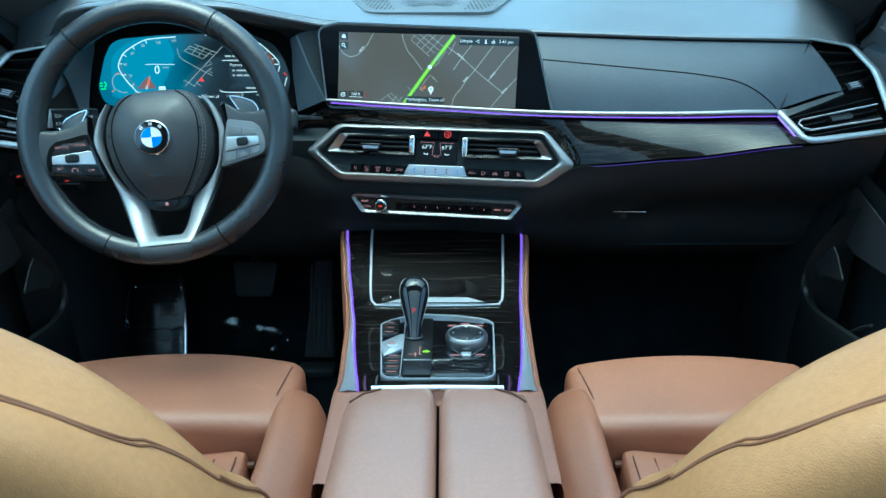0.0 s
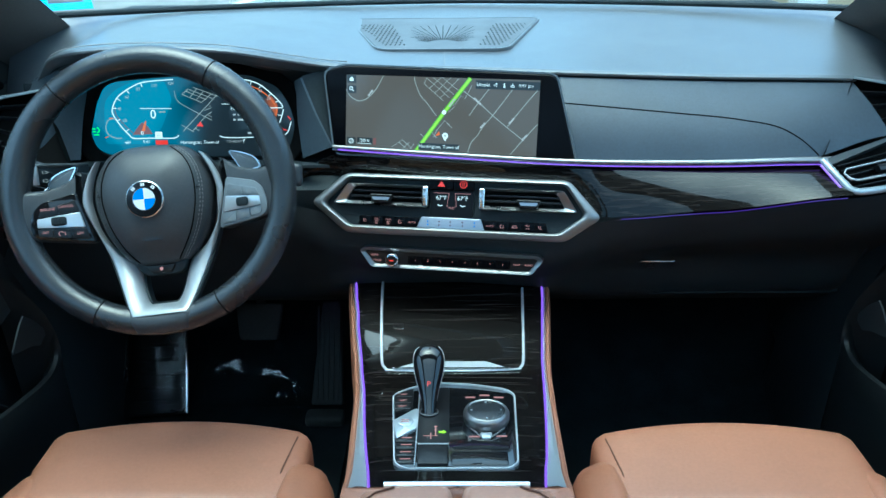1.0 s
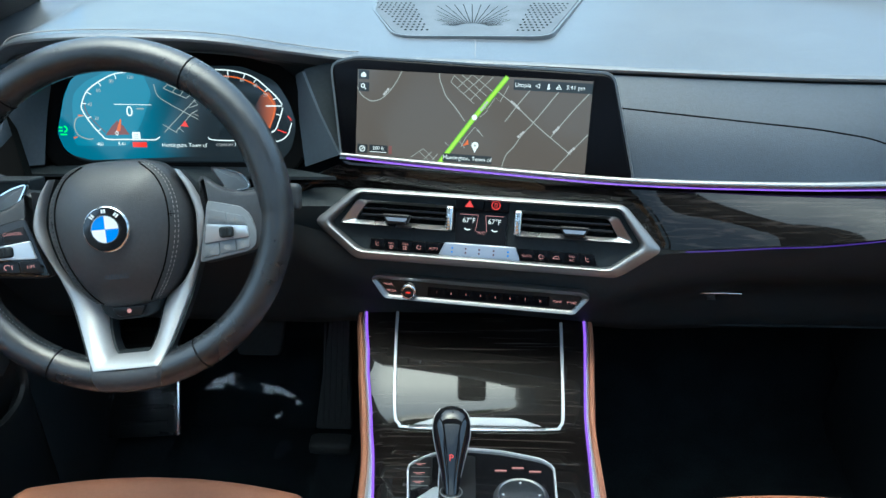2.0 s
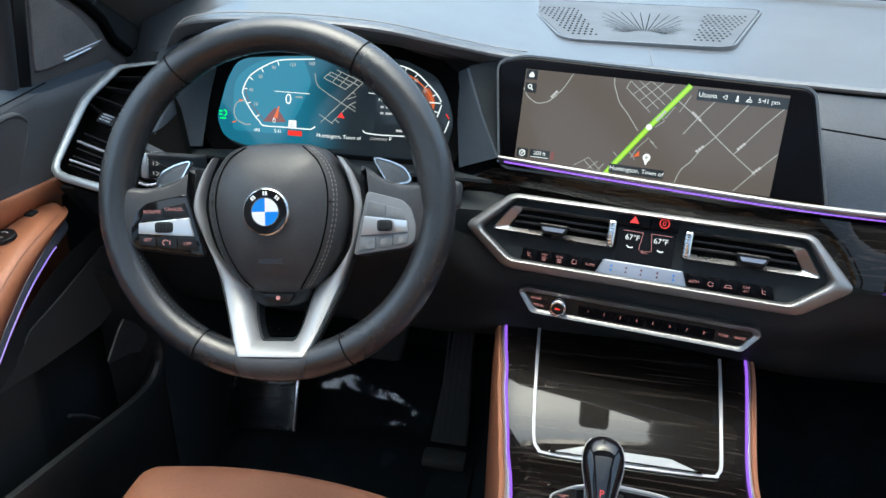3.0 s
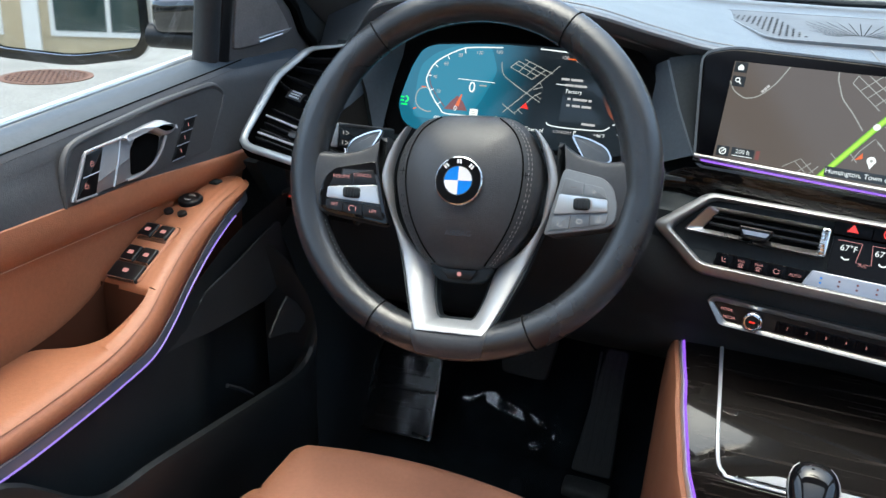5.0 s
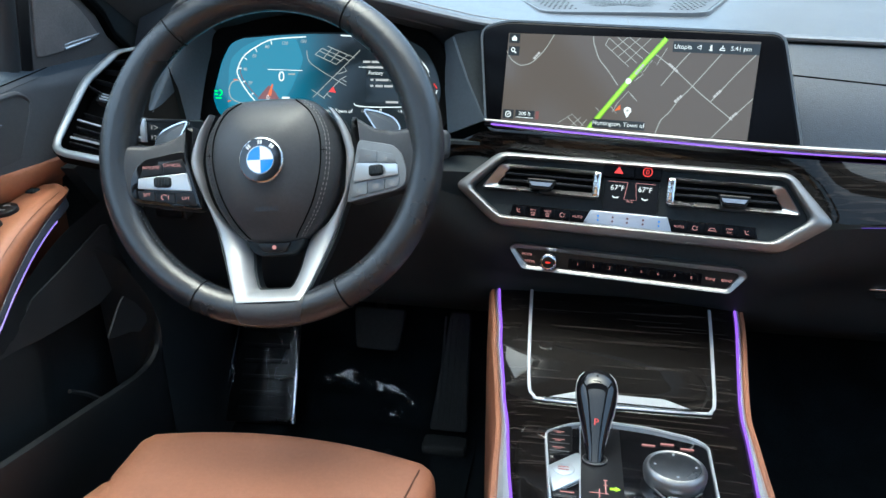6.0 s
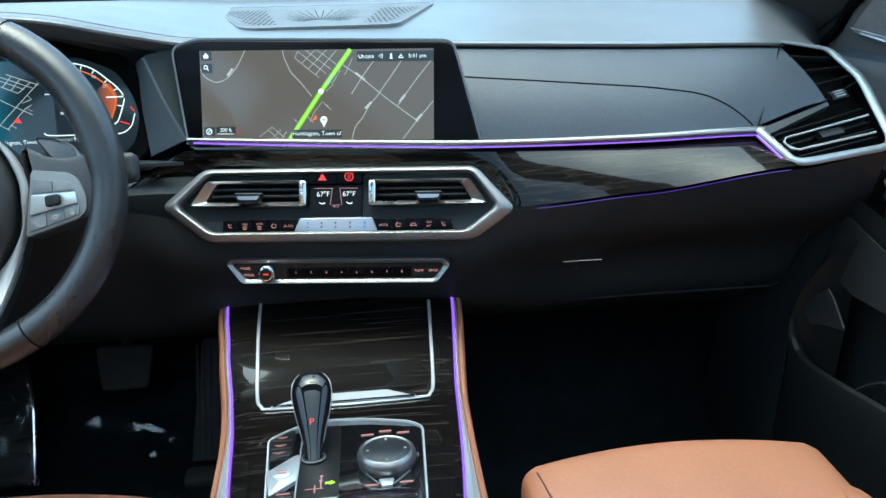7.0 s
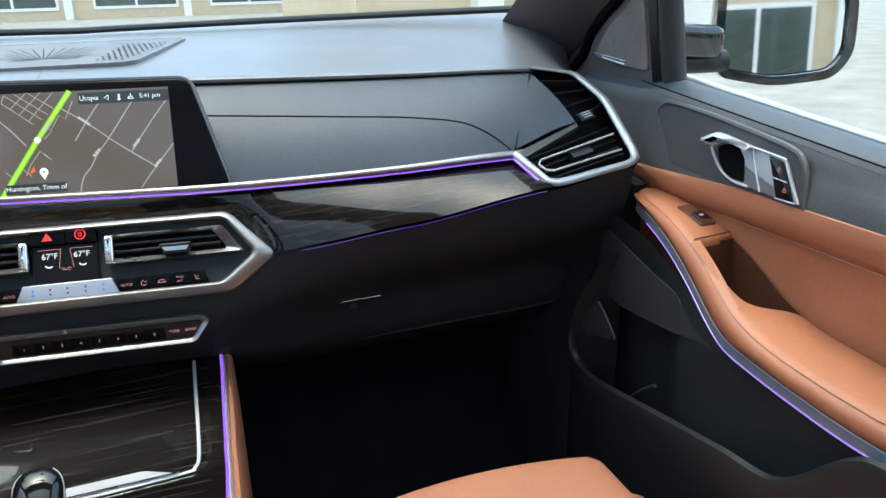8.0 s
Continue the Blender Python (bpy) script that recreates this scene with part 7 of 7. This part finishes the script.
    # window switches on the armrest
    def pad(y, a, hy, ha, r=0.004, lift=0.004, mat=KEY, name="window_switch", parent=d):
        zt = arm_at(y)[1]
        slope = (arm_at(y + 0.01)[1] - arm_at(y - 0.01)[1]) / 0.02
        m = Matrix.Translation(P(a, y, zt)) @ pose(0, 0, 0, math.degrees(math.atan(slope)), 0, 0)
        return part(name, plate(rounded(box2(-ha, -hy, ha, hy), r), -0.004, lift, m, 0.002), mat, parent), m
    if s < 0:
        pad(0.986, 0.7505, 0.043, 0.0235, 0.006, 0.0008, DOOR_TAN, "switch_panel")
        for y in (1.011, 0.966):
            pad(y + 0.002, 0.7510, 0.0155, 0.0215, 0.003, 0.0016, TAN_DARK, "switch_recess")
        for y, a, ha in ((1.013, 0.7420, 0.0098), (1.013, 0.7640, 0.0098), (0.979, 0.7390, 0.0098), (0.979, 0.7605, 0.0098), (0.9570, 0.7495, 0.0205)):
            b, mm = pad(y, a, 0.0115, ha, 0.003, 0.0048)
            part("mark", plate(rounded(box2(-0.0035, -0.0025, 0.0035, 0.0025), 0.001), 0.0048, 0.0052, mm), LIT_PINK, b)
            part("bright_edge", plate(box2(-ha * 0.9, -0.0118, ha * 0.9, -0.0105), 0.0, 0.0046, mm), CHROME, b)
        def lie(y, a):
            slope = math.degrees(math.atan((arm_at(y + 0.015)[1] - arm_at(y - 0.015)[1]) / 0.03))
            return Matrix.Translation(P(a, y, arm_at(y)[1] - 0.001)) @ pose(0, 0, 0, slope, 0, 0)
        m = lie(1.080, 0.7560)
        kn = part("mirror_knob", plate(circle(0, 0, 0.0150, 28), -0.006, 0.0055, m, 0.002), KEY, d)
        part("mark", lines([arc(0, 0, 0.0062, 0.0062, 40, 140, 6), arc(0, 0, 0.0062, 0.0062, 220, 320, 6)], 0.0008, 0.0058, m), LIT_GREY, kn)
        for a in (0.746, 0.766):
            part("small_key", plate(circle(0, 0, 0.0058, 16), -0.004, 0.004, lie(1.0510, a), 0.001), KEY, d)
        pad(1.140, 0.7690, 0.007, 0.012, 0.002, 0.002, SOFT, "boot_switch")
    else:
        pad(1.064, 0.7560, 0.026, 0.0125, 0.003, 0.0010, TAN_DARK, "switch_panel")
        b, mm = pad(1.056, 0.7560, 0.0115, 0.0095)
        part("bright_edge", plate(box2(-0.0085, -0.0120, 0.0085, -0.0106), 0.0, 0.0040, mm), CHROME, b)
        part("panel_seam", tube([P(0.716, 1.0175, arm_at(1.0175)[1] + 0.0002), P(0.745, 1.0185, arm_at(1.0185)[1] + 0.0002), P(0.774, 1.0200, arm_at(1.02)[1] + 0.0002)], 0.0008, 6), TAN_DARK, d)
        part("mark", plate(box2(-0.003, -0.002, 0.003, 0.002), 0.004, 0.0045, mm), LIT_PINK, b)
    # dark lower door: plate, loudspeaker panel and the pocket with its lip
    rows = [[(0.700, y, arm_at(y)[2] - 0.010), (0.703 + 0.032 * k, y, 0.80), (0.716 + 0.029 * k, y, 0.70), (0.730 + 0.015 * k, y, 0.36)] for y, k in ((y, max(0.0, min(1.0, (y - 1.01) / 0.06))) for y in steps(0.40, 1.45, 60))]
    part("lower_panel", sheet(rows), SOFT, d)
    grey = [(0.945, 0.8565, 0.8520), (0.980, 0.8680, 0.8490), (1.006, 0.8800, 0.8445), (1.025, 0.8950, 0.8410), (1.086, 0.9085, 0.8350), (1.144, 0.9240, 0.8310), (1.180, 0.9340, 0.8390), (1.190, 0.9310, 0.8430), (1.207, 0.8970, 0.8490), (1.222, 0.8620, 0.8560)]
    part("speaker_panel", loft([[P(0.704, y, zl + (zh - zl) * k) for k in steps(0, 1, 4)] for y, zh, zl in grey], thick=0.003), GREY, d, "grey panel ahead of the armrest")
    part("speaker_foot", loft([[P(0.675, y, z0 + (z1 - z0) * k) for k in steps(0, 1, 3)] for y, z0, z1 in ((1.111, 0.796, 0.800), (1.142, 0.7865, 0.8285), (1.157, 0.782, 0.8375), (1.179, 0.770, 0.818), (1.1995, 0.778, 0.790))], thick=0.003), GREY, d, "grey fillet at the front of the pocket")
    part("pocket_rib", tube([P(0.708, 1.110, 0.697), P(0.708, 1.085, 0.722), P(0.708, 1.059, 0.742)], 0.0030, 6), GREY, d)
    lip = curve([(0.672, 0.40, 0.862), (0.670, 0.62, 0.862), (0.668, 0.695, 0.862), (0.664, 0.722, 0.852), (0.660, 0.745, 0.830), (0.660, 0.770, 0.802), (0.660, 0.797, 0.780), (0.660, 0.825, 0.771), (0.660, 0.870, 0.7665), (0.660, 0.940, 0.7545), (0.660, 1.020, 0.7405), (0.660, 1.090, 0.7275), (0.660, 1.150, 0.7190), (0.661, 1.185, 0.7230), (0.662, 1.205, 0.7400), (0.664, 1.212, 0.7750), (0.672, 1.205, 0.825), (0.690, 1.185, 0.88), (0.705, 1.15, 0.92)], 6)
    part("pocket", sheet([[(p.x + 0.05, p.y, p.z - 0.06), (p.x + 0.014, p.y, p.z - 0.004), (p.x + 0.006, p.y, p.z + 0.003), (p.x, p.y, p.z), (p.x - 0.003, p.y, p.z - 0.010), (p.x + 0.004, p.y + 0.004, p.z - 0.06), (p.x + 0.012, p.y + 0.02, 0.38)] for p in lip]), POCKET, d, "dark door pocket")
    part("pocket_end", sheet([[(0.665, 1.215, 0.36), (0.666, 1.214, 0.78), (0.70, 1.19, 0.92)], [(0.68, 1.50, 0.36), (0.70, 1.46, 0.80), (0.73, 1.38, 0.98)]]), SOFT, d)
    part("door_shell", side_poly([(0.22, 0.36), (0.22, 1.02), (1.24, 1.10), (1.60, 1.14), (1.60, 0.36)], C + s * 0.805, C + s * 0.838), SOFT, d)
    # front corner: tweeter cover in the mirror triangle, window frame
    def corner(y, z, lift=0.0):
        return P(0.800 - 0.16 * (z - 1.125) - lift, y, z)

    def cover(outline, lift, deep):
        """A plate lying on the corner's leaning face, its rim rounded."""
        rows = [[corner(y, z, h) for y, z in inset(outline, e)] for e, h in ((0.0, lift - deep), (0.0, lift - 0.0012), (0.0012, lift))]
        return loft(rows, close_u=True, caps=True)
    front = [(1.452, 1.118), (1.447, 1.132), (1.407, 1.158), (1.379, 1.192), (1.338, 1.221), (1.297, 1.243), (1.245, 1.283), (1.225, 1.305)]
    tw = part("tweeter_cover", cover([(1.225, 1.112)] + front, 0.0, 0.02), PILLAR, d, "brown-grey triangular corner cover")
    grille = curve([(y, z, 0) for y, z in ((1.246, 1.149), (1.286, 1.150), (1.335, 1.1545), (1.377, 1.161), (1.372, 1.172), (1.351, 1.193), (1.326, 1.213), (1.288, 1.234), (1.243, 1.266), (1.238, 1.250), (1.238, 1.200), (1.239, 1.158))], 4, closed=True)
    part("tweeter_grille", cover([(p.x, p.y) for p in grille], 0.003, 0.006), CLOTH, tw, "fine grey loudspeaker cloth")
    part("maker_mark", tube([corner(y, z, 0.004) for y, z in ((1.356, 1.1595), (1.326, 1.1565), (1.297, 1.1535))], 0.0018, 6), BRIGHT, tw)
    part("bright_line", tube([corner(y, z, 0.0035) for y, z in ((1.380, 1.1655), (1.340, 1.1625), (1.296, 1.1590))], 0.0008, 6), BRIGHT, tw)
    part("seal_backing", cover([(1.20, 1.10), (1.58, 1.10), (1.53, 1.165), (1.44, 1.235), (1.33, 1.29), (1.22, 1.345)], -0.012, 0.008), SOFT, tw)
    part("gap_seal", tube([corner(y + 0.008, z + 0.003, 0.001) for y, z in front[1:]], 0.0085, 8), PIT, tw, "black gap beside the pillar")
    part("frame_cover", cover([(1.208, 1.112), (1.231, 1.112), (1.231, 1.30), (1.208, 1.32)], 0.003, 0.02), KEY, tw, "black upright cover of the window frame")
    part("window_frame", tube([P(0.812, 1.198, 1.12), P(0.788, 1.190, 1.24), P(0.750, 1.168, 1.36), P(0.70, 1.02, 1.47), P(0.665, 0.75, 1.575), P(0.66, 0.40, 1.615), P(0.665, 0.22, 1.61)], 0.017, 10), GREY, d)
    pane = part("window", sheet([[(0.822, 0.22, 1.09), (0.822, 0.7, 1.10), (0.820, 1.205, 1.13)], [(0.775, 0.22, 1.35), (0.775, 0.7, 1.36), (0.770, 1.17, 1.33)], [(0.672, 0.22, 1.605), (0.675, 0.7, 1.585), (0.70, 1.02, 1.47)]]), GLASS, d, "clear side window")
    pane.visible_shadow = False
    part("outer_skin", sheet([[(0.845, y, 1.058 + 0.053 * (y - 0.7) / 0.5), (0.905, y, 1.00), (0.93, y, 0.85), (0.925, y, 0.6), (0.90, y, 0.36)] for y in steps(0.20, 1.55, 20)]), WHITE_PAINT, d, "white painted outer skin")
    # wing mirror
    w = thing("wing_mirror", "black wing mirror outside the side window", "wing mirror", group="wing mirrors")
    m = plane(P(1.062, 1.262, 1.199), (1, -0.37), 3) if s > 0 else plane(P(1.125, 1.262, 1.188), (1, 0.38), 3)
    o = [(-0.140, 0.080), (-0.142, -0.050), (-0.125, -0.076), (-0.02, -0.092), (0.105, -0.082), (0.142, -0.045), (0.140, 0.045), (0.10, 0.09), (-0.11, 0.10)]
    o = rounded([(x * s * (0.79 if s > 0 else 1.0), y) for x, y in (o if s > 0 else o[::-1])], 0.03)
    rows = []
    for t, z in ((0.0, 0.012), (0.0, 0.0), (0.05, -0.03), (0.25, -0.075), (0.6, -0.105), (0.95, -0.112)):
        rows.append([m @ Vector((p.x * (1 - t), p.y * (1 - t), z)) for p in o])
    rows.insert(0, [m @ Vector((*p, 0.012)) for p in inset(o, 0.014)])
    rows.insert(0, [m @ Vector((*p, 0.002)) for p in inset(o, 0.016)])
    part("housing", loft(rows, close_u=True, caps=True), GLOSS, w)
    part("mirror_glass", plate(inset(o, 0.017), 0.0, 0.004, m), MIRROR, w)
    part("arm", tube(curve([P(0.835, 1.30, 1.148), P(0.89, 1.297, 1.150), P(0.97, 1.285, 1.150)], 4), 0.020, 12, flat=0.9), KEY, w)
    part("arm_cap", soft_box((0.050, 0.030, 0.026), 0.014, lambda v: P(0.905 + v.x, 1.293 + v.y, 1.184 + v.z - 0.1 * v.x), 6), GLOSS, w)
    part("bright_tip", soft_box((0.012, 0.012, 0.008), 0.006, lambda v: P(0.862 + v.x, 1.270 + v.y, 1.190 + v.z), 4), CHROME, w)


door(-1)
door(1)


# ---- switches beside the steering column ----
def light_switch(x, z, wide):
    d = thing("light_switch", "black light switch with a red lit mark beside the steering wheel", "switch", group="switches beside the steering column")
    m = plane((x, 1.2045, z), (1, 0), -6)
    part("bed", plate(rounded(box2(-wide, -0.013, wide, 0.013), 0.004), -0.03, 0.0, m, 0.002), SOFT, d)
    key = part("key", plate(rounded(box2(-wide + 0.004, -0.009, wide - 0.004, 0.004), 0.002), -0.004, 0.003, m, 0.001), GLOSS, d)
    part("mark", lines([[(-0.004, 0.0065), (0.003, 0.0085)]], 0.0016, 0.0004, m), LIT_RED, key, "red lit mark")


light_switch(-0.7060, 0.9500, 0.016)
light_switch(-0.6270, 0.9420, 0.024)


# ---- footwell ----
def pedals():
    b = thing("brake_pedal", "dark rubber brake pedal in the footwell", "pedal")
    m = plane((-0.421, 1.515, 0.606), (1, 0), 28)
    part("pad", plate(rounded([(-0.043, -0.040), (0.040, -0.040), (0.050, 0.040), (-0.052, 0.040)], 0.012), -0.012, 0.0, m, 0.004), RUBBER, b)
    part("arm", tube([m @ Vector((0, 0.01, -0.01)), m @ Vector((-0.02, 0.09, -0.09)), m @ Vector((-0.02, 0.20, -0.11))], 0.010, 8), SILVER, b)
    g = thing("accelerator_pedal", "long dark ribbed accelerator pedal standing on the floor", "pedal")
    m = plane((-0.272, 1.478, 0.545), (0.99, 0.0), 32)
    part("pad", plate(rounded([(-0.036, -0.105), (0.034, -0.105), (0.024, 0.115), (-0.014, 0.115)], 0.008), -0.014, 0.0, m, 0.004), RUBBER, g)
    for k in range(5):
        x = -0.022 + k * 0.011
        part("rib", plate(box2(x - 0.002, -0.095, x + 0.002, 0.105), 0.0, 0.003, m), RUBBER, g)
    part("hinge", soft_box((0.04, 0.02, 0.012), 0.008, lambda v: Vector((-0.275, 1.40, 0.44)) + v, 4), RUBBER, g)
    f = thing("foot_rest", "black foot rest wrapped in clear plastic film", "foot rest")
    m = plane((-0.632, 1.470, 0.552), (1, 0.10), 40)
    part("pad", plate(rounded([(-0.072, -0.125), (0.062, -0.125), (0.052, 0.11), (-0.052, 0.11)], 0.006), -0.02, 0.0, m, 0.004), REST, f)
    for k in range(7):
        y = -0.10 + k * 0.03
        part("rib", plate(box2(-0.045, y - 0.004, 0.042, y + 0.004), -0.001, 0.0016, m, 0.0012), REST, f)
    rows = []
    for i in range(61):
        y = -0.127 + i * 0.004
        rows.append([m @ Vector((x * (0.070 - 0.018 * (y + 0.127) / 0.24), y, 0.004 + 0.0018 * noise.noise((x * 1.3, y * 11, 2)) + 0.0004 * noise.noise((x * 5, y * 40, 7)))) for x in steps(-1.05, 0.98, 40)])
    part("film", loft(rows), FILM_REST, f, "loose clear film with bright glints")
    rng = random.Random(4)
    for q in ([(-0.070, -0.10, 0.004), (-0.066, 0.0, 0.007), (-0.058, 0.10, 0.004)], [(0.064, -0.125, 0.006), (0.062, -0.03, 0.010), (0.054, 0.09, 0.005)], [(0.030, -0.118, 0.005), (0.055, -0.122, 0.008), (0.066, -0.110, 0.005)], [(-0.074, -0.06, 0.004), (-0.058, -0.035, 0.010), (-0.066, -0.02, 0.004)], [(0.030, -0.045, 0.007), (0.060, -0.04, 0.009), (0.064, -0.05, 0.006)]):
        part("film_fold", tube([m @ p for p in curve(q, 6)], 0.0024, 6, flat=1.5), FOLD, f, "shiny fold of clear film")
    for x, y in ((-0.052, 0.055), (-0.036, 0.075), (0.022, 0.03), (0.030, -0.005), (0.010, 0.062), (-0.062, -0.05), (0.052, -0.075), (0.046, 0.05)):
        dx, dy = rng.uniform(-0.006, 0.006), rng.uniform(0.006, 0.016)
        part("film_fold", tube([m @ p for p in curve([(x - dx, y - dy, 0.003), (x + 0.004, y, 0.009), (x + dx, y + dy, 0.004)], 6)], 0.0016, 6, flat=0.5, taper=lambda t: 0.15 + math.sin(math.pi * t)), FOLD, f)
    t = thing("floor_mat", "black floor mat under clear protective film", "floor mat")
    part("mat", soft_box((0.18, 0.26, 0.006), 0.005, lambda v: Vector((v.x - 0.40, v.y + 1.20, v.z + FLOOR + 0.005)), 6), CARPET, t)
    rows = []
    for i in range(241):
        y = 1.00 + i * 0.0025
        row = []
        for j in range(116):
            x = -0.58 + j * 0.0025
            z = FLOOR + 0.018 + (0 if y < 1.46 else (y - 1.46) * 0.75) + 0.003 * noise.noise((x * 5, y * 8, 3))
            # raised folds: middle, half length and width, turn, tilts
            for xc, yc, hx, hy, turn, up, side in ((-0.508, 1.524, 0.056, 0.020, 0.10, 0.27, 0.0), (-0.458, 1.520, 0.044, 0.012, -0.25, 0.25, 0.05), (-0.418, 1.513, 0.044, 0.012, -0.20, 0.26, 0.0), (-0.384, 1.509, 0.030, 0.008, -0.35, 0.25, -0.05), (-0.372, 1.482, 0.020, 0.009, 0.1, -0.26, -0.24)):
                u, v = (x - xc) + turn * (y - yc), (y - yc) - turn * (x - xc)
                k = math.exp(-(u / hx) ** 4 - (v / hy) ** 4)
                z += k * (up * v + side * u + 0.0005 * noise.noise((x * 45, y * 120, 5)))
            row.append((x, y, z))
        rows.append(row)
    part("film", loft(rows), FILM_LOOSE, t, "loose clear plastic film with bright creases")


pedals()
